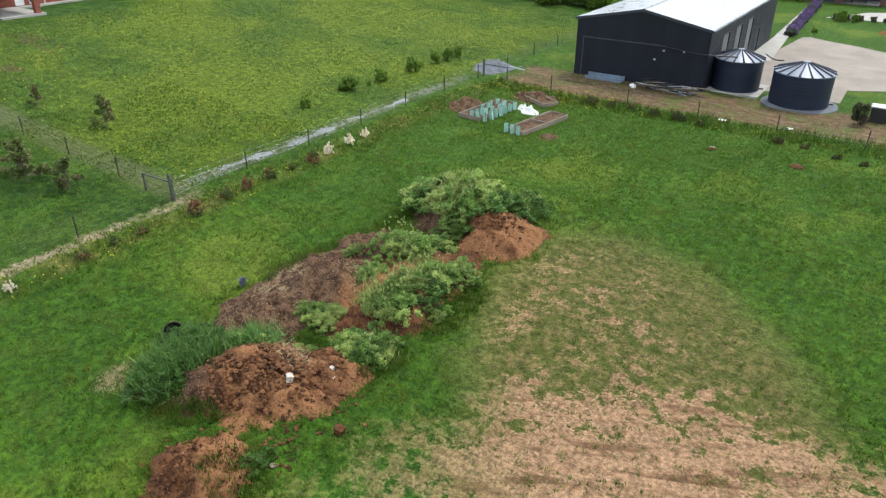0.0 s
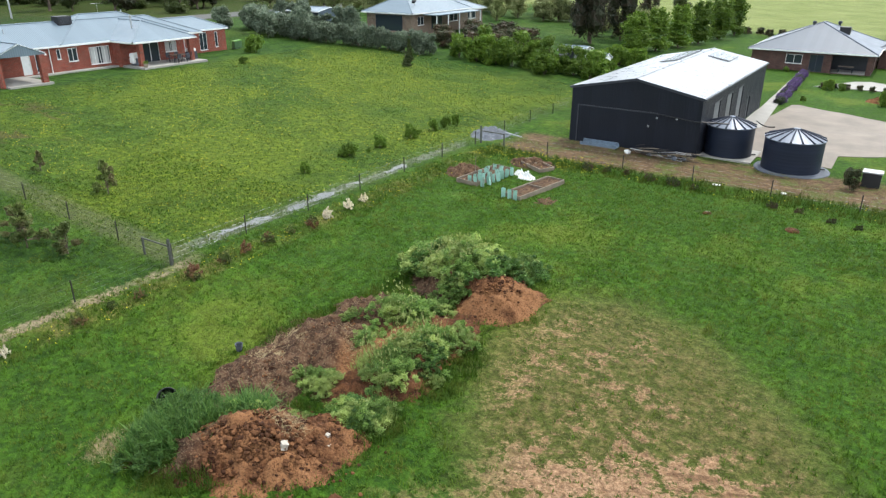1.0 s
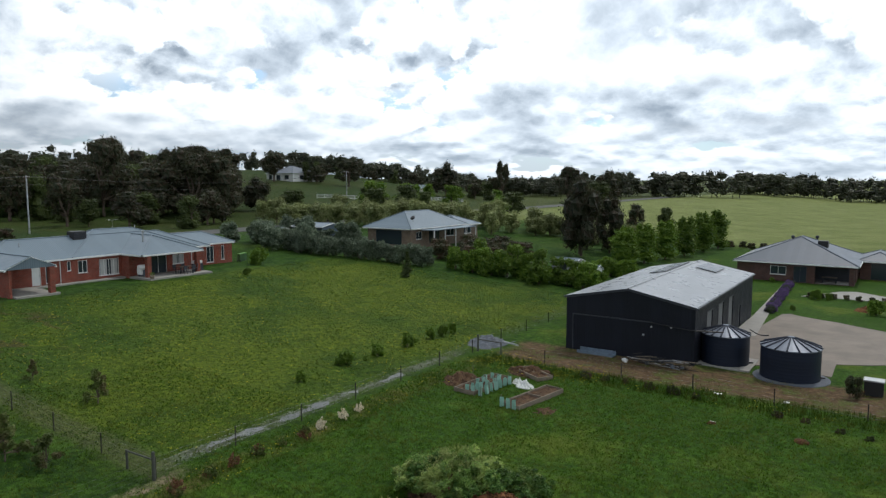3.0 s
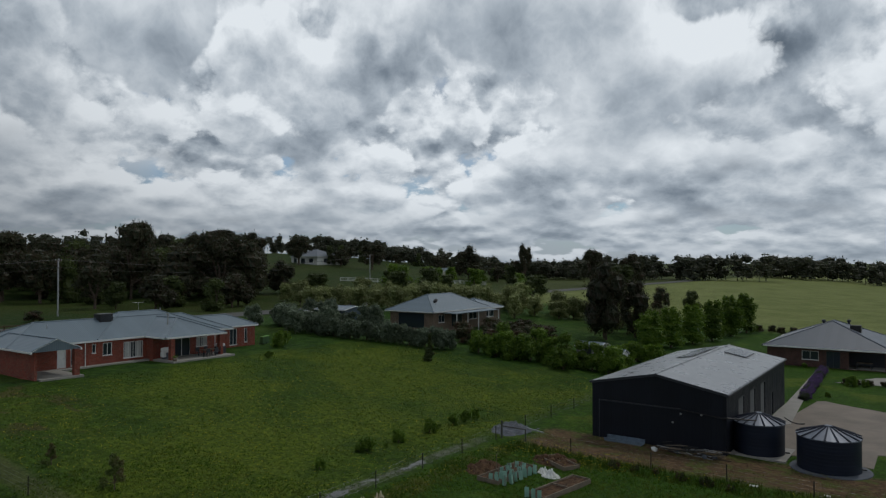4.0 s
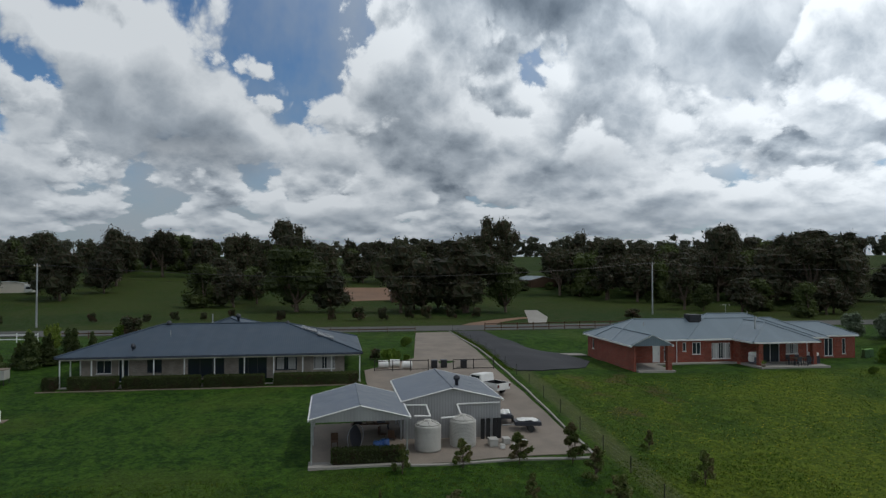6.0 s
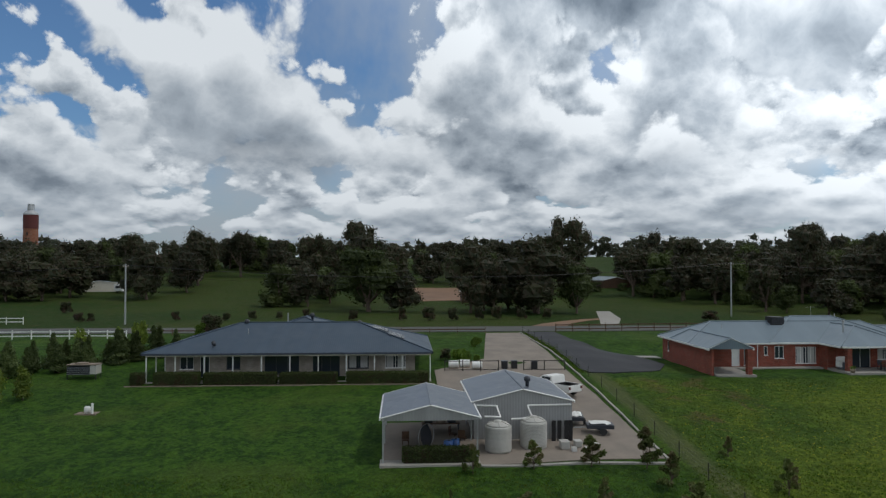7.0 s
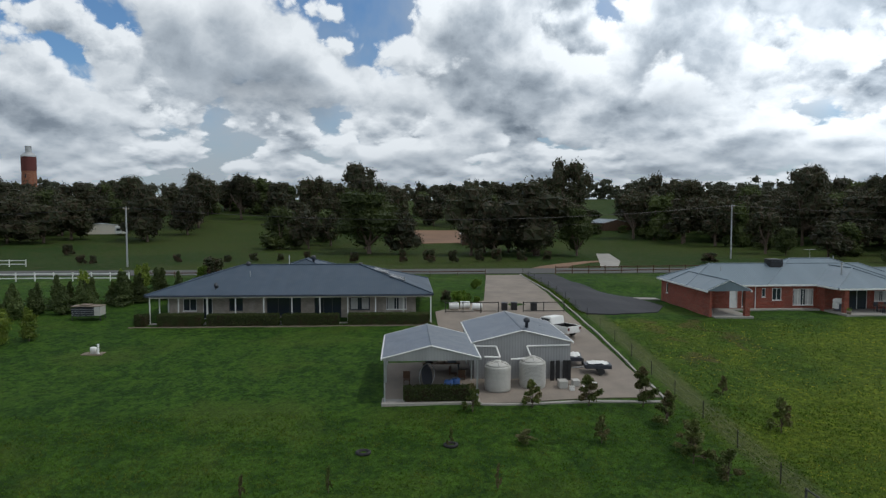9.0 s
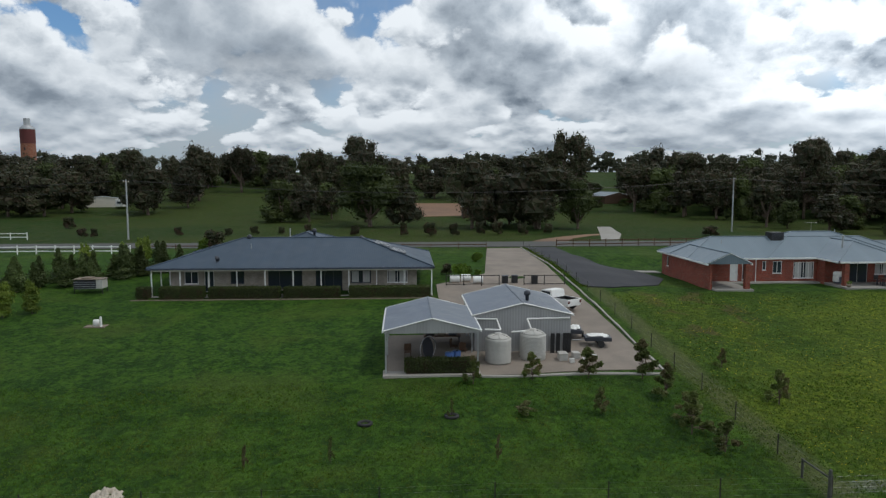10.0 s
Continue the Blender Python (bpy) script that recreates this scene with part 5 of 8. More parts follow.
def verandah_things():
    z = 3.29
    t = thing("outdoor_table", -68.4, 49.6, z, "dark outdoor dining table on the verandah", "table")
    part("tabletop", boxes((-0.5, 0.5, -0.95, 0.95, 0.70, 0.75, 0.015)), TIMBER_BROWN, t)
    leg = part("leg", boxes((-0.04, 0.04, -0.04, 0.04, 0, 0.70)), TRIM_DARK, t)
    leg.location = (-0.42, -0.85, 0)
    for x, y in ((0.42, -0.85), (-0.42, 0.85), (0.42, 0.85)):
        shared("leg", leg, t, x, y, 0)
    c = thing("outdoor_chair", -67.6, 49.0, z, "dark outdoor chair drawn up to the table", "chair", "chairs round the outdoor table")
    part("seat", boxes((-0.24, 0.24, -0.24, 0.24, 0.42, 0.47, 0.012)), TRIM_DARK, c)
    part("backrest", boxes((0.20, 0.25, -0.24, 0.24, 0.5, 0.95, 0.012)), TRIM_DARK, c)
    lg = part("leg", boxes((-0.02, 0.02, -0.02, 0.02, 0, 0.42)), TRIM_DARK, c)
    lg.location = (-0.2, -0.2, 0)
    for x, y in ((0.2, -0.2), (-0.2, 0.2), (0.2, 0.2)):
        shared("leg", lg, c, x, y, 0)
    for x, y, r in ((-67.6, 50.1, 0), (-69.2, 49.0, 180), (-69.2, 50.1, 180), (-68.4, 51.0, 90)):
        copy_thing(c, pose(x, y, z, 0, 0, r))
    b = thing("barbecue", -68.9, 51.7, z, "covered barbecue with a pale hood under the verandah", "barbecue")
    part("cart", boxes((-0.3, 0.3, -0.6, 0.6, 0.0, 0.85, 0.03)), TRIM_DARK, b)
    part("hood", boxes((-0.3, 0.3, -0.5, 0.5, 0.85, 1.2, 0.12)), WHITE, b)
    k = thing("covered_trolley", -69.7, 45.3, z, "trolley under a pale fitted cover beside the wall", "trolley")
    part("cart", boxes((-0.3, 0.3, -0.5, 0.5, 0.08, 0.75, 0.03)), BLUESTONE, k)
    part("cover", boxes((-0.36, 0.36, -0.62, 0.62, 0.72, 1.30, 0.22)), WHITE, k, flat=False)
    part("cover_flap", boxes((-0.33, 0.34, -0.60, -0.28, 0.25, 0.80, 0.05)), WHITE, k)
    for py in (-0.4, 0.4):
        part("wheel", rod(bmesh.new(), (-0.2, py - 0.03, 0.08), (-0.2, py + 0.03, 0.08), 0.08, n=12), RUBBER, k)
    for x, y, s in ((-67.4, 44.8, 0.26), (-71.9, 36.6, 0.22)):
        p = thing("plant_pot", x, y, 3.29 if y > 40 else 3.24, "small glazed pot with a low plant on paving", "plant pot", "pots by the brick house")
        part("pot", lathe(bmesh.new(), [(s * 0.7, 0), (s, s * 1.4), (s * 0.9, s * 1.4), (s * 0.8, s * 1.2)], 14), TIMBER, p, flat=False)
        rng = np.random.default_rng(3)
        part("plant", crown_tuple(rng, [(0, 0, s * 1.9, s, s, s * 0.8)], 90, 0.12, core=False), BRIGHT, p)
    g = thing("wheelie_bin", -73.3, 61.8, gz(-73.3, 61.8), "green wheeled rubbish bin beside the house", "bin", "wheelie bins")
    part("body", boxes((-0.27, 0.27, -0.3, 0.3, 0.02, 0.95, 0.04)), plain("bin_green", (0.05, 0.11, 0.04), 0.5), g)
    part("lid", boxes((-0.29, 0.29, -0.32, 0.32, 0.95, 1.03, 0.03)), plain("bin_lid_lime", (0.12, 0.30, 0.03), 0.5), g)
    wheel = part("wheel", rod(bmesh.new(), (-0.3, -0.28, 0.1), (-0.24, -0.28, 0.1), 0.1, n=12), RUBBER, g)
    shared("wheel", wheel, g, 0.54, 0, 0)
    copy_thing(g, pose(-73.6, 62.6, gz(-73.6, 62.6), 0, 0, 8))


verandah_things()


# ---- long house with the blue-grey roof ----
def build_long_house():
    ox, oy = -66.5, -10.7
    oz = 3.12
    h = thing("long_house", ox, oy, oz, "long single-storey house with a blue-grey hip roof and verandah", "house")
    x1, y0, y1 = -1.9, -11.9, 11.9
    holes = [(-10.6, -9.3, 0.9, 2.1), (-8.7, -7.8, 0.1, 2.15), (-6.2, -4.9, 0.9, 2.1), (-2.6, 0.7, 0.4, 2.15), (2.0, 4.6, 0.1, 2.15), (5.4, 7.4, 0.9, 2.1), (9.0, 11.0, 0.9, 2.1)]
    part("wall", wall_run(bmesh.new(), "y", x1 - 0.23, 0.23, y0, y1, -0.6, 2.68, holes), BRICK_CREAM, h)
    for k, hole in enumerate(holes):
        window(h, "y", x1 - 0.23, 0.23, hole, 1, 2 if hole[1] - hole[0] < 2.3 else 3, TRIM_DARK if k in (2, 3, 4, 5) else WHITE, curtain=k in (5, 6))
    part("wall", wall_run(bmesh.new(), "x", y1 - 0.23, 0.23, -13.0, x1 - 0.23, -0.6, 2.68, [(-9.0, -7.6, 0.9, 2.1), (-5.0, -4.0, 0.1, 2.1)]), BRICK_CREAM, h)
    window(h, "x", y1 - 0.23, 0.23, (-9.0, -7.6, 0.9, 2.1), 1, 2)
    window(h, "x", y1 - 0.23, 0.23, (-5.0, -4.0, 0.1, 2.1), 1, 1, sill=False)
    part("wall", wall_run(bmesh.new(), "x", y0, 0.23, -13.0, x1 - 0.23, -0.6, 2.68), BRICK_CREAM, h)
    part("wall", wall_run(bmesh.new(), "y", -13.0, 0.23, y0 + 0.23, y1 - 0.23, -0.6, 2.68), BRICK_CREAM, h)
    roof(h, ROOF_BLUE, (-14.4, 0.45, -13.4, 13.5, 2.72, 0.30, "y", True, True), trim=plain("slate_gutter", (0.05, 0.06, 0.09), 0.4), cap_mat=ROOF_BLUE)
    roof(h, ROOF_BLUE, (-22.0, -6.0, -7.3, 6.7, 2.74, 0.33, "x", True, True), cap_mat=ROOF_BLUE, name="rear_roof")
    post = part("verandah_post", boxes((-0.05, 0.05, -0.05, 0.05, -0.5, 2.56)), WHITE, h)
    post.location = (0.2, -13.0, 0)
    for k in range(1, 11):
        shared("verandah_post", post, h, 0.2, -13.0 + 26.3 * k / 10, 0)
    for k in range(1, 3):
        shared("verandah_post", post, h, 0.2 - 2.6 * k, -13.0, 0)
    part("beam", boxes((0.12, 0.28, -13.05, 13.35, 2.40, 2.53)), CREAM, h)
    part("verandah_floor", boxes((x1, 0.6, -13.3, 13.4, -0.7, 0.03)), CONCRETE, h)
    for x, y, z, s in ((-7.0, -5.4, 4.75, 0.26), (-7.0, 6.2, 4.6, 0.26), (-12.5, 0.6, 5.0, 0.28)):
        part("roof_vent", lathe(bmesh.new(), [(s * 0.5, z - 0.4), (s * 0.5, z + 0.1), (s, z + 0.15), (s, z + 0.4), (s * 0.4, z + 0.55)], 12, x, y), TRIM_DARK, h, flat=False)
    part("flue", rod(bmesh.new(), (-7.6, -1.3, 4.4), (-7.6, -1.3, 5.9), 0.06, n=8), GALV, h)
    part("vent_pipe", rod(bmesh.new(), (-4.0, -4.6, 3.6), (-4.0, -4.6, 4.6), 0.04, n=8), GALV, h)
    bm = bmesh.new()
    lathe(bm, [(0.05, 0.0), (0.30, 0.06), (0.42, 0.14)], 16)
    bmesh.ops.transform(bm, matrix=Matrix.Translation((-0.8, -7.2, 3.45)) @ Matrix.Rotation(radians(60), 4, "Z") @ Matrix.Rotation(radians(70), 4, "Y") @ Matrix.Scale(0.7, 4), verts=bm.verts[:])
    rod(bm, (-0.8, -7.2, 3.0), (-0.8, -7.2, 3.45), 0.03)
    part("satellite_dish", bm, TRIM_DARK, h, flat=False)
    # solar panels on the north hip
    slope = math.atan(0.30)
    for k in range(3):
        for j in range(2):
            bm = boxes((-0.5, 0.5, -0.8, 0.8, 0.05, 0.09))
            yy = 8.3 + j * 1.65 + 0.1
            xx = -7.9 + k * 1.05 + j * 2.0
            bmesh.ops.transform(bm, matrix=Matrix.Translation((xx, yy, 2.72 + (13.5 - yy) * 0.30)) @ Matrix.Rotation(-slope, 4, "X"), verts=bm.verts[:])
            part("solar_panel", bm, SOLAR, h)


build_long_house()


# ---- grey garage, carport and white tanks ----
def gable_roof(parent, x0, x1, y0, y1, z, rise, mat, trim):
    """Ridge along x, gables at both ends."""
    yc = (y0 + y1) / 2
    for sy, ye in ((-1, y0), (1, y1)):
        bm = bmesh.new()
        vs = [(x0, yc, z + rise), (x1, yc, z + rise), (x1, ye, z), (x0, ye, z)]
        a, b = [bm.verts.new(v) for v in vs], [bm.verts.new((v[0], v[1], v[2] + 0.06)) for v in vs]
        bm.faces.new(a), bm.faces.new(b[::-1])
        for k in range(4):
            bm.faces.new((a[k], b[k], b[(k + 1) % 4], a[(k + 1) % 4]))
        bmesh.ops.recalc_face_normals(bm, faces=bm.faces[:])
        r = part("roof", bm, mat, parent)
        part("gutter", boxes((x0, x1, *sorted((ye, ye + sy * 0.10)), z - 0.10, z + 0.03)), trim, r)
        for x in (x0, x1):
            part("barge_board", rod(bmesh.new(), (x, yc, z + rise + 0.03), (x, ye, z + 0.03), 0.045, n=4), trim, r)
    part("ridge_capping", rod(bmesh.new(), (x0, yc, z + rise + 0.06), (x1, yc, z + rise + 0.06), 0.07), mat, parent)


def gable_wall(x, th, y0, y1, z0, z, rise):
    bm = bmesh.new()
    vs = [(x, y0, z0), (x, y1, z0), (x, y1, z), (x, (y0 + y1) / 2, z + rise), (x, y0, z)]
    a, b = [bm.verts.new(v) for v in vs], [bm.verts.new((v[0] + th, v[1], v[2])) for v in vs]
    bm.faces.new(a), bm.faces.new(b[::-1])
    for k in range(5):
        bm.faces.new((a[k], b[k], b[(k + 1) % 5], a[(k + 1) % 5]))
    bmesh.ops.recalc_face_normals(bm, faces=bm.faces[:])
    return bm


def build_garage():
    g = thing("garage", -53.5, 8.6, 1.65, "light grey steel garage with a low gable roof", "garage")
    X0, X1, Y0, Y1, z, rise = -4.6, 4.3, -3.6, 3.4, 2.72, 0.85
    part("end_wall", gable_wall(X1 - 0.1, 0.1, Y0, Y1, -0.6, z, rise - 0.04), SHEET_GREY, g)
    part("end_wall", gable_wall(X0, 0.1, Y0, Y1, -0.6, z, rise - 0.04), SHEET_GREY, g)
    part("side_wall", wall_run(bmesh.new(), "x", Y0, 0.1, X0 + 0.1, X1 - 0.1, -0.6, z), SHEET_GREY, g)
    part("side_wall", wall_run(bmesh.new(), "x", Y1 - 0.1, 0.1, X0 + 0.1, X1 - 0.1, -0.6, z, [(-3.4, -0.8, 0.1, 2.3)]), SHEET_GREY, g)
    part("roller_door", boxes((-3.38, -0.82, Y1 - 0.08, Y1 - 0.04, 0.1, 2.3)), ROOF_SMALL, g)
    gable_roof(g, X0 - 0.1, X1 + 0.12, Y0 - 0.12, Y1 + 0.12, z, rise, ROOF_SMALL, WHITE)
    part("roof_vent", lathe(bmesh.new(), [(0.13, z + 0.7), (0.13, z + 1.15), (0.24, z + 1.2), (0.24, z + 1.42), (0.08, z + 1.52)], 12, 2.6, 0.5), TRIM_DARK, g, flat=False)
    bm = bmesh.new()
    rod(bm, (X1 + 0.1, Y1 - 0.1, 2.5), (X1 + 0.1, 0.2, 2.46), 0.06)
    rod(bm, (X1 + 0.1, 0.2, 2.46), (X1 + 0.9, 0.4, 1.75), 0.06)
    rod(bm, (X1 + 0.9, 0.4, 1.75), (X1 + 1.8, -1.2, 1.9), 0.06)
    rod(bm, (X1 + 0.1, Y0 + 0.1, 2.5), (X1 + 0.1, -2.0, 2.46), 0.06)
    rod(bm, (X1 + 0.1, -2.0, 2.46), (X1 + 1.4, -1.9, 1.95), 0.06)
    rod(bm, (X1 + 1.4, -1.9, 1.95), (X1 + 1.4, -3.0, 2.0), 0.06)
    part("downpipe", bm, WHITE, g, "white plastic downpipes leading to the tanks")
    c = thing("carport", -48.9, 1.75, 1.3, "open steel carport with a low gable roof", "carport")
    X0, X1, Y0, Y1, z, rise = -4.2, 4.2, -3.15, 3.2, 2.95, 0.8
    gable_roof(c, X0, X1, Y0, Y1, z, rise, ROOF_SMALL, WHITE)
    part("gable_end", gable_wall(X1 - 0.12, 0.06, Y0 + 0.05, Y1 - 0.05, z - 0.16, z - 0.02, rise), SHEET_GREY, c)
    part("gable_end", gable_wall(X0 + 0.06, 0.06, Y0 + 0.05, Y1 - 0.05, z - 0.16, z - 0.02, rise), SHEET_GREY, c)
    p = part("post", boxes((-0.05, 0.05, -0.05, 0.05, -0.5, z - 0.02)), GALV, c)
    p.location = (X1 - 0.2, Y0 + 0.15, 0)
    for x, y in ((X0 + 0.2, Y0 + 0.15), (0, Y0 + 0.15), (X1 - 0.2, Y1 - 0.15), (X0 + 0.2, Y1 - 0.15), (0, Y1 - 0.15)):
        shared("post", p, c, x, y, 0)
    part("beam", boxes((X0, X1, Y0 + 0.08, Y0 + 0.22, z - 0.14, z - 0.02)), GALV, c)
    part("beam", boxes((X0, X1, Y1 - 0.22, Y1 - 0.08, z - 0.14, z - 0.02)), GALV, c)
    s = part("carport_slab", boxes((-53.2, -44.35, -1.45, 5.0, 0.7, 1.40, 0.02)), CONCRETE)
    tagged(s, "pale concrete slab under the carport", "slab", kind="structure")


build_garage()


def white_tank(x, y, r, h, ribs, label):
    t = thing("rainwater_tank", x, y, gz(x, y) + 0.04, label, "water tank", "pale rainwater tanks")
    rows = [(r, -0.08), (r, 0.05)]
    n = 16 if ribs else 4
    for k in range(n):
        z = 0.1 + (h - 0.2) * (k + 0.5) / n
        w = (h - 0.2) / n * 0.3
        rows += [(r - 0.0, z - w), (r + (0.03 if ribs else 0.012), z), (r, z + w)]
    rows += [(r, h - 0.04), (r - 0.05, h)]
    part("tank_wall", lathe(bmesh.new(), rows, 36), TANK_LIGHT, t, flat=False)
    part("dome", lathe(bmesh.new(), [(r - 0.05, h), (r * 0.8, h + 0.10), (r * 0.45, h + 0.20), (0.25, h + 0.25), (0.24, h + 0.33), (0.02, h + 0.34)], 28), TANK_LIGHT, t, flat=False)
    for k in range(6):
        a = k * math.pi / 3
        part("dome_rib", rod(bmesh.new(), (0.25 * math.cos(a), 0.25 * math.sin(a), h + 0.27), (0.85 * r * math.cos(a), 0.85 * r * math.sin(a), h + 0.1), 0.04, n=5), TANK_LIGHT, t)
    return t


white_tank(-47.2, 6.45, 0.9, 1.62, False, "smooth pale grey plastic rainwater tank")
white_tank(-47.9, 9.0, 0.9, 1.72, True, "ribbed pale grey rainwater tank beside the garage")


# ---- trees ----
G1 = Plant("gum_tree", "tall dark gum tree with an uneven open crown", "tree", "gum", GUM, 1, 260, 0.034)
G2 = Plant("gum_tree", "spreading dark gum tree with several limbs", "tree", "gum", GUM, 2, 260, 0.034)
G3 = Plant("gum_tree", "dense dark gum tree with low foliage", "tree", "shade", GUM, 3, 260, 0.034)
G4 = Plant("gum_tree", "broad olive-green gum tree with low foliage", "tree", "shade", GUM_GREEN, 4, 260, 0.034)
COL = Plant("row_tree", "rounded bright green tree in a planted row", "tree", "column", BRIGHT, 5, 170, 0.055)
CON = Plant("conifer", "small dark green conifer on the lawn", "tree", "cone", GUM_GREEN, 6, 120, 0.06)
FIR = Plant("conifer", "young green conifer on the lawn", "tree", "cone", FIRLEAF, 16, 110, 0.07)
LIME = Plant("lime_tree", "slender lime-green young tree on the lawn", "tree", "column", LIMELEAF, 17, 90, 0.075)
BUSH = Plant("shrub", "leafy green garden shrub", "shrub", "bush", BRIGHT, 7, 170, 0.095, tri=True)
OLV = Plant("hedge_shrub", "grey-green shrub in a loose hedge", "shrub", "bush", OLIVE, 8, 170, 0.095, tri=True)
DRK = Plant("dark_shrub", "dark green and russet shrub", "shrub", "bush", DARKLEAF, 9, 110, 0.10, tri=True)
FEA = Plant("feathery_tree", "pale feathery young tree", "tree", "shade", PALE, 10, 130, 0.07, tri=True)
YNG = Plant("young_tree", "young open tree with olive-green leaves on the grass", "tree", "young", YOUNG, 11, 150, 0.08)
YNG2 = Plant("young_tree", "young bushy sapling on the grass", "tree", "young", YOUNG, 12, 150, 0.08)

for x, y, h, w, k in ((-184.5, -66.1, 15.5, 14, G3), (-256.7, -58.5, 17.6, 15, G2), (-258.4, -46.4, 14.3, 12, G3), (-152, -7.4, 14.8, 19, G4), (-145.4, 14.1, 15.8, 14, G3),
                      (-144.7, 27.7, 16.5, 20, G3), (-204, 123, 20.2, 15.5, G1), (-151.5, 102, 13.3, 15.5, G3), (-147.7, 83.4, 5.9, 5.6, G4), (-163, 96, 19.4, 11, G1),
                      (-147.7, 110, 17.7, 18.5, G2), (-142.5, 114.5, 15.8, 12, G3), (-140.9, 79.6, 6.1, 5.9, G4), (-148.5, 131.6, 9.9, 9.5, G3),
                      (-44.5, 108.2, 13.7, 8.5, G3), (-42.6, 116.3, 10.6, 7.0, G3), (-45.5, 110.0, 12.5, 7.0, G1), (-51.5, 157.4, 6.9, 5.2, G3), (-48, 168.5, 6.0, 4.8, G4), (-166, -9, 18.5, 12, G1),
                      (-218, 52, 24.0, 18, G2), (-204, 85, 16.5, 14, G1), (-205, -62, 13, 12, G3), (-262, -75, 15, 17, G2), (-150, -0.5, 10, 10, G3), (-143, 36, 11, 10, G4)):
    k.put(x, y, h, w)
for x, y, h, w in ((-36.0, 104.5, 5.8, 4.9), (-34.6, 110.2, 6.1, 4.7), (-33.4, 117.7, 6.3, 4.8), (-32.2, 125.4, 6.7, 4.7), (-31.4, 135.1, 7.1, 4.8), (-30.6, 143.6, 7.3, 4.6)):
    COL.put(x, y, h * 1.04, w * 1.25, group="row of green trees behind the shed")

# tall gums that stand out on the skyline
for k, (x, y, h, w) in enumerate(((-213.8, -97.6, 14.8, 17), (-219.7, -83.5, 17.2, 14), (-225.9, -64.9, 18.8, 16), (-233.1, -29.8, 17.8, 14.5), (-234.5, -16.0, 22.4, 16), (-235.0, -2.6, 14.2, 12), (-234.0, 22.0, 15.8, 13), (-231.1, 42.5, 16.4, 18),
                                  (-220.8, 80.4, 18.4, 13.5), (-218.5, 86.4, 16.0, 10), (-213.6, 98.0, 13.6, 12), (-197.3, 127.6, 15.8, 11), (-192.3, 135.1, 16.8, 13), (-239.3, 181.0, 15.6, 18), (-232.0, 190.0, 14.6, 15), (-219.9, 204.1, 12.4, 13), (-197.8, 225.5, 11.6, 13),
                                  (-165.0, 250.5, 15.8, 14), (-144.8, 262.7, 18.2, 10), (-119.7, 275.1, 16.2, 12), (-104.0, 280.0, 14.5, 12))):
    (G2, G1, G3)[k % 3].put(x, y, h, w)

# scattered woods behind the road
L1 = Plant("gum_tree", "dark gum tree in the woods behind the road", "tree", "gum", GUM, 61, 80, 0.064, tri=True)
L2 = Plant("gum_tree", "dense dark gum tree in the woods behind the road", "tree", "shade", GUM, 62, 80, 0.064, tri=True)
L3 = Plant("gum_tree", "dense olive gum tree in the woods behind the road", "tree", "shade", GUM_GREEN, 63, 80, 0.064, tri=True)
L4 = Plant("gum_tree", "spreading dark gum tree in the woods behind the road", "tree", "gum", GUM, 64, 80, 0.064, tri=True)
rng = random.Random(21)
woods = ((111, 127, 205, 285, 44, 9, 13), (101, 108, 275, 320, 16, 10, 15), (77, 100, 215, 330, 66, 8, 12), (54, 76, 180, 250, 60, 9, 14), (50, 66, 185, 260, 44, 9, 14), (50, 62, 150, 180, 9, 6, 10), (78, 84, 140, 170, 8, 8, 12), (95, 100, 165, 200, 6, 7, 11), (51, 60, 250, 330, 20, 9, 13), (30, 45, 300, 380, 22, 6, 9))
for a0, a1, r0, r1, n, h0, h1 in woods:
    for k in range(n):
        a, r = radians(rng.uniform(a0, a1)), rng.uniform(r0, r1)
        x, y = -r * math.sin(a), r * math.cos(a)
        h = rng.uniform(h0, h1)
        if -230 < x < -178 and -6 < y < 30 or 71.5 < math.degrees(a) < 75.5 and r < 245:
            continue
        rng.choice((L1, L2, L2, L3, L4)).put(x, y, h, h * rng.uniform(0.8, 1.25))


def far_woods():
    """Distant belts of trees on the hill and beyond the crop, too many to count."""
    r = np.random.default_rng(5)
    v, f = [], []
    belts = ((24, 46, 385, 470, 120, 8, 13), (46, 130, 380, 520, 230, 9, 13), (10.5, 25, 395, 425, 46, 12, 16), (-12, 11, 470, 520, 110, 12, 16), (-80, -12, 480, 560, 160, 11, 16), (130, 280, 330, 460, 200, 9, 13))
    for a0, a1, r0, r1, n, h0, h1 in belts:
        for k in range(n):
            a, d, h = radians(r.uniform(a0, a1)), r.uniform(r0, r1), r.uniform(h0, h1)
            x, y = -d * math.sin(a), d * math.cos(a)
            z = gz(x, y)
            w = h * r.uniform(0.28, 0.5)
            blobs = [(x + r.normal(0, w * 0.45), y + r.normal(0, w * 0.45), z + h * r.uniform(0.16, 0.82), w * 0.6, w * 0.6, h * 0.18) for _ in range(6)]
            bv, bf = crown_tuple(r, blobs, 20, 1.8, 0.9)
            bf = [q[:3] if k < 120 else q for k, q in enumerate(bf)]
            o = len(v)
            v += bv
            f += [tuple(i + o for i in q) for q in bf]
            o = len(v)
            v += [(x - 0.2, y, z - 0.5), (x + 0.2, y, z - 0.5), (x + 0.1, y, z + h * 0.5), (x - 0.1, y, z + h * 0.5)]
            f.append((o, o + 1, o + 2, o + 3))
    tagged(part("far_woods", (v, f), HAZY_LEAF), "distant belts of dark gum trees paled by haze in their colour", "woods", kind="stuff")


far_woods()

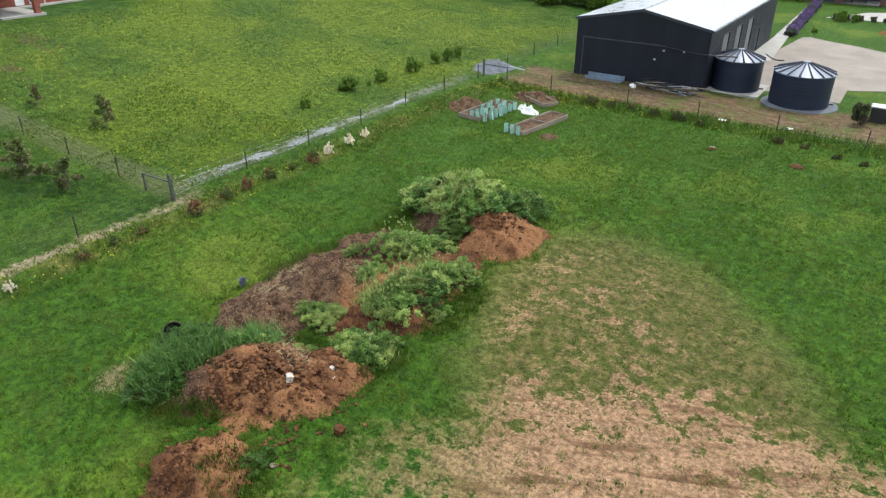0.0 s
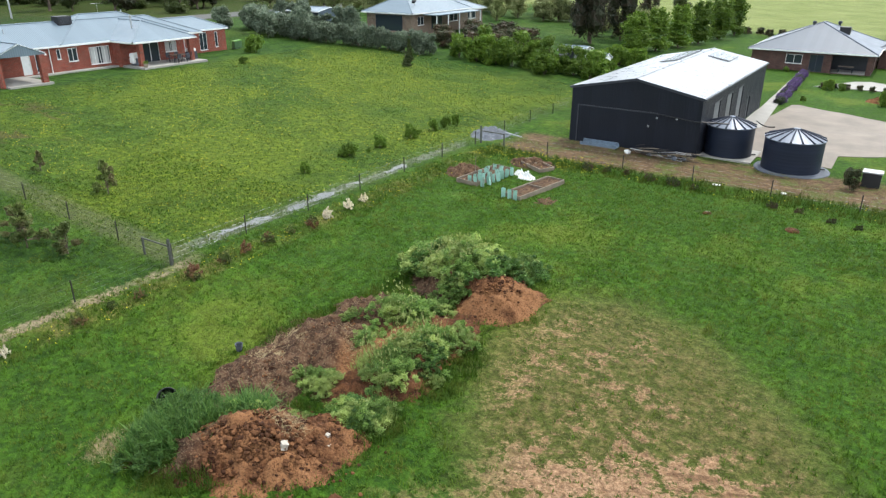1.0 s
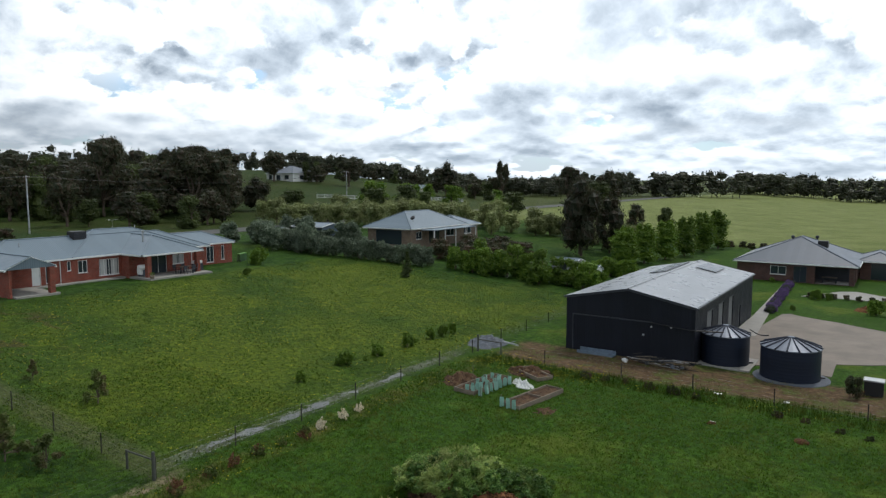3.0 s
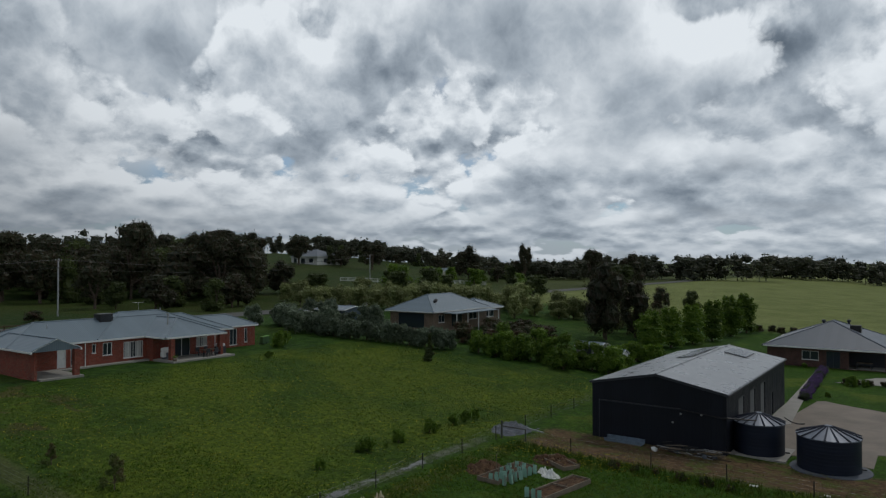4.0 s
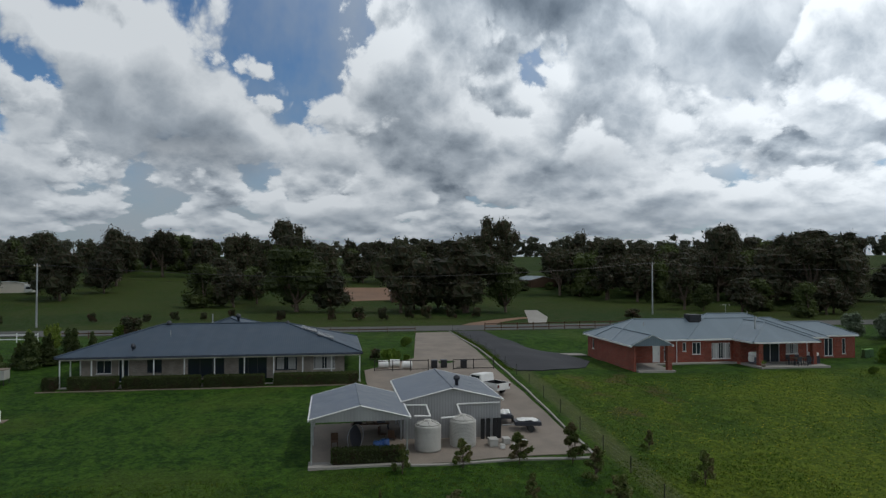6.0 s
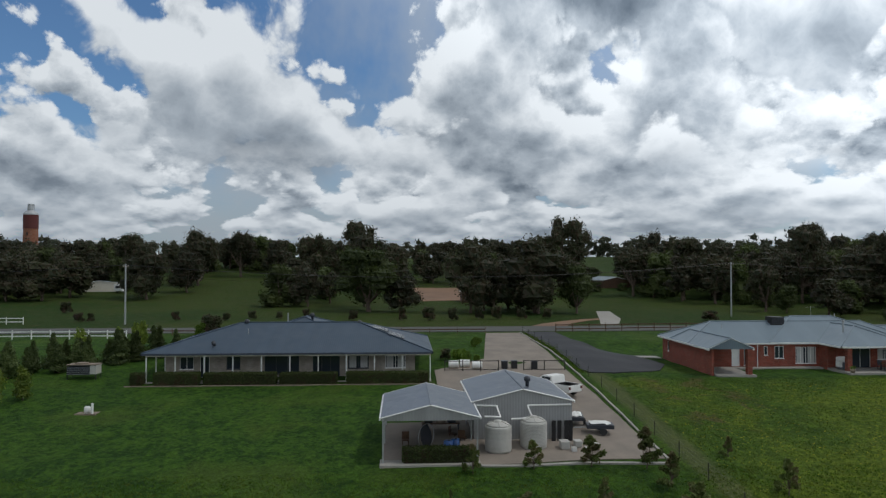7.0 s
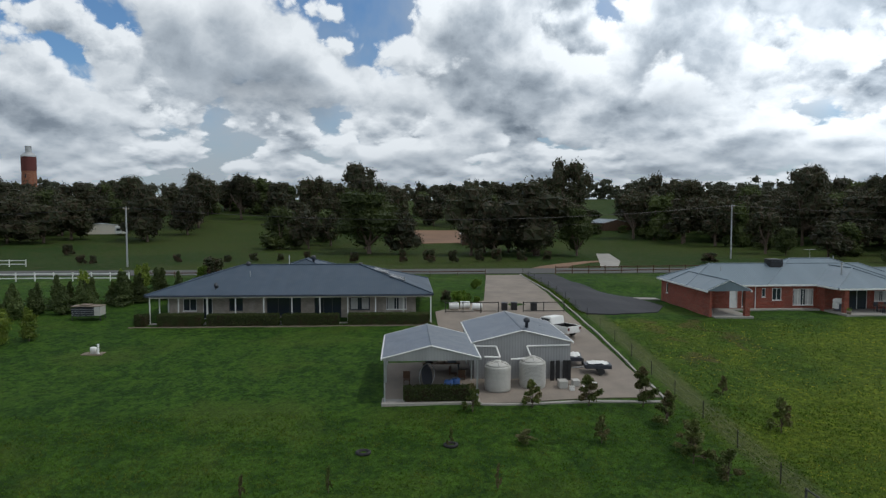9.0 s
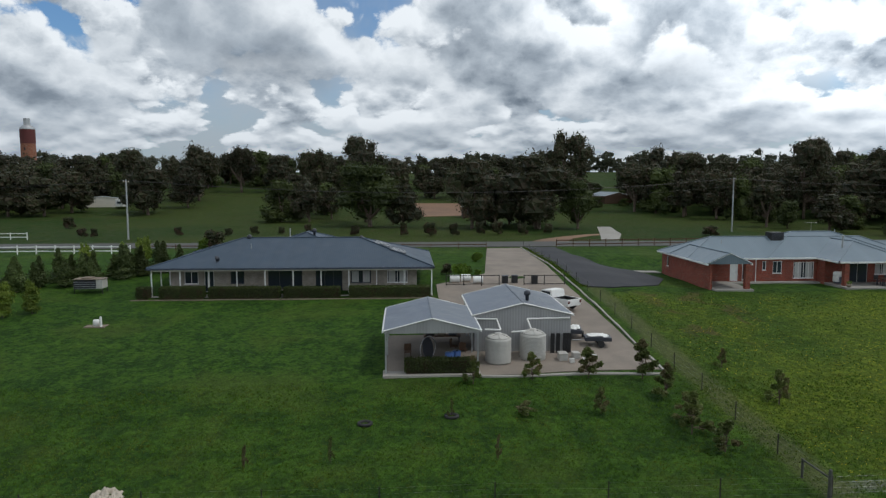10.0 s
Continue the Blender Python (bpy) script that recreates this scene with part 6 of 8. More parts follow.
# hedge and garden of the middle house
rng = random.Random(8)
for k in range(20):
    t = k / 19
    OLV.put(-72.5 + 18.5 * t + rng.uniform(-0.4, 0.4), 71.5 + 6.0 * t + rng.uniform(-0.5, 0.5), rng.uniform(2.9, 3.8), rng.uniform(2.6, 3.4), group="loose grey-green hedge")
for k in range(22):
    OLV.put(-88.0 + rng.uniform(0, 19), 74.0 + rng.uniform(-4, 9), rng.uniform(3.4, 5.2), rng.uniform(3.4, 5.0), group="grey-green thicket behind the brick house")
BT2 = Plant("green_tree", "small bright green tree along the paddock edge", "tree", "shade", BRIGHT, 72, 110, 0.06)
for k in range(9):
    BT2.put(-49.0 + 16.5 * k / 8 + rng.uniform(-0.5, 0.5), 80.5 + rng.uniform(-1.0, 2.0), rng.uniform(3.2, 4.8), rng.uniform(3.0, 4.2))
for k in range(8):
    BUSH.put(-50.5 + 17.5 * k / 7 + rng.uniform(-0.6, 0.6), 79.5 + rng.uniform(-1.2, 1.6), rng.uniform(2.6, 4.2), rng.uniform(2.4, 3.6))
for k in range(9):
    BUSH.put(-34.0 + rng.uniform(-3, 3), 86.0 + rng.uniform(-3, 10), rng.uniform(2.4, 3.6), rng.uniform(2.4, 3.4))
for k in range(16):
    DRK.put(-61.5 + 12.0 * rng.random() * 1.1, 84.5 + 14 * rng.random(), rng.uniform(2.2, 3.2), rng.uniform(3.0, 4.2))
for k in range(14):
    FEA.put(-104 + 34 * k / 13 + rng.uniform(-1, 1), 112 + 14 * k / 13 + rng.uniform(-3, 3), rng.uniform(4.5, 6.5), rng.uniform(4.0, 5.5))
for k in range(13):
    FEA.put(-66 + 26 * k / 12 + rng.uniform(-1, 1), 124 + rng.uniform(-7, 7), rng.uniform(4.0, 6.0), rng.uniform(3.5, 5.0))
for x, y, h, w in ((-112, 138, 8, 9), (-104, 141, 9, 10), (-132, 128, 7, 9), (-88, 165, 7, 9), (-80, 205, 10, 11), (-120, 170, 6, 7), (-140, 168, 6, 7)):
    G4.put(x, y, h, w)
BT = Plant("green_tree", "round bright green tree on the hillside", "tree", "shade", BRIGHT, 71, 120, 0.06)
for x, y, h, w in ((-136, 167, 8.5, 11), (-129, 176, 8.0, 11), (-110, 150, 6.0, 7), (-139, 215, 7, 8), (-150, 236, 6, 7), (-158, 228, 6, 7), (-95, 172, 5.5, 6), (-128, 230, 6, 6)):
    BT.put(x, y, h, w)
for a, r in ((37, 150), (39, 138), (41, 146), (43, 158), (44, 145), (46, 150), (47, 162), (34, 152), (32, 143), (30, 150), (28, 142), (26, 150), (35, 165), (45, 172), (48, 176), (40, 168), (38, 176), (33, 172), (29, 166), (42, 178)):
    FEA.put(-r * math.sin(radians(a)), r * math.cos(radians(a)), 4.2 + (a * 7 % 5) * 0.5, 4.6 + (a * 3 % 4) * 0.5)
CON.put(-51.3, 69.2, 3.3, 2.0)
BUSH.put(-68.7, 60.8, 2.9, 2.6)
BUSH.put(-63.6, 54.5, 1.0, 1.1)
DRK.put(-2.2, 51.0, 1.7, 1.2)
for x, y, h, w in ((-123.6, 55.4, 2.1, 3.4), (-148.6, -69.3, 2.7, 2.8)):
    DRK.put(x, y, h, w)
for x, y, h, w in ((-127.3, -57.3, 1.8, 2.0), (-127, -55, 1.8, 1.5), (-129, -41, 1.9, 1.7), (-128.4, -31.8, 1.6, 1.7), (-132, -28, 1.8, 1.9), (-132, -23, 1.6, 1.5), (-136, -18.6, 1.9, 1.6),
                   (-126.6, 0, 2.9, 1.8), (-126.4, 4.6, 2.9, 2.7), (-126.1, 9, 2.7, 2.1), (-128.5, 14, 2.9, 1.9), (-128.3, 17.2, 2.9, 2.3), (-127.5, -9, 2.2, 2.0), (-129, 22, 2.4, 2.2), (-130, 27, 2.2, 2.0)):
    DRK.put(x, y, h, w, group="shrubs along the road")
for x, y, h, w in ((-39.1, 22.1, 1.7, 1.2), (-43.7, 8.2, 1.5, 1.2), (-43.8, 11.9, 1.6, 1.5), (-43.6, 15.4, 2.1, 1.6), (-40.4, 15.8, 1.7, 1.4), (-35.2, 15.2, 1.9, 1.5), (-43.0, 4.3, 1.5, 1.0), (-45.3, 21.5, 1.1, 0.8)):
    YNG.put(x, y, h * 1.25, w * 1.75)
for x, y, h, w in ((-36.8, 15.7, 1.5, 1.5), (-33.0, 16.0, 1.5, 1.3), (-38.0, 11.1, 1.4, 0.8), (-38.1, 6.8, 0.75, 1.1), (-32.6, 4.5, 1.2, 0.3), (-32.7, -3.6, 1.2, 0.3), (-32.3, -7.6, 1.0, 0.3)):
    YNG2.put(x, y, h * 1.15, w * 1.7)
for x, y, h, w in ((-33.4, 37.6, 1.3, 1.4), (-33.2, 40.9, 1.3, 1.1), (-33.0, 44.5, 1.5, 1.15), (-33.0, 47.8, 1.25, 0.9), (-32.9, 49.5, 1.3, 1.0), (-32.9, 51.0, 1.15, 0.8), (-33.2, 32.7, 1.0, 0.8), (-33.7, 37.0, 0.65, 0.65), (-33.2, 46.0, 0.5, 0.5), (-33.1, 39.3, 0.4, 0.4)):
    BUSH.put(x, y, h, w, group="row of shrubs along the paddock fence")
for x, y, h, w in ((-59.6, -33.6, 3.1, 2.2), (-60.9, -31.9, 2.9, 1.9), (-80.8, -31.8, 3.2, 1.8), (-84.4, -31.4, 3.3, 1.5), (-87.8, -31.8, 3.2, 1.5), (-76.5, -34.2, 3.6, 1.9)):
    LIME.put(x, y, h, w)
for x, y, h, w in ((-175.0, -96.0, 11.5, 14.0), (-177.0, -88.5, 11.0, 13.0), (-187.0, -86.5, 12.0, 12.0), (-191.0, -69.5, 12.5, 11.0), (-179.0, -102.0, 12.0, 14.0), (-196.0, -93.0, 13.0, 13.0)):
    L2.put(x, y, h, w)
for x, y, h, w in ((-206.0, 58.0, 3.2, 6.0), (-208.0, 66.5, 2.4, 5.0), (-205.0, 72.0, 3.6, 6.0), (-240.0, 66.0, 5.0, 9.0), (-242.0, 80.0, 6.0, 10.0)):
    L3.put(x, y, h, w)
for k in range(26):
    (FIR, FIR, CON)[k % 3].put(-68.0 - 10.5 * k / 23 + rng.uniform(-1.4, 1.4), -41.0 + 13.5 * k / 23 + rng.uniform(-2.2, 2.2), rng.uniform(2.3, 3.8), rng.uniform(2.2, 3.2))


# ---- power poles and wires ----
def power_pole(x, y, h, turn, label):
    p = thing("power_pole", x, y, gz(x, y), label, "power pole", "power poles")
    p.rotation_euler = (0, 0, radians(turn))
    part("pole", rod(bmesh.new(), (0, 0, -0.5), (0, 0, h), 0.17, 0.12, 10), GALV, p)
    part("crossarm", boxes((-1.2, 1.2, -0.06, 0.06, h - 0.45, h - 0.31)), TIMBER, p)
    for s in (-1.1, 0.4, 1.1):
        part("insulator", rod(bmesh.new(), (s, 0, h - 0.31), (s, 0, h - 0.12), 0.05, 0.03, 8), WHITE, p)
    part("service_arm", boxes((-0.5, 0.5, -0.05, 0.05, h - 1.7, h - 1.6)), TIMBER, p)


POLES = ((-133.0, 64.0, 10.6), (-121.0, -46.8, 10.2), (-118.0, -150.0, 10.2), (-150.0, 170.0, 10.2))
for x, y, h in POLES:
    power_pole(x, y, h, 0, "pale power pole with a timber crossarm beside the road")
order = sorted(POLES, key=lambda q: q[1])
for a, b in zip(order, order[1:]):
    for s, dz in ((-1.1, -0.12), (0.4, -0.12), (1.1, -0.12), (0.3, -1.6)):
        A, B = Vector((a[0] + s, a[1], gz(a[0], a[1]) + a[2] + dz)), Vector((b[0] + s, b[1], gz(b[0], b[1]) + b[2] + dz))
        L = (B - A).length
        line = [A.lerp(B, k / 16) - Vector((0, 0, 0.022 * L * 4 * (k / 16) * (1 - k / 16))) for k in range(17)]
        tagged(part("power_line", cable(line, 0.016), BLACK), "sagging black power line between poles", "cable", "power lines")


# ---- heap of earth and weeds ----
HEAPS = ((-12.95, 7.75, 1.25, 1.1, 0.8), (-14.4, 11.5, 2.0, 1.45, 1.1), (-13.0, 12.9, 1.2, 1.1, 0.75), (-15.4, 10.3, 1.2, 1.2, 0.75), (-13.9, 9.6, 1.0, 0.7, 0.18), (-17.0, 10.7, 1.5, 1.8, 0.6), (-17.4, 14.2, 1.7, 1.9, 0.6), (-17.0, 17.0, 2.0, 1.7, 0.85),
         (-16.8, 20.0, 1.8, 1.7, 0.8), (-14.0, 16.8, 1.8, 2.2, 0.6), (-14.0, 20.0, 1.7, 2.0, 0.6), (-13.2, 24.0, 1.5, 1.6, 1.2), (-15.6, 25.0, 2.0, 2.0, 1.15))


def heap_z(x, y):
    h = 0.0
    for cx, cy, rx, ry, t in HEAPS:
        d = ((x - cx) / rx) ** 2 + ((y - cy) / ry) ** 2
        h = max(h, t * math.exp(-1.1 * d ** 1.3)) + 0.25 * min(h, t * math.exp(-1.1 * d ** 1.3))
    return h


def build_heap():
    nx, ny, c = 130, 216, 0.115
    v, f = [], []
    for j in range(ny):
        for i in range(nx):
            x, y = -21.5 + i * c, 4.6 + j * c
            wx = x + 0.45 * noise.noise((x * 0.8, y * 0.8, 3.0)) + 0.2 * noise.noise((x * 2.1, y * 2.1, 7.0))
            wy = y + 0.45 * noise.noise((x * 0.8, y * 0.8, 11.0)) + 0.2 * noise.noise((x * 2.1, y * 2.1, 17.0))
            h = heap_z(wx, wy)
            q = min(1.0, h * 2.2)
            n = noise.fractal((x * 0.9, y * 0.9, 0.0), 0.9, 2.0, 4) * 0.16 + noise.fractal((x * 3.4, y * 3.4, 5.0), 0.8, 2.0, 4) * 0.21
            v.append((x, y, gz(x, y) + h - 0.14 + n * q))
    for j in range(ny - 1):
        for i in range(nx - 1):
            f.append((j * nx + i, j * nx + i + 1, (j + 1) * nx + i + 1, (j + 1) * nx + i))
    o = part("earth_mound", (v, f), SOIL, flat=False)
    tagged(o, "long heap of dug clay and brown soil overgrown with weeds", "earth mound")


build_heap()


def on_heap(x, y):
    return gz(x, y) + max(0.0, heap_z(x, y) - 0.14)


W1 = Plant("weed_bush", "lush pale-flowering weeds growing on the earth heap", "weeds", "weed", WEED, 31, 120, 0.058)
W2 = Plant("weed_bush", "dark green leafy weeds growing on the earth heap", "weeds", "weed", WEED_DARK, 32, 120, 0.058)
W3 = Plant("weed_bush", "bright green leafy weeds growing on the earth heap", "weeds", "weed", WEED, 33, 120, 0.060)
rng = random.Random(12)
for cx, cy, rx, ry, n, h0, h1, kinds in ((-16.1, 25.4, 2.1, 1.7, 26, 1.0, 1.75, (W1, W1, W3, W2)), (-14.2, 27.0, 1.6, 0.9, 8, 0.9, 1.4, (W2, W2, W3)), (-15.2, 22.9, 0.8, 0.9, 5, 0.7, 1.1, (W2, W3)),
                                         (-15.6, 20.2, 0.9, 0.8, 7, 0.8, 1.1, (W1, W1, W3)), (-13.5, 18.8, 0.9, 0.9, 8, 0.7, 1.1, (W2, W1, W3)), (-13.6, 16.7, 0.9, 0.9, 8, 0.6, 1.0, (W1, W1, W3)), (-15.4, 14.9, 0.6, 0.5, 6, 0.6, 0.9, (W1, W3)), (-12.8, 19.8, 0.8, 0.8, 6, 0.6, 0.9, (W3, W1)),
                                         (-15.8, 18.0, 0.7, 0.7, 5, 0.5, 0.8, (W1, W3)), (-17.4, 18.9, 0.5, 0.5, 3, 0.3, 0.5, (W3, W1)), (-17.0, 10.3, 1.0, 1.5, 19, 0.5, 0.9, (W2,)), (-15.8, 12.2, 0.7, 0.6, 5, 0.4, 0.7, (W2, W3)), (-12.8, 14.4, 0.7, 0.8, 9, 0.7, 1.1, (W2, W2, W3)),
                                         (-14.6, 21.6, 0.8, 0.6, 4, 0.5, 0.8, (W2, W3)), (-12.3, 17.4, 0.5, 1.4, 5, 0.35, 0.6, (W2, W3, W1)), (-12.3, 8.8, 0.5, 0.5, 4, 0.3, 0.5, (W2, W3)), (-14.4, 13.0, 0.3, 0.3, 2, 0.4, 0.6, (W3,))):
    for k in range(n):
        a, r = rng.uniform(0, 6.28), rng.random() ** 0.5
        x, y = cx + rx * r * math.cos(a), cy + ry * r * math.sin(a)
        h = rng.uniform(h0, h1)
        rng.choice(kinds).put(x, y, h, h * rng.uniform(1.2, 1.75), z=on_heap(x, y) - 0.05, turn=rng.uniform(0, 360))



def clods():
    """Broken lumps of clay lying over the bare parts of the heap."""
    r = random.Random(9)
    bm = bmesh.new()
    bmesh.ops.create_icosphere(bm, subdivisions=1, radius=1.0)
    base, faces = [v.co.copy() for v in bm.verts], [[v.index for v in f.verts] for f in bm.faces]
    bm.free()
    v, f = [], []
    spots = ((-14.2, 11.5, 2.3, 1.8, 950, 0.13), (-12.9, 12.9, 1.2, 1.1, 260, 0.12), (-13.0, 7.8, 1.3, 1.2, 330, 0.09), (-13.4, 24.0, 1.3, 1.4, 420, 0.11), (-15.4, 10.6, 1.0, 1.6, 130, 0.10), (-12.0, 9.4, 0.9, 1.0, 70, 0.10), (-16.8, 14.5, 1.6, 1.6, 220, 0.07), (-16.6, 17.5, 1.6, 2.0, 200, 0.07))
    for cx, cy, rx, ry, n, s in spots:
        for k in range(n):
            x, y = r.gauss(cx, rx * 0.5), r.gauss(cy, ry * 0.5)
            q = s * r.uniform(0.25, 1.0) ** 1.6
            z = on_heap(x, y) + q * 0.15
            o, j = len(v), r.uniform(0, 100)
            m = Euler((r.uniform(0, 6), r.uniform(0, 6), r.uniform(0, 6))).to_matrix()
            for p in base:
                w = m @ (p * q * (0.75 + 0.5 * noise.noise(p * 1.7 + Vector((j, j, 0)))))
                v.append((x + w.x * 1.15, y + w.y, z + w.z * 0.75))
            f += [tuple(i + o for i in t) for t in faces]
    tagged(part("clods", (v, f), CLOD), "broken lumps of orange clay over the heap", "clods", kind="stuff")


clods()


def stone(x, y, s, mat, label, category="stone"):
    bm = bmesh.new()
    bmesh.ops.create_cube(bm, size=1.0)
    bmesh.ops.subdivide_edges(bm, edges=bm.edges[:], cuts=2, use_grid_fill=True)
    for v in bm.verts:
        v.co = v.co * s + noise.noise_vector(v.co * 2.3 + Vector((x, y, 0))) * s * 0.22
    o = part("stone", bm, mat)
    o.location = (x, y, on_heap(x, y) + s * 0.22)
    o.rotation_euler = (0.3 * math.sin(x), 0.25 * math.cos(y), x)
    tagged(o, label, category, "loose stones")


stone(-13.2, 11.3, 0.2, STONE, "pale broken block on the clay heap")
stone(-12.6, 12.5, 0.12, STONE, "small pale stone on the clay heap")
stone(-12.4, 12.3, 0.1, STONE, "small pale stone on the clay heap")
stone(-14.3, 13.0, 0.1, STONE, "small pale stone on the clay heap")
stone(-11.5, 8.9, 0.12, TIMBER, "grey stone at the foot of the heap")
stone(-12.0, 8.9, 0.14, TIMBER, "grey stone at the foot of the heap")
stone(-10.9, 10.9, 0.26, CLOD, "lump of clay lying in the grass")
bin_ = thing("barrel", -18.9, 11.4, gz(-18.9, 11.4), "black plastic tub tipped on its side", "tub")
bm = lathe(bmesh.new(), [(0.24, 0.0), (0.27, 0.1), (0.32, 0.62), (0.35, 0.64), (0.35, 0.68), (0.30, 0.66), (0.26, 0.12), (0.22, 0.08)], 22)
bmesh.ops.transform(bm, matrix=Matrix.Translation((0.1, -0.2, 0.3)) @ Matrix.Rotation(radians(62), 4, "Y") @ Matrix.Rotation(radians(20), 4, "X"), verts=bm.verts[:])
part("tub", bm, BLACK, bin_, flat=False)
part("handle", rod(bmesh.new(), (0.35, -0.5, 0.55), (0.55, -0.3, 0.62), 0.015, n=6), GALV, bin_)
bk = part("bucket", lathe(bmesh.new(), [(0.11, 0), (0.15, 0.3), (0.16, 0.31), (0.13, 0.29), (0.1, 0.04)], 14), BLUESTONE)
bk.location = (-19.5, 15.0, gz(-19.5, 15.0) - 0.01)
tagged(bk, "dark bucket beside the heap", "bucket")

rng = np.random.default_rng(41)


def scatter(x0, x1, y0, y1, n, keep=None):
    p = np.c_[rng.uniform(x0, x1, n), rng.uniform(y0, y1, n)]
    if keep is not None:
        p = p[keep(p[:, 0], p[:, 1])]
    return np.c_[p, ground_z(p[:, 0], p[:, 1]) - 0.01]


def bare(x, y):
    u, v = 0.829 * x + 0.559 * y, -0.559 * x + 0.829 * y
    return (((u - 6.2) / 5.6) ** 2 + ((v - 18.5) / 9.6) ** 2 < 1) | (v < 16.5 - 0.055 * (u - 4.5) ** 2)


def lawn(x, y):
    heap = np.array([heap_z(a, b) for a, b in zip(x, y)]) > 0.14
    yard = (x < -43.9) & (y < 17.9) & (y > -1.5)
    thin = bare(x, y) & (rng.random(len(x)) < 0.84)
    return ~(heap | yard | thin)


tufts("grass", scatter(-28, 14, -4, 46.5, 62000, lawn), 0.10, 0.10, rng, BLADE, "short green paddock grass with uneven tufts", "grass", 4, 0.035)
def clump(cx, cy, rx, ry, n, zfun):
    a, r = rng.uniform(0, 6.28, n), rng.uniform(0, 1, n) ** 0.5
    x, y = cx + rx * r * np.cos(a), cy + ry * r * np.sin(a)
    return np.c_[x, y, [zfun(i, j) - 0.03 for i, j in zip(x, y)]]


ring = scatter(-21, -8, 5, 30, 9000, lambda x, y: np.array([0.05 < heap_z(a, b) < 0.26 for a, b in zip(x, y)]))
tufts("edge_grass", ring, 0.20, 0.20, rng, BLADE, "ragged grass along the foot of the heap", "grass", 5, 0.03)
tufts("tall_grass", np.concatenate([clump(-16.9, 10.2, 0.95, 1.4, 150, on_heap), clump(-15.9, 12.3, 0.8, 0.7, 50, on_heap)]), 0.40, 0.80, rng, WEED_DARK, "rank dark green grass on the end of the heap", "grass", 8, 0.055)
tufts("tall_grass_clumps", np.concatenate([clump(-17.0, 10.2, 0.9, 1.3, 70, on_heap), clump(-15.9, 12.3, 0.7, 0.6, 26, on_heap)]), 0.55, 0.60, rng, WEED_DARK, "arching clumps of rank grass on the heap", "grass", 26, 0.05)
tufts("weedy_grass", np.concatenate([clump(-12.1, 14.2, 0.8, 1.2, 180, on_heap), clump(-15.6, 8.8, 0.9, 0.6, 90, on_heap), clump(-11.9, 8.0, 0.9, 0.9, 90, on_heap), clump(-14.8, 13.6, 0.5, 0.3, 40, on_heap), clump(-15.0, 21.6, 0.9, 0.8, 70, on_heap),
                                     clump(-11.6, 18.2, 0.8, 2.0, 200, on_heap), clump(-15.0, 28.0, 2.2, 0.7, 160, on_heap), clump(-18.2, 22.4, 0.7, 2.2, 160, on_heap), clump(-18.7, 17.4, 0.5, 2.5, 130, on_heap), clump(-14.6, 9.3, 0.5, 0.4, 30, on_heap)]), 0.30, 0.24, rng, BLADE, "tufts of green grass round the heap", "grass", 6, 0.03)
tufts("straw", np.concatenate([clump(-18.3, 8.9, 0.55, 0.75, 260, on_heap), clump(-17.9, 15.6, 0.5, 1.1, 220, on_heap), clump(-14.0, 12.0, 0.8, 0.5, 120, on_heap), clump(-15.6, 13.0, 1.1, 1.0, 160, on_heap), clump(-15.8, 17.8, 0.9, 1.2, 160, on_heap)]), 0.05, 0.40, rng, STRAW, "scattered dry straw and cut grass", "straw", 6, 0.013)
blossom = np.concatenate([clump(-16.1, 25.2, 1.9, 1.4, 300, on_heap), clump(-13.5, 18.6, 1.0, 1.0, 90, on_heap), clump(-13.7, 16.6, 0.9, 0.9, 90, on_heap), clump(-15.5, 20.1, 0.9, 0.8, 70, on_heap)])
blossom[:, 2] += rng.uniform(0.55, 1.25, len(blossom))
tufts("weed_seed_heads", blossom, 0.13, 0.07, rng, SEEDHEAD, "pale seed heads on the tall weeds", "weeds", 3, 0.028)
stalk_at = [clump(-16.1, 25.4, 2.1, 1.6, 420, on_heap), clump(-13.5, 18.8, 1.0, 1.0, 120, on_heap), clump(-13.7, 16.7, 1.0, 1.0, 120, on_heap), clump(-14.2, 27.0, 1.6, 0.9, 160, on_heap), clump(-12.6, 14.4, 0.8, 0.9, 160, on_heap), clump(-15.6, 20.2, 0.9, 0.9, 80, on_heap)]
tufts("weed_stalks", np.concatenate(stalk_at), 0.50, 0.34, rng, WEED, "slender green stalks among the weeds", "weeds", 6, 0.032)
border = lambda x, y: np.abs(x + 26.3 + 0.5 * np.sin(y)) < 0.9
tufts("border_weeds", scatter(-28, -24.8, 2, 46, 1500, border), 0.20, 0.25, rng, BLADE, "longer weedy grass along the fence border", "grass", 5, 0.035)
verge = scatter(-27, 14, 44.6, 47.2, 1500)
tufts("verge_weeds", verge, 0.34, 0.25, rng, BLADE, "long weedy grass along the earth verge", "grass", 5, 0.04)
tufts("strip_weeds", scatter(-26, 12, 47.4, 52.6, 1500, lambda x, y: np.sin(x * 0.9 + 2 * np.sin(y)) > 0.15), 0.16, 0.22, rng, BLADE_DRY, "sparse dry weeds on the graded earth", "grass", 5, 0.03)
tufts("flowers", scatter(-64, -29.5, 20, 76, 8000, lambda x, y: rng.random(len(x)) < 0.25 + 0.75 * (np.sin(x * 0.33 + 1.2 * np.sin(y * 0.21)) * np.cos(y * 0.27) > -0.25)) + np.array([0, 0, 0.07]), 0.02, 0.04, rng, YELLOW, "small yellow flowers scattered through the paddock", "flowers", 2, 0.055)
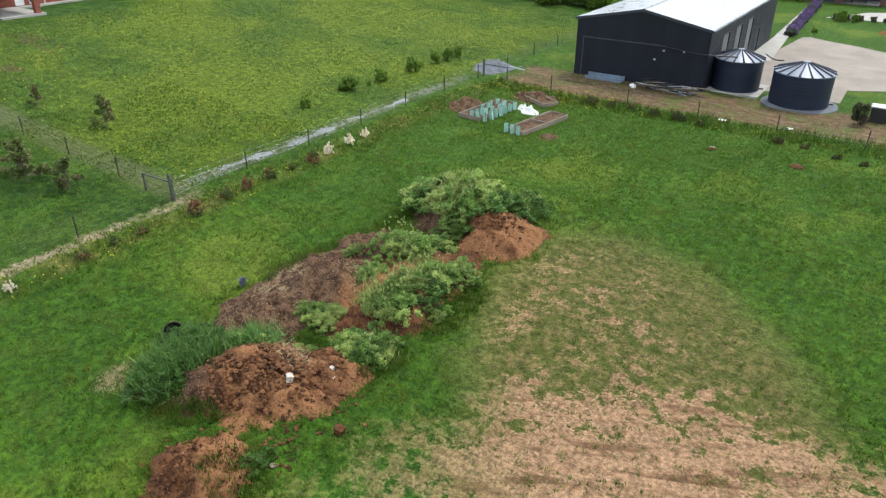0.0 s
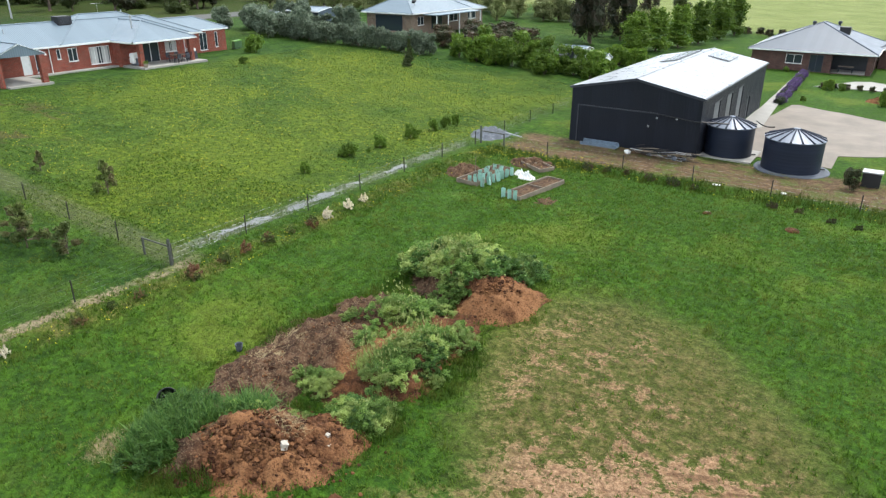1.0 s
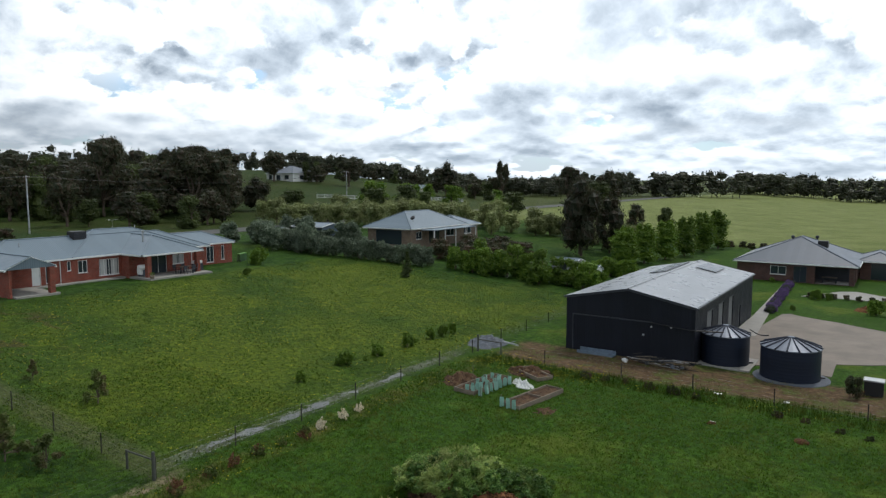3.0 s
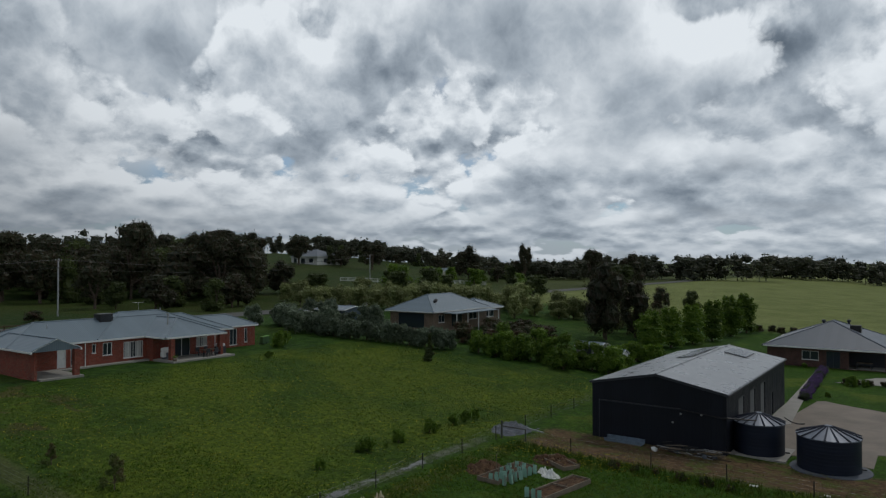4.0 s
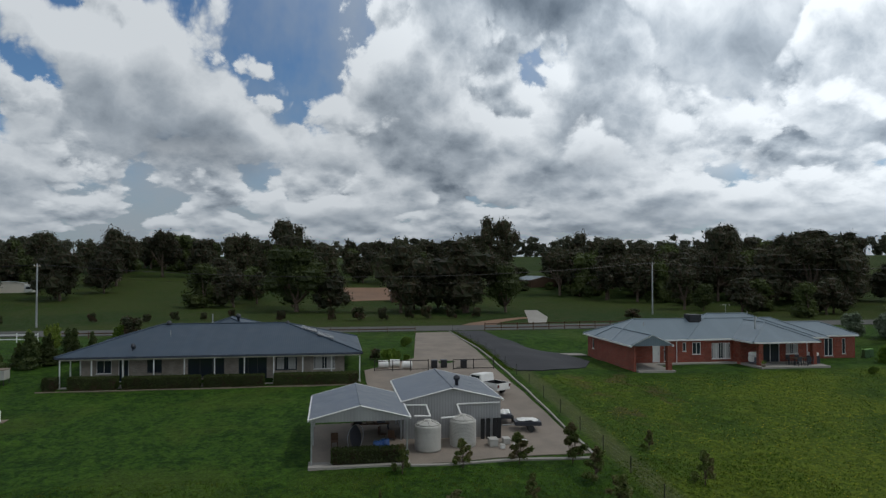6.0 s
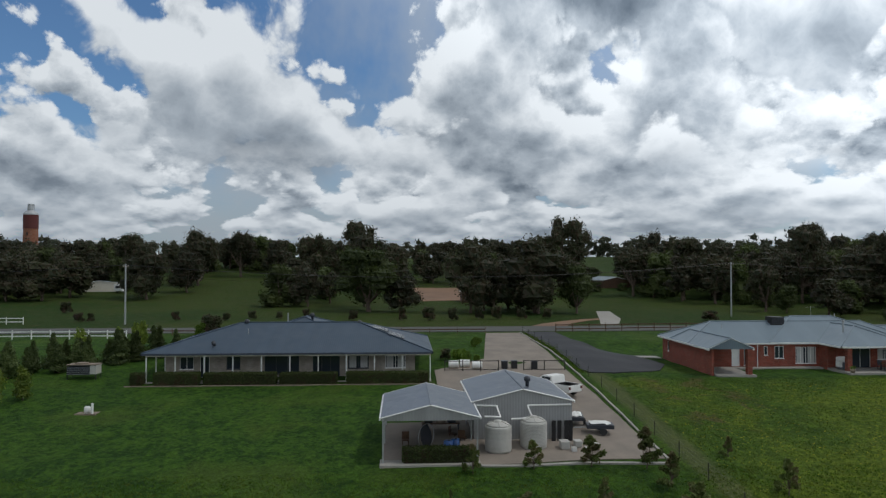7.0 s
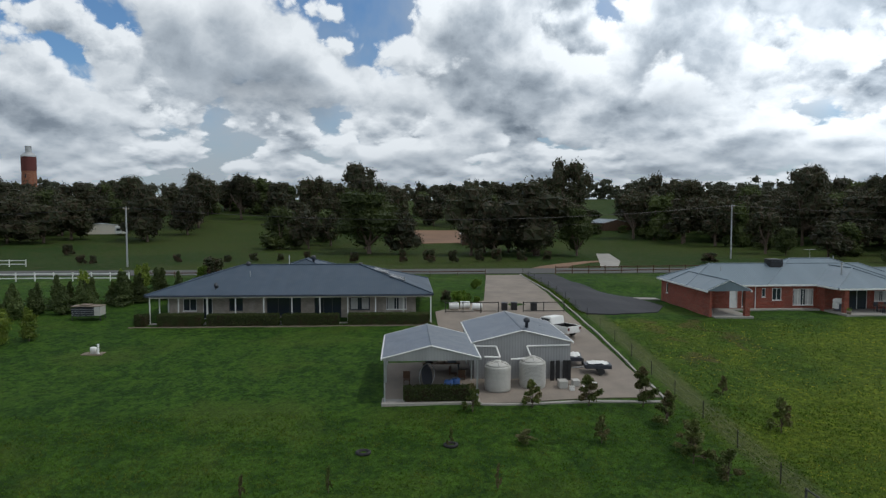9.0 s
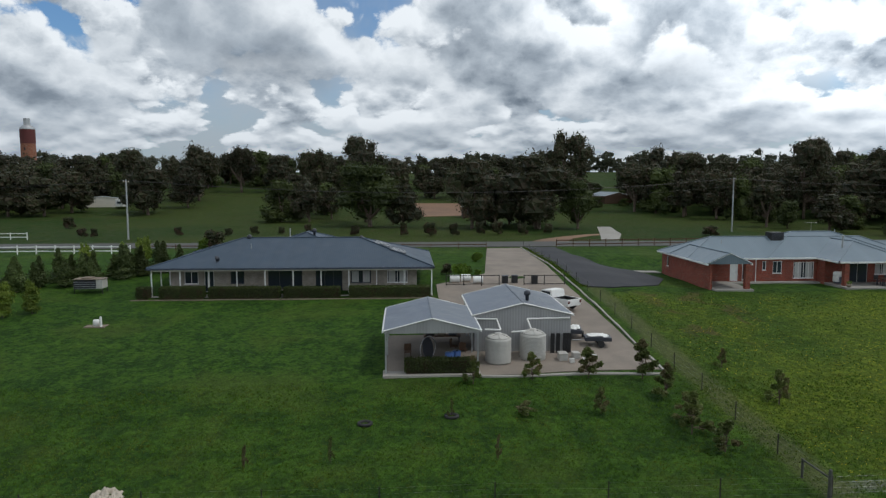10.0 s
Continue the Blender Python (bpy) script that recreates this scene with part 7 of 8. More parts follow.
tufts("border_flowers", np.concatenate([scatter(-27.4, -25.2, 4, 45, 260), scatter(-27, -17, 43.5, 48.0, 500), scatter(-26, 8, 44.2, 47.0, 160)]) + np.array([0, 0, 0.20]), 0.03, 0.05, rng, YELLOW, "yellow flowering weeds along the fences", "flowers", 2, 0.06)
tufts("grass_clumps", scatter(-28, 14, -2, 46, 13000, lawn), 0.17, 0.16, rng, BLADE, "coarser clumps of grass in the paddock", "grass", 6, 0.03)
tufts("dry_grass", np.concatenate([scatter(-13, 12, 5, 30, 4200, lambda x, y: bare(x, y) & (rng.random(len(x)) < 0.8)), scatter(-28, 14, 0, 46, 2500, lawn)]), 0.07, 0.12, rng, BLADE_DRY, "dry yellowed grass stalks over worn ground", "grass", 5, 0.022)
tufts("paddock_grass", scatter(-66, -28.6, 20, 76, 30000), 0.10, 0.12, rng, BLADE, "rough green grass of the flowering paddock", "grass", 2, 0.055)
edge_y = lambda x: 18.0 + 0.25 * np.sin(x * 1.7)
kerb = rng.uniform(-102, -69, 1500)
kerb = np.c_[kerb, edge_y(kerb) + rng.normal(0, 0.25, 1500)]
tufts("bitumen_edge_grass", np.c_[kerb, ground_z(kerb[:, 0], kerb[:, 1])], 0.16, 0.2, rng, BLADE, "ragged grass along the edge of the bitumen", "grass", 4, 0.05)
tufts("lawn_grass", scatter(-43.5, -28, -30, 30, 26000, lawn), 0.09, 0.10, rng, BLADE, "short green lawn grass behind the fence", "grass", 3, 0.045)


# ---- more houses ----
def simple_house(name, label, x0, x1, y0, y1, zf, eave, pitch, axis, wall, roof_mat, faces, over=0.5, trim=None, low=0.8):
    """A hip-roofed house on its footprint; faces: 's' and 'e' openings as (a0, a1, h0, h1, panes)."""
    ox, oy = (x0 + x1) / 2, (y0 + y1) / 2
    h = thing(name, ox, oy, zf, label, "house")
    X0, X1, Y0, Y1 = x0 - ox, x1 - ox, y0 - oy, y1 - oy
    south = [tuple(f[:4]) for f in faces.get("s", ())]
    east = [tuple(f[:4]) for f in faces.get("e", ())]
    part("wall", wall_run(bmesh.new(), "x", Y0, 0.23, X0, X1, -low, eave, south), wall, h)
    part("wall", wall_run(bmesh.new(), "y", X1 - 0.23, 0.23, Y0 + 0.23, Y1 - 0.23, -low, eave, east), wall, h)
    part("wall", wall_run(bmesh.new(), "x", Y1 - 0.23, 0.23, X0, X1, -low, eave), wall, h)
    part("wall", wall_run(bmesh.new(), "y", X0, 0.23, Y0 + 0.23, Y1 - 0.23, -low, eave), wall, h)
    for f in (q for q in faces.get("s", ()) if q[4]):
        window(h, "x", Y0, 0.23, f[:4], -1, f[4], WHITE if f[3] - f[2] < 1.6 else TRIM_DARK, sill=f[2] > 0.3)
    for f in (q for q in faces.get("e", ()) if q[4]):
        window(h, "y", X1 - 0.23, 0.23, f[:4], 1, f[4], WHITE if f[3] - f[2] < 1.6 else TRIM_DARK, sill=f[2] > 0.3)
    roof(h, roof_mat, (X0 - over, X1 + over, Y0 - over, Y1 + over, eave + 0.02, pitch, axis, True, True), trim=trim)
    return h


rh = simple_house("brown_brick_house", "low brown brick house with a grey hip roof", -19.6, -5.2, 104.8, 121.0, 0.0, 2.62, 0.40, "y", BRICK_BROWN, ROOF_GREY,
                  {"s": ((-2.9, -0.9, 0.95, 2.1, 2), (0.0, 1.6, 0.05, 2.2, 2), (2.6, 6.6, 0.05, 2.25, 0)), "e": ((-7.4, -4.6, 0.05, 2.25, 0), (1.0, 3.0, 0.9, 2.1, 2))}, trim=WHITE)
for x, y, z in ((-1.1, -1.0, 5.5), (1.6, 3.4, 5.3)):
    part("roof_vent", lathe(bmesh.new(), [(0.14, z - 0.5), (0.14, z), (0.26, z + 0.05), (0.26, z + 0.3), (0.1, z + 0.4)], 12, x, y), TRIM_DARK, rh, flat=False)
c = part("evaporative_cooler", boxes((2.2, 3.5, -2.0, -0.7, 4.3, 5.3, 0.05)), BLACK, rh, "black evaporative cooler on the roof")
part("alfresco_floor", boxes((2.3, 6.9, -7.8, -4.0, -0.3, 0.05)), CONCRETE, rh)
# the alfresco's shade is put into these walls: near-black trim colour
part("shade_dark_wall", boxes((2.2, 6.9, -4.0, -3.85, -0.3, 2.6)), TRIM_DARK, rh)
part("shade_dark_wall", boxes((2.1, 2.25, -7.8, -4.0, -0.3, 2.6)), TRIM_DARK, rh)
ot = thing("outdoor_table", -8.2, 106.5, 0.05, "dark outdoor table in the open alfresco", "table")
part("tabletop", boxes((-0.9, 0.9, -0.5, 0.5, 0.70, 0.75, 0.015)), TIMBER, ot)
p = part("leg", boxes((-0.05, 0.05, -0.05, 0.05, 0, 0.70)), TRIM_DARK, ot)
p.location = (-0.8, -0.4, 0)
for px, py in ((0.8, -0.4), (-0.8, 0.4), (0.8, 0.4)):
    shared("leg", p, ot, px, py, 0)
w = simple_house("house_wing", "grey-roofed wing of the brown brick house", -5.0, -0.6, 113.0, 121.5, 0.0, 2.62, 0.40, "y", BRICK_BROWN, ROOF_GREY, {"s": ((-0.9, 1.5, 0.05, 2.3, 1),)}, trim=WHITE)

mh = simple_house("tan_brick_house", "tan brick house with a pale grey hip roof", -73.2, -64.6, 88.0, 103.5, 3.5, 2.7, 0.5, "y", BRICK_TAN, ROOF_PALE,
                  {"s": ((-2.6, 2.6, 0.05, 2.35, 1),), "e": ((-6.2, -4.6, 0.9, 2.1, 2), (-2.6, 0.4, 0.05, 2.2, 3), (2.6, 5.0, 0.9, 2.1, 2))}, over=0.6, low=1.5)
part("verandah_roof", boxes((4.8, 7.4, -5.6, 7.2, 2.35, 2.47)), ROOF_PALE, mh)
p = part("verandah_post", boxes((-0.06, 0.06, -0.06, 0.06, -1.2, 2.35)), WHITE, mh)
p.location = (7.3, -5.5, 0)
for k in range(1, 5):
    shared("verandah_post", p, mh, 7.3, -5.5 + 3.15 * k, 0)
simple_house("house_wing", "lower pale-roofed wing of the tan house", -73.0, -65.5, 103.6, 110.0, 3.4, 2.5, 0.36, "y", BRICK_TAN, ROOF_PALE, {"e": ((-1.5, 1.0, 0.9, 2.1, 2),)}, low=1.5)
bm = lathe(bmesh.new(), [(0.05, 0.0), (0.30, 0.06), (0.42, 0.14)], 16)
bmesh.ops.transform(bm, matrix=Matrix.Translation((3.0, -5.2, 4.2)) @ Matrix.Rotation(radians(50), 4, "X"), verts=bm.verts[:])
rod(bm, (3.0, -5.2, 3.3), (3.0, -5.2, 4.2), 0.03)
part("satellite_dish", bm, BLACK, mh, flat=False)


def small_shed(x, y, w, d, h, rise, wall, roof_mat, label, turn=0.0, name="garden_shed"):
    s = thing(name, x, y, gz(x, y), label, "shed")
    s.rotation_euler = (0, 0, radians(turn))
    part("wall", wall_run(bmesh.new(), "x", -d / 2, 0.08, -w / 2, w / 2, -0.5, h, [(-0.5, 0.5, 0.05, 2.0)]), wall, s)
    part("wall", wall_run(bmesh.new(), "x", d / 2 - 0.08, 0.08, -w / 2, w / 2, -0.5, h), wall, s)
    part("wall", gable_wall(w / 2 - 0.08, 0.08, -d / 2 + 0.08, d / 2 - 0.08, -0.5, h, rise * 0.95), wall, s)
    part("wall", gable_wall(-w / 2, 0.08, -d / 2 + 0.08, d / 2 - 0.08, -0.5, h, rise * 0.95), wall, s)
    part("door", boxes((-0.48, 0.48, -d / 2 + 0.02, -d / 2 + 0.06, 0.05, 1.98)), TRIM_DARK, s)
    gable_roof(s, -w / 2 - 0.15, w / 2 + 0.15, -d / 2 - 0.12, d / 2 + 0.12, h, rise, roof_mat, WHITE)
    return s


small_shed(-80.0, 83.5, 6.5, 5.0, 2.5, 0.5, plain("slate_blue_sheet", (0.07, 0.10, 0.13), 0.5), ROOF_PALE, "blue-grey steel shed among shrubs")
small_shed(-85.5, 80.0, 2.6, 2.2, 1.8, 0.3, SHEET_GREY, ROOF_PALE, "small pale garden shed beside the thicket")
small_shed(-38.5, 89.0, 3.4, 3.0, 1.9, 0.4, SHEET_GREY, ROOF_PALE, "pale garden shed among bright shrubs")
small_shed(-34.6, 87.0, 2.8, 2.4, 1.5, 0.6, WHITE, ROOF_PALE, "small greenhouse with a pale roof")
small_shed(-222.5, 66.0, 14.0, 9.0, 1.9, 1.1, TIMBER_BROWN, ROOF_PALE, "farm house with a pale roof among gum trees", 8, "farm_house")
small_shed(-205.0, -86.5, 5.0, 9.0, 2.4, 0.5, CREAM, ROOF_PALE, "cream shed beside a parked caravan", 20)
small_shed(-180.0, 17.0, 5.5, 4.0, 2.8, 0.3, TIMBER_BROWN, ROOF_GREY, "open-fronted dark horse shelter", 0, "horse_shelter")
small_shed(-277.0, -3.0, 14.0, 9.0, 3.0, 1.6, TIMBER, ROOF_GREY, "distant low house beyond the arena", 0, "farm_house")
small_shed(-246.0, -74.0, 14.0, 9.0, 3.0, 1.6, TIMBER, ROOF_GREY, "distant grey house among trees", 15, "farm_house")
hl = simple_house("hill_house", "white house with a grey roof on the hill", -233.0, -217.0, 212.0, 226.0, gz(-222, 214), 3.2, 0.42, "x", WHITE, ROOF_GREY,
                  {"s": ((-6.5, -4.5, 0.6, 2.3, 1), (-2.0, 0.5, 0.1, 2.4, 2), (3.0, 5.5, 0.6, 2.3, 2)), "e": ((-3.0, -1.0, 0.6, 2.3, 2), (1.0, 3.0, 0.6, 2.3, 2))}, low=2.5)
small_shed(-176.0, 246.0, 9.0, 7.0, 2.4, 1.3, CREAM, ROOF_PALE, "white farm building on the far hillside", 30, "farm_house")


def water_tower():
    a, r = radians(117.3), 345.0
    x, y = -r * math.sin(a), r * math.cos(a)
    t = thing("water_tower", x, y, gz(x, y), "round orange brick water tower with a dark red top", "tower")
    part("shaft", lathe(bmesh.new(), [(2.9, -1), (2.9, 10), (2.8, 13.4)], 28), TOWER, t)
    part("tank", lathe(bmesh.new(), [(2.95, 13.4), (2.95, 19.0), (2.8, 19.3)], 28), TOWER_TOP, t)
    part("cap", lathe(bmesh.new(), [(3.0, 19.3), (2.95, 19.8), (1.9, 20.8), (1.4, 21.1)], 28), GALV, t)
    part("lantern", lathe(bmesh.new(), [(1.3, 21.1), (1.3, 23.8), (1.1, 24.0)], 20), GALV, t)
    part("slit_window", boxes((2.5, 2.93, -0.3, 0.3, 10.5, 11.8)), BLACK, t)


water_tower()

sheet("garage_apron", [(-82.5, 27.5), (-80.6, 28.2), (-80.5, 30.35), (-82.5, 30.35)], CONCRETE, "pale concrete apron before the brick garage", "paving", 0.06)
sheet("dirt_track", [(-113.6, 21.0), (-118.0, 23.5), (-123.0, 28.0), (-128.0, 33.5), (-131.0, 40.0), (-129.0, 40.5), (-125.0, 34.0), (-119.0, 29.0), (-113.6, 27.0)], CLAYPAN, "bare dirt track leaving the road", "track", 0.05)

# ---- kitchen garden ----
def garden_bed(x, y, w, l, turn, label):
    b = thing("garden_bed", x, y, gz(x, y), label, "garden bed", "raised garden beds")
    b.rotation_euler = (0, 0, radians(turn))
    side = part("plank", boxes((-0.03, 0.03, -l / 2, l / 2, -0.08, 0.30, 0.006)), TIMBER, b)
    side.location = (-w / 2, 0, 0)
    shared("plank", side, b, w / 2, 0, 0)
    end = part("plank", boxes((-w / 2 + 0.03, w / 2 - 0.03, -0.03, 0.03, -0.08, 0.30, 0.006)), TIMBER, b)
    end.location = (0, -l / 2 + 0.03, 0)
    shared("plank", end, b, 0, l / 2 - 0.03, 0)
    shared("plank", end, b, 0, 0.1, 0)
    bm = bmesh.new()
    bmesh.ops.create_grid(bm, x_segments=8, y_segments=20, size=0.5)
    for v in bm.verts:
        v.co = Vector((v.co.x * (w - 0.08), v.co.y * (l - 0.08), 0.20 + 0.05 * noise.noise(Vector((v.co.x * 9, v.co.y * 14, x)))))
    part("soil", bm, SOIL, b, flat=False)
    return b


garden_bed(-19.2, 39.3, 1.3, 4.9, -9, "weathered timber garden bed of bare soil in the grass")
garden_bed(-23.2, 39.9, 1.6, 4.4, -6, "timber garden bed planted with guarded seedlings")
garden_bed(-21.6, 44.2, 1.2, 3.0, 60, "low timber garden bed of dark soil")
rng = random.Random(17)
guard = None
for k in range(24):
    x, y = -23.3 + (k % 3) * 0.55 + rng.uniform(-0.18, 0.18), 37.8 + (k // 3) * 0.58 + rng.uniform(-0.15, 0.15)
    if k > 20:
        x, y = -20.1 + 0.45 * (k - 21), 36.75
    z, h = gz(x, y), rng.uniform(0.55, 0.75)
    if guard is None:
        guard = thing("tree_guard", x, y, z, "pale green plastic seedling guard in the garden", "plant guard", "seedling guards")
        bm = bmesh.new()
        tri = [(0.16 * math.cos(q), 0.16 * math.sin(q)) for q in (0.3, 2.4, 4.5)]
        for (ax, ay), (bx, by) in zip(tri, tri[1:] + tri[:1]):
            f = [bm.verts.new(c) for c in ((ax, ay, 0), (bx, by, 0), (bx, by, 0.58), (ax, ay, 0.58))]
            g = [bm.verts.new(c.co * 0.97) for c in f]
            bm.faces.new(f), bm.faces.new(g[::-1])
            for i in range(4):
                bm.faces.new((f[i], f[(i + 1) % 4], g[(i + 1) % 4], g[i]))
        part("sleeve", bm, TEAL, guard)
        part("stake", boxes((0.17, 0.20, -0.02, 0.02, -0.15, 0.68)), TIMBER, guard)
    else:
        copy_thing(guard, pose(x, y, z, rng.uniform(-6, 6), rng.uniform(-6, 6), rng.uniform(0, 360)))


def lump(name, x, y, sx, sy, h, mat, label, category, seed, grit=0.25):
    bm = bmesh.new()
    bmesh.ops.create_grid(bm, x_segments=26, y_segments=26, size=1.0)
    for v in bm.verts:
        d = math.hypot(v.co.x, v.co.y)
        k = max(0.0, 1 - d) ** 0.8
        q = noise.fractal(Vector((v.co.x * 3 + seed, v.co.y * 3, 0)), 0.8, 2.0, 4)
        v.co = Vector((v.co.x * sx, v.co.y * sy, h * k * (1 + q * grit * 2) + h * grit * 0.4 * q * min(1, k * 3) - 0.05))
    o = part(name, bm, mat, flat=False)
    o.location = (x, y, gz(x, y))
    return tagged(o, label, category)


lump("fill_bag", -20.8, 41.3, 0.7, 0.5, 0.42, WHITE, "crumpled white bag beside the garden bed", "bag", 3, 0.5)
lump("fill_bag", -21.6, 41.9, 0.5, 0.4, 0.32, WHITE, "crumpled white sheet of plastic by the garden bed", "bag", 8, 0.5)
lump("soil_mound", -22.0, 44.6, 2.0, 1.3, 0.5, SOIL, "low heap of dark soil behind the beds", "soil mound", 11, 0.4)
lump("soil_mound", -25.1, 40.0, 1.3, 1.6, 0.5, SOIL, "low heap of dark garden soil by the fence", "soil mound", 12, 0.4)
lump("soil_mound", -17.6, 37.6, 0.8, 1.2, 0.15, SOIL, "thin spill of brown soil beside the bed", "soil mound", 13, 0.5)
lump("gravel_heap", -28.9, 50.0, 1.7, 2.2, 0.55, BLUESTONE, "heap of grey gravel at the fence corner", "gravel heap", 14, 0.4)
lump("soil_mound", -2.9, 85.4, 1.4, 1.0, 0.5, SOIL, "small heap of earth on the lawn", "soil mound", 15, 0.4)
lump("rubble_pile", -30.0, -13.0, 0.7, 0.8, 0.25, STONE, "low heap of pale rubble in the grass", "rubble", 16, 0.7)
o = part("pole", rod(bmesh.new(), (-27.9, 51.0, 0.35), (-25.0, 48.4, 0.9), 0.05), GALV)
tagged(o, "galvanised pipe rail leaning by the fence corner", "pipe")
for x, y in ((-23.9, 39.6), (-21.9, 38.4)):
    o = part("stake", rod(bmesh.new(), (x, y, gz(x, y) - 0.1), (x + 0.05, y, gz(x, y) + 1.4), 0.02, n=5), TIMBER)
    tagged(o, "thin timber stake in the garden bed", "stake")

# plants along the fences
RS = Plant("rose_bush", "small rose bush with reddish new leaves by the fence", "rose bush", "weed", ROSE, 51, 70, 0.11, "roses along the fence")
RP = Plant("rose_bush", "small rose bush with pale blooms by the fence", "rose bush", "weed", ROSE_PALE, 52, 30, 0.11, "roses along the fence")
for x, y, h, k in ((-26.1, 18.1, 0.95, RS), (-26.25, 20.0, 0.8, RS), (-26.4, 21.5, 0.75, RS), (-26.4, 23.0, 0.78, RS), (-26.4, 24.6, 0.55, RS), (-26.2, 26.1, 0.85, RS), (-26.4, 27.6, 0.85, RP), (-26.5, 29.4, 0.85, RP),
                   (-26.5, 30.9, 0.7, RP), (-26.3, 15.4, 0.6, RS), (-26.4, 14.1, 0.5, RS), (-26.2, 12.5, 0.75, RS), (-26.3, 9.6, 0.6, RP)):
    k.put(x, y, h, h * 0.85)
VS = Plant("low_shrub", "low dark green shrub along the verge", "shrub", "weed", DARKLEAF, 54, 60, 0.11, "low shrubs along the verge")
for x, y, h in ((-18.1, 45.4, 0.9), (-16.8, 45.7, 0.65), (-15.5, 46.0, 0.55), (-13.7, 45.5, 0.75), (-12.0, 45.15, 0.85), (-10.5, 45.0, 0.6), (-5.7, 44.3, 0.65), (-4.2, 44.1, 0.5), (-2.4, 43.4, 0.5), (-1.0, 43.0, 0.5)):
    VS.put(x, y, h, h * 1.0)

LV = Plant("lavender_bush", "purple flowering lavender bush along the path", "lavender", "bush", LAVENDER, 53, 120, 0.10, "lavender hedge")
for k in range(26):
    LV.put(-11.4 - 0.9 * k / 25, 79.2 + 22.5 * k / 25, 0.95, 1.35)
for x, y, h in ((-9.6, 82.0, 0.7), (-8.2, 91.0, 1.6), (-7.0, 91.3, 1.1), (-2.0, 83.5, 2.2), (-14.8, 103.4, 0.9), (-17.5, 103.6, 0.8)):
    BUSH.put(x, y, h, h * 0.9)
for k in range(12):
    DRK.put(-9.0 + 1.25 * k, 91.9 + 0.1 * math.sin(k), 0.75, 0.8, group="clipped shrubs along the terrace")
for k in range(9):
    DRK.put(-31.0 + 2.0 * k, 147.0 + (k % 3), 1.6, 1.8)
o = part("kerb", boxes((-72.0, -45.0, 17.25, 17.5, 0.0, 0.1)), CONCRETE)
o.data.clear_geometry()
bm = bmesh.new()
for k in range(30):
    xa, xb = -45.0 - 1.93 * k, -45.0 - 1.93 * (k + 1)
    za, zb = gz(xa, 17.3), gz(xb, 17.3)
    r = boxes((xb, xa, 17.26, 17.42, -0.3, 0.11))
    for v in r.verts:
        v.co.z += za if abs(v.co.x - xa) < 1e-3 else zb
    m = bpy.data.meshes.new("piece")
    r.to_mesh(m)
    r.free()
    bm.from_mesh(m)
    bpy.data.meshes.remove(m)
bmesh.ops.remove_doubles(bm, verts=bm.verts[:], dist=0.002)
bm.to_mesh(o.data)
bm.free()
if not o.data.materials:
    o.data.materials.append(CONCRETE)
tagged(o, "low pale concrete edging beside the gravel yard", "kerb", kind="structure")
sheet("slab_edge", [(-44.5, 5.0), (-44.5, 17.2), (-44.22, 17.2), (-44.22, 5.0)], CONCRETE, "low concrete edge of the gravel yard", "kerb", 0.09, 1.5)


# ---- hedges of the long house and the carport ----
def clipped_hedge(x0, x1, y0, y1, z, h, label, seed):
    r = np.random.default_rng(seed)
    g = thing("clipped_hedge", (x0 + x1) / 2, (y0 + y1) / 2, z, label, "hedge", "clipped hedges")
    n = int(900 * max(x1 - x0, y1 - y0))
    p = np.c_[r.uniform(x0, x1, n), r.uniform(y0, y1, n), r.uniform(0.05, h, n)]
    face = r.integers(0, 4, n)
    p[face == 0, 2] = h + r.normal(0, 0.03, (face == 0).sum())
    p[face == 1, 0] = x1 + r.normal(0, 0.03, (face == 1).sum())
    p[face == 2, 1] = np.where(r.random((face == 2).sum()) < 0.5, y0, y1)
    p -= np.array([(x0 + x1) / 2, (y0 + y1) / 2, 0])
    v, f = leaf_quads(r, p, 0.13, 0.6)
    part("leaves", (v.tolist(), f.tolist()), GUM_GREEN, g)
    hx, hy = (x1 - x0) / 2 - 0.05, (y1 - y0) / 2 - 0.05
    part("stem_core", boxes((-hx, hx, -hy, hy, -0.05, h - 0.06, 0.04)), DARKLEAF, g)


for a, b in ((-25.1, -24.0), (-23.0, -19.0), (-18.5, -12.0), (-11.6, -6.4), (-5.6, -0.3), (-5.6, -0.3)):
    if (a, b) != (-5.6, -0.3):
        clipped_hedge(-66.2, -65.2, a + 0.3, b + 0.3, gz(-65.7, a), 1.05, "low clipped dark green hedge before the verandah", int(-a * 7))
clipped_hedge(-66.2, -65.2, -5.2, 2.4, gz(-65.7, 0), 1.05, "low clipped dark green hedge before the verandah", 77)
clipped_hedge(-45.6, -44.7, 0.0, 4.6, 1.45, 0.85, "clipped dark green hedge at the carport's open end", 78)
o = part("hedge_edging", boxes((-65.1, -64.9, -25.2, 2.9, 2.4, 3.04)), TIMBER)
tagged(o, "narrow timber edging before the clipped hedge", "edging", kind="structure")


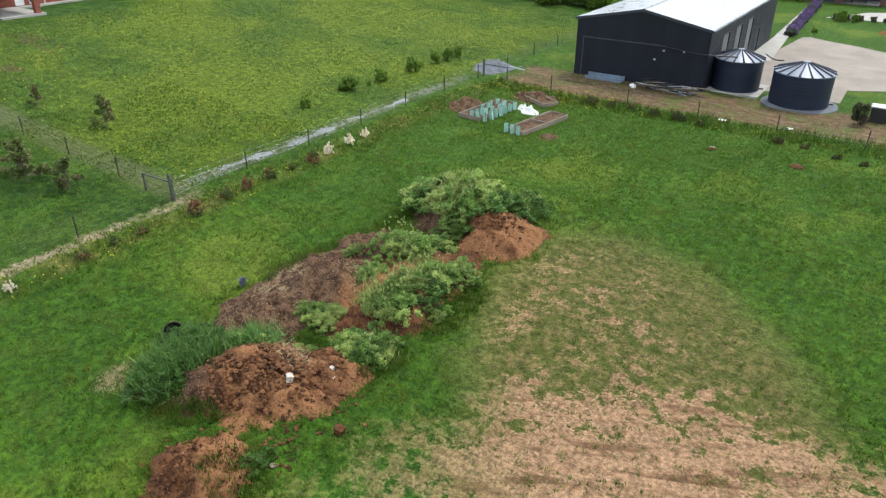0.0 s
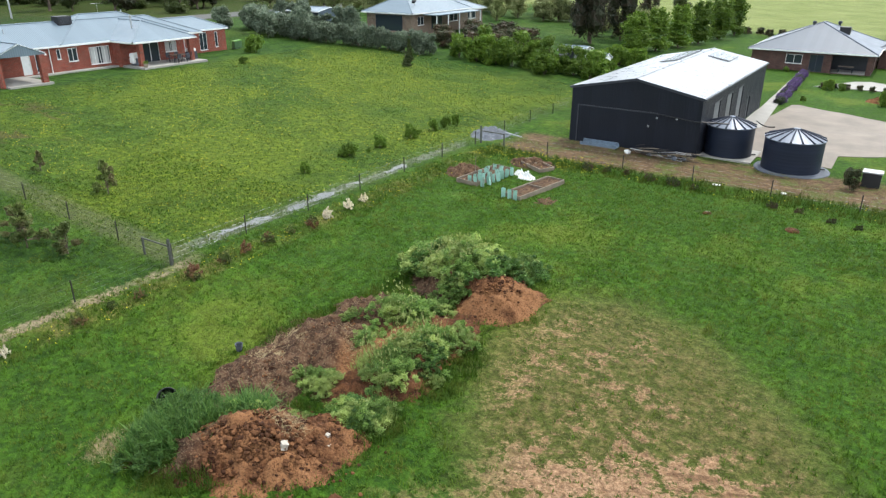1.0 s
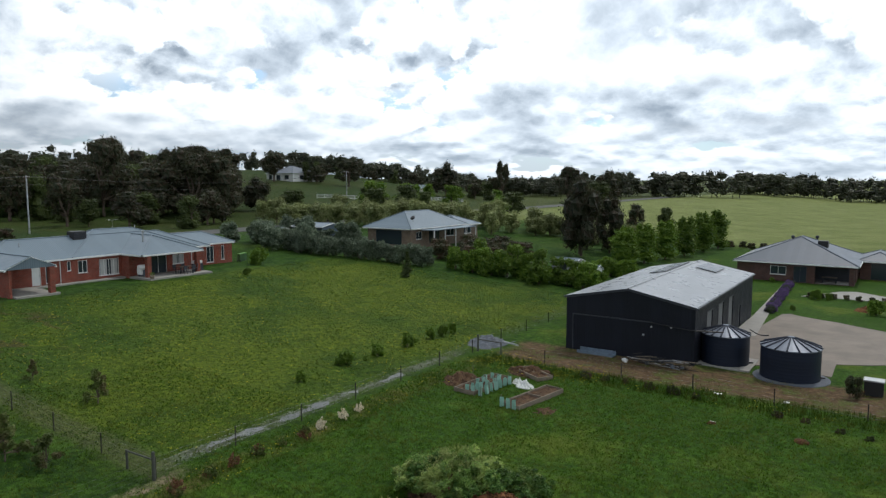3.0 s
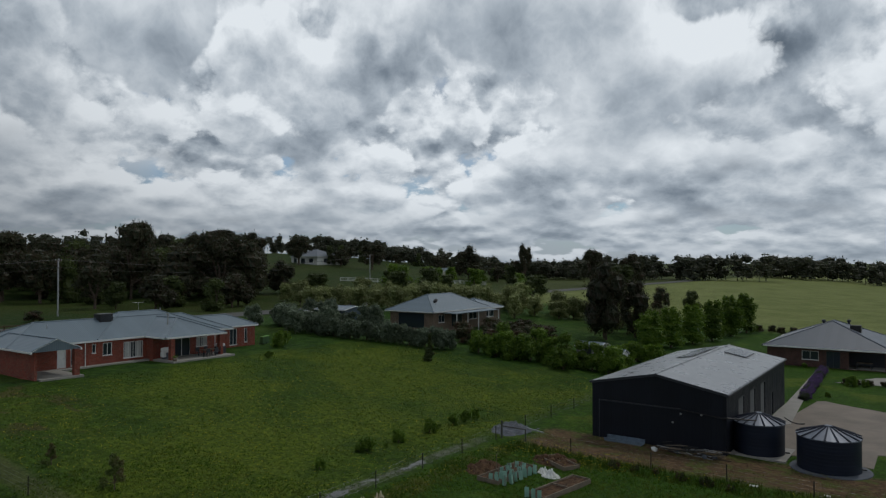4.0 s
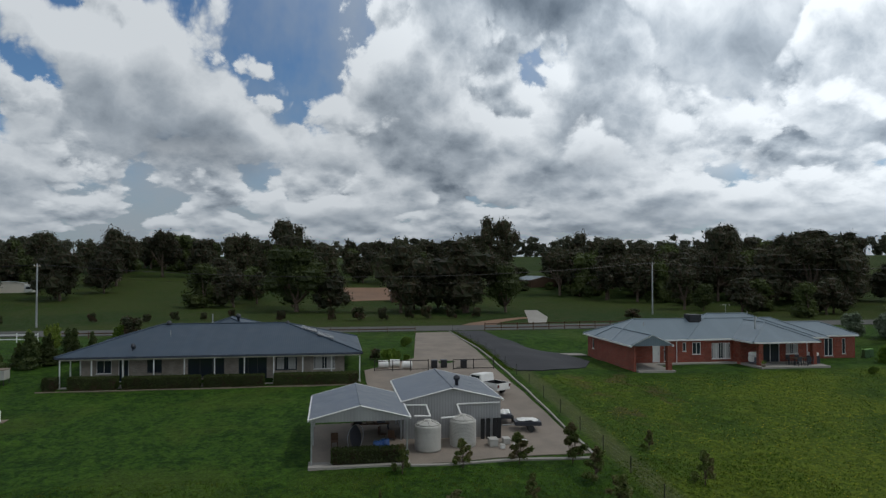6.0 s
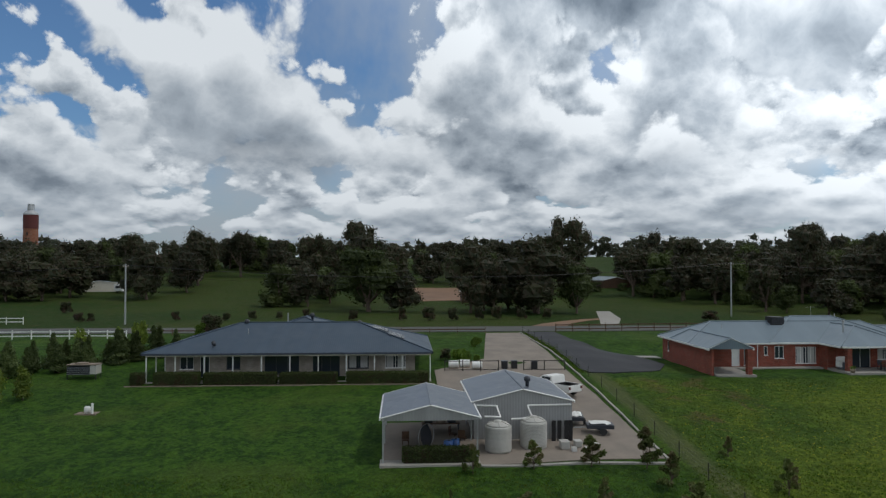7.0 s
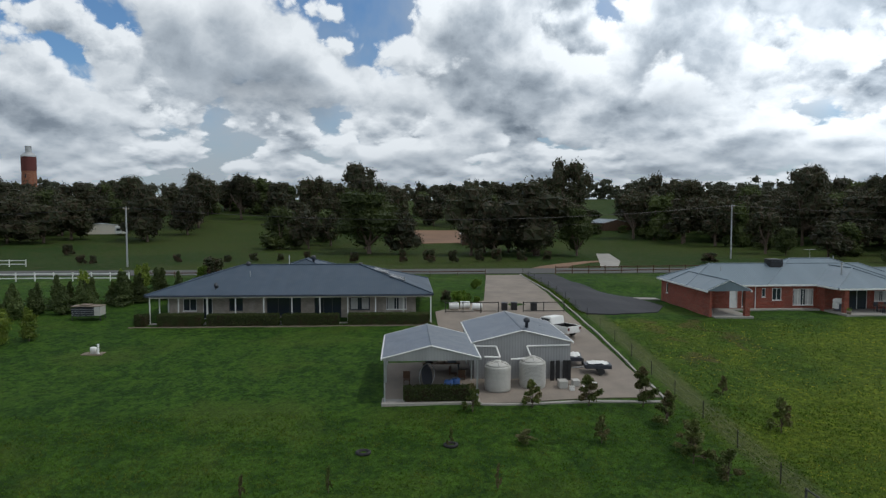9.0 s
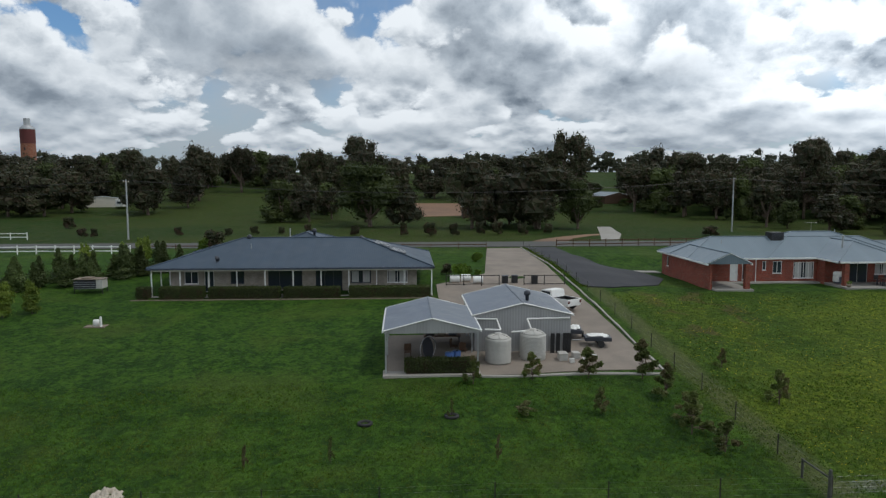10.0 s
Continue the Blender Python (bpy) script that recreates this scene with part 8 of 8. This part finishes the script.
# ---- things in the yard ----
def ute(x, y, turn, label):
    u = thing("ute", x, y, gz(x, y) + 0.04, label, "car")
    u.rotation_euler = (0, 0, radians(turn))
    body = bmesh.new()
    prof = [(-2.55, 0.45), (2.45, 0.45), (2.5, 0.75), (2.35, 0.95), (1.25, 1.05), (0.55, 1.62), (-0.55, 1.66), (-0.72, 0.70), (-2.55, 0.70)]
    a = [body.verts.new((px, -0.85, pz)) for px, pz in prof]
    b = [body.verts.new((px, 0.85, pz)) for px, pz in prof]
    body.faces.new(a), body.faces.new(b[::-1])
    for k in range(len(prof)):
        body.faces.new((a[k], b[k], b[(k + 1) % len(prof)], a[(k + 1) % len(prof)]))
    bmesh.ops.recalc_face_normals(body, faces=body.faces[:])
    bmesh.ops.bevel(body, geom=body.edges[:], offset=0.05, segments=2, affect="EDGES")
    B = part("body", body, WHITE, u)
    for row in ((-2.55, -0.74, -0.85, -0.79, 0.68, 1.06), (-2.55, -0.74, 0.79, 0.85, 0.68, 1.06), (-2.57, -2.50, -0.85, 0.85, 0.68, 1.06)):
        part("tray_side", boxes((*row, 0.012)), WHITE, u)
    part("tray_liner", boxes((-2.49, -0.80, -0.78, 0.78, 0.70, 0.76), (-2.49, -0.80, -0.785, -0.76, 0.76, 1.04), (-2.49, -0.80, 0.76, 0.785, 0.76, 1.04), (-2.495, -2.46, -0.76, 0.76, 0.76, 1.04), (-0.80, -0.76, -0.76, 0.76, 0.76, 1.04)), BLACK, u, "black tray liner")
    for sy in (-1, 1):
        part("side_window", boxes((-0.45, 0.55, *sorted((sy * 0.855, sy * 0.87)), 1.12, 1.52)), GLASS, B)
        part("headlight", boxes((2.36, 2.48, *sorted((sy * 0.5, sy * 0.78)), 0.72, 0.88)), GALV, B)
        part("tail_light", boxes((-2.60, -2.54, *sorted((sy * 0.62, sy * 0.82)), 0.72, 0.95)), TOWER_TOP, B)
    ws = boxes((-0.02, 0.02, -0.7, 0.7, -0.36, 0.36))
    bmesh.ops.transform(ws, matrix=Matrix.Translation((0.93, 0, 1.34)) @ Matrix.Rotation(radians(-51), 4, "Y"), verts=ws.verts[:])
    part("windscreen", ws, GLASS, B)
    for px in (-1.6, 1.6):
        for sy in (-1, 1):
            w = part("wheel", rod(bmesh.new(), (px, sy * 0.70, 0.34), (px, sy * 0.90, 0.34), 0.34, n=18), RUBBER, u)
            part("rim", rod(bmesh.new(), (px, sy * 0.895, 0.34), (px, sy * 0.915, 0.34), 0.2, n=14), GALV, w)


ute(-61.3, 13.3, 214, "white utility with an open black tray parked by the garage")


def trailer(x, y, turn, label, cover):
    t = thing("trailer", x, y, gz(x, y) + 0.04, label, "trailer")
    t.rotation_euler, t.scale = (0, 0, radians(turn)), (0.88, 0.82, 0.82)
    part("tray", boxes((-1.1, 1.1, -0.7, 0.7, 0.5, 0.85, 0.03)), TRIM_DARK, t)
    part("drawbar", rod(bmesh.new(), (1.1, 0, 0.5), (2.1, 0, 0.45), 0.05), GALV, t)
    for sy in (-1, 1):
        part("wheel", rod(bmesh.new(), (-0.2, sy * 0.72, 0.3), (-0.2, sy * 0.9, 0.3), 0.3, n=16), RUBBER, t)
    bm = bmesh.new()
    bmesh.ops.create_grid(bm, x_segments=14, y_segments=10, size=0.5)
    for v in bm.verts:
        n = noise.noise(Vector((v.co.x * 5, v.co.y * 5, x)))
        v.co = Vector((v.co.x * 1.7, v.co.y * 1.1, 0.98 + 0.18 * n - 0.3 * max(0, max(abs(v.co.x), abs(v.co.y)) - 0.4)))
    part("cover", bm, cover, t, flat=False)


trailer(-50.3, 14.3, 262, "dark box trailer under a white cover", WHITE)
trailer(-52.3, 13.0, 170, "small trailer with a pale tarpaulin", WHITE)
for x, y, s, mat, lab in ((-47.3, 11.0, 0.42, TANK_LIGHT, "pale plastic crate in the yard"), (-47.6, 12.0, 0.34, TANK_LIGHT, "pale plastic crate in the yard"), (-46.6, 11.5, 0.22, WHITE, "white tub in the yard"), (-46.4, 12.4, 0.26, STONE, "pale block in the yard"), (-46.9, 13.0, 0.35, TIMBER, "weathered timber crate in the yard")):
    o = thing("crate", x, y, gz(x, y) + 0.03, lab, "crate", "crates in the yard")
    part("box", boxes((-s, s, -s * 0.7, s * 0.7, 0, s * 1.1, 0.03)), mat, o)
    part("lid", boxes((-s * 1.03, s * 1.03, -s * 0.73, s * 0.73, s * 1.1, s * 1.2, 0.01)), TANK_LIGHT, o)
for y in (10.6, 11.0, 11.5, 11.8):
    o = part("sheet_stack", boxes((-0.06, 0.06, -0.14, 0.14, 0, 1.5, 0.02)), BLACK)
    o.location, o.rotation_euler = (-48.85, y, gz(-48.85, y)), (0, 0.06, 0)
    tagged(o, "tall dark roll leaning on the garage wall", "roll", "rolls against the garage")


def carport_things():
    z = 1.52
    b = thing("water_drum", -46.2, 3.0, z, "blue plastic drum under the carport", "drum")
    part("drum", lathe(bmesh.new(), [(0.28, 0), (0.30, 0.05), (0.31, 0.3), (0.30, 0.32), (0.31, 0.35), (0.31, 0.62), (0.30, 0.64), (0.30, 0.9), (0.26, 0.95)], 22), BLUE, b, flat=False)
    part("cap", lathe(bmesh.new(), [(0.06, 0.95), (0.06, 1.0)], 10, 0.1, 0.05), BLACK, b)
    copy_thing(b, pose(-46.6, 3.5, z))
    d = thing("trampoline", -47.8, 1.6, z, "dark folded trampoline frame under the carport", "trampoline")
    bm = bmesh.new()
    for k in range(24):
        a, c = 2 * math.pi * k / 24, 2 * math.pi * (k + 1) / 24
        rod(bm, (0.25 * math.cos(a), 1.1 * math.cos(a), 1.15 + 1.1 * math.sin(a)), (0.25 * math.cos(c), 1.1 * math.cos(c), 1.15 + 1.1 * math.sin(c)), 0.04, n=5)
    part("hoop", bm, GALV, d)
    bm = lathe(bmesh.new(), [(1.06, -0.01), (1.06, 0.01)], 28)
    bmesh.ops.transform(bm, matrix=Matrix.Translation((0, 0, 1.15)) @ Matrix.Rotation(radians(78), 4, "Y"), verts=bm.verts[:])
    part("mat", bm, TRIM_DARK, d)
    d.rotation_euler, d.scale = (0, 0, radians(62)), (0.75, 0.75, 0.75)
    c = thing("garden_chair", -48.6, 0.2, z, "dark garden chair on the carport slab", "chair", "garden chairs under the carport")
    part("seat", boxes((-0.25, 0.25, -0.25, 0.25, 0.40, 0.45, 0.01)), TIMBER_BROWN, c)
    part("backrest", boxes((-0.27, -0.22, -0.25, 0.25, 0.45, 0.95, 0.01)), TIMBER_BROWN, c)
    lg = part("leg", boxes((-0.025, 0.025, -0.025, 0.025, 0, 0.40)), TIMBER_BROWN, c)
    lg.location = (-0.2, -0.2, 0)
    for px, py in ((0.2, -0.2), (-0.2, 0.2), (0.2, 0.2)):
        shared("leg", lg, c, px, py, 0)
    copy_thing(c, pose(-50.2, 3.6, z, 0, 0, 70))
    copy_thing(c, pose(-49.2, 4.2, z, 0, 0, 160))
    t = thing("work_bench", -51.8, 2.8, z, "dark work bench with stored goods in the carport", "bench")
    part("top", boxes((-0.4, 0.4, -1.4, 1.4, 0.82, 0.88, 0.01)), TIMBER_BROWN, t)
    lg = part("leg", boxes((-0.04, 0.04, -0.04, 0.04, 0, 0.82)), TRIM_DARK, t)
    lg.location = (-0.3, -1.3, 0)
    for px, py in ((0.3, -1.3), (-0.3, 1.3), (0.3, 1.3)):
        shared("leg", lg, t, px, py, 0)
    for k, (y, h) in enumerate(((1.9, 0.5), (2.8, 0.35), (3.6, 0.6))):
        o = part("storage_tub", boxes((-0.25, 0.25, -0.3, 0.3, 0, h, 0.03)), (BLACK, TIMBER, BLUESTONE)[k])
        o.location = (-51.8, y, z + 0.88)
        tagged(o, "storage tub standing on the work bench", "tub")


carport_things()


def yard_gate(y0, y1, x, label):
    g = thing("yard_gate", x, y0, gz(x, y0), label, "gate", "dark yard gates")
    L = y1 - y0
    bm = boxes((-0.03, 0.03, 0, L, 0.98, 1.05), (-0.03, 0.03, 0, L, 0.12, 0.18))
    part("frame", bm, POST, g)
    n = max(2, int(L / 1.6))
    up = part("upright", boxes((-0.04, 0.04, -0.04, 0.04, -0.2, 1.1)), POST, g)
    for k in range(1, n + 1):
        shared("upright", up, g, 0, L * k / n, 0)


yard_gate(4.2, 9.6, -69.9, "dark steel yard fence across the drive")
yard_gate(12.2, 16.4, -70.2, "dark steel gate across the drive")
for k, (x, y) in enumerate(((-71.6, 5.2), (-72.2, 6.4), (-71.4, 7.6))):
    o = thing("hay_roll", x, y, gz(x, y) + 0.04, "white wrapped roll behind the yard fence", "roll", "white rolls in the yard")
    part("roll", rod(bmesh.new(), (0, -0.5, 0.38), (0, 0.5, 0.38), 0.38, n=18), WHITE, o)
    part("cradle", boxes((-0.45, 0.45, -0.4, 0.4, -0.02, 0.06)), TIMBER, o)
for x, y in ((-71.3, 10.4), (-71.3, 11.4), (-70.9, 13.4)):
    o = thing("rubbish_bin", x, y, gz(x, y) + 0.04, "dark open-topped bin standing by the gate", "bin", "bins by the gate")
    part("body", boxes((-0.3, 0.3, -0.3, 0.3, 0, 0.75, 0.05)), BLACK, o)
    part("lid", boxes((-0.32, 0.32, -0.32, 0.32, 0.75, 0.82, 0.02)), TRIM_DARK, o)
for x, y, h in ((-74.5, 6.0, 2.0), (-76.5, 7.0, 1.2), (-75.5, 8.0, 0.9), (-86.0, 9.0, 1.6), (-100, -28, 2.6), (-99, -23, 2.0)):
    BUSH.put(x, y, h, h * 0.95)
for x, y, h in ((-100.5, -27.0, 3.4), (-76.0, 4.6, 1.4), (-77.5, 6.4, 1.1)):
    DRK.put(x, y, h, h)
# cage on legs: dark boxed body, mesh bars and a pale end panel
a = thing("air_conditioner", -68.4, -30.2, gz(-68.4, -30.2), "dark boxed cage with a pale end panel on the lawn", "pump unit")
part("body", boxes((-0.6, 0.6, -1.35, 0.75, 0.38, 1.15, 0.04)), TRIM_DARK, a)
part("side_panel", boxes((-0.6, 0.62, 0.76, 1.35, 0.45, 1.30, 0.03)), TANK_LIGHT, a, "pale side panel")
part("top_tray", boxes((-0.65, 0.65, -1.4, 1.4, 1.31, 1.37, 0.01), (-0.4, 0.4, -0.7, 0.3, 1.37, 1.5, 0.05)), TIMBER, a)
for px, py in ((-0.55, -1.3), (0.55, -1.3), (-0.55, 1.3), (0.55, 1.3)):
    part("leg", boxes((px - 0.03, px + 0.03, py - 0.03, py + 0.03, -0.1, 1.31)), POST, a)
for k in range(4):
    part("mesh_bar", boxes((0.61, 0.63, -1.35, 0.75, 0.45 + 0.2 * k, 0.47 + 0.2 * k)), GALV, a)
p = thing("septic_riser", -56.8, -24.8, gz(-56.8, -24.8), "white plastic riser on a small concrete pad", "riser")
part("pad", boxes((-0.5, 0.5, -0.8, 0.8, -0.1, 0.05)), TIMBER, p)
part("riser", lathe(bmesh.new(), [(0.24, 0.05), (0.24, 0.5), (0.20, 0.55)], 18), WHITE, p, flat=False)
part("pipe", rod(bmesh.new(), (0.3, 0.5, 0.05), (0.3, 0.5, 0.85), 0.09, n=10), WHITE, p)
for x, y in ((-38.1, 2.6), (-37.2, -2.2)):
    o = part("tyre_ring", lathe(bmesh.new(), [(0.34, -0.05), (0.42, 0.02), (0.42, 0.12), (0.34, 0.16), (0.26, 0.12), (0.26, -0.05)], 20), RUBBER, flat=False)
    o.location = (x, y, gz(x, y))
    tagged(o, "old black tyre round a young plant", "tyre", "tyres on the lawn")
YNG.put(-38.1, 2.6, 1.1, 0.6)
cv = thing("caravan", -201.0, -79.0, gz(-201, -79), "white caravan parked by the trees", "caravan")
part("body", boxes((-2.2, 2.2, -1.1, 1.1, 0.5, 2.6, 0.2)), WHITE, cv)
part("window", boxes((2.2, 2.22, -0.6, 0.6, 1.4, 2.0)), GLASS, cv)
for sy in (-1, 1):
    part("wheel", rod(bmesh.new(), (0, sy * 0.95, 0.3), (0, sy * 1.12, 0.3), 0.32, n=14), RUBBER, cv)
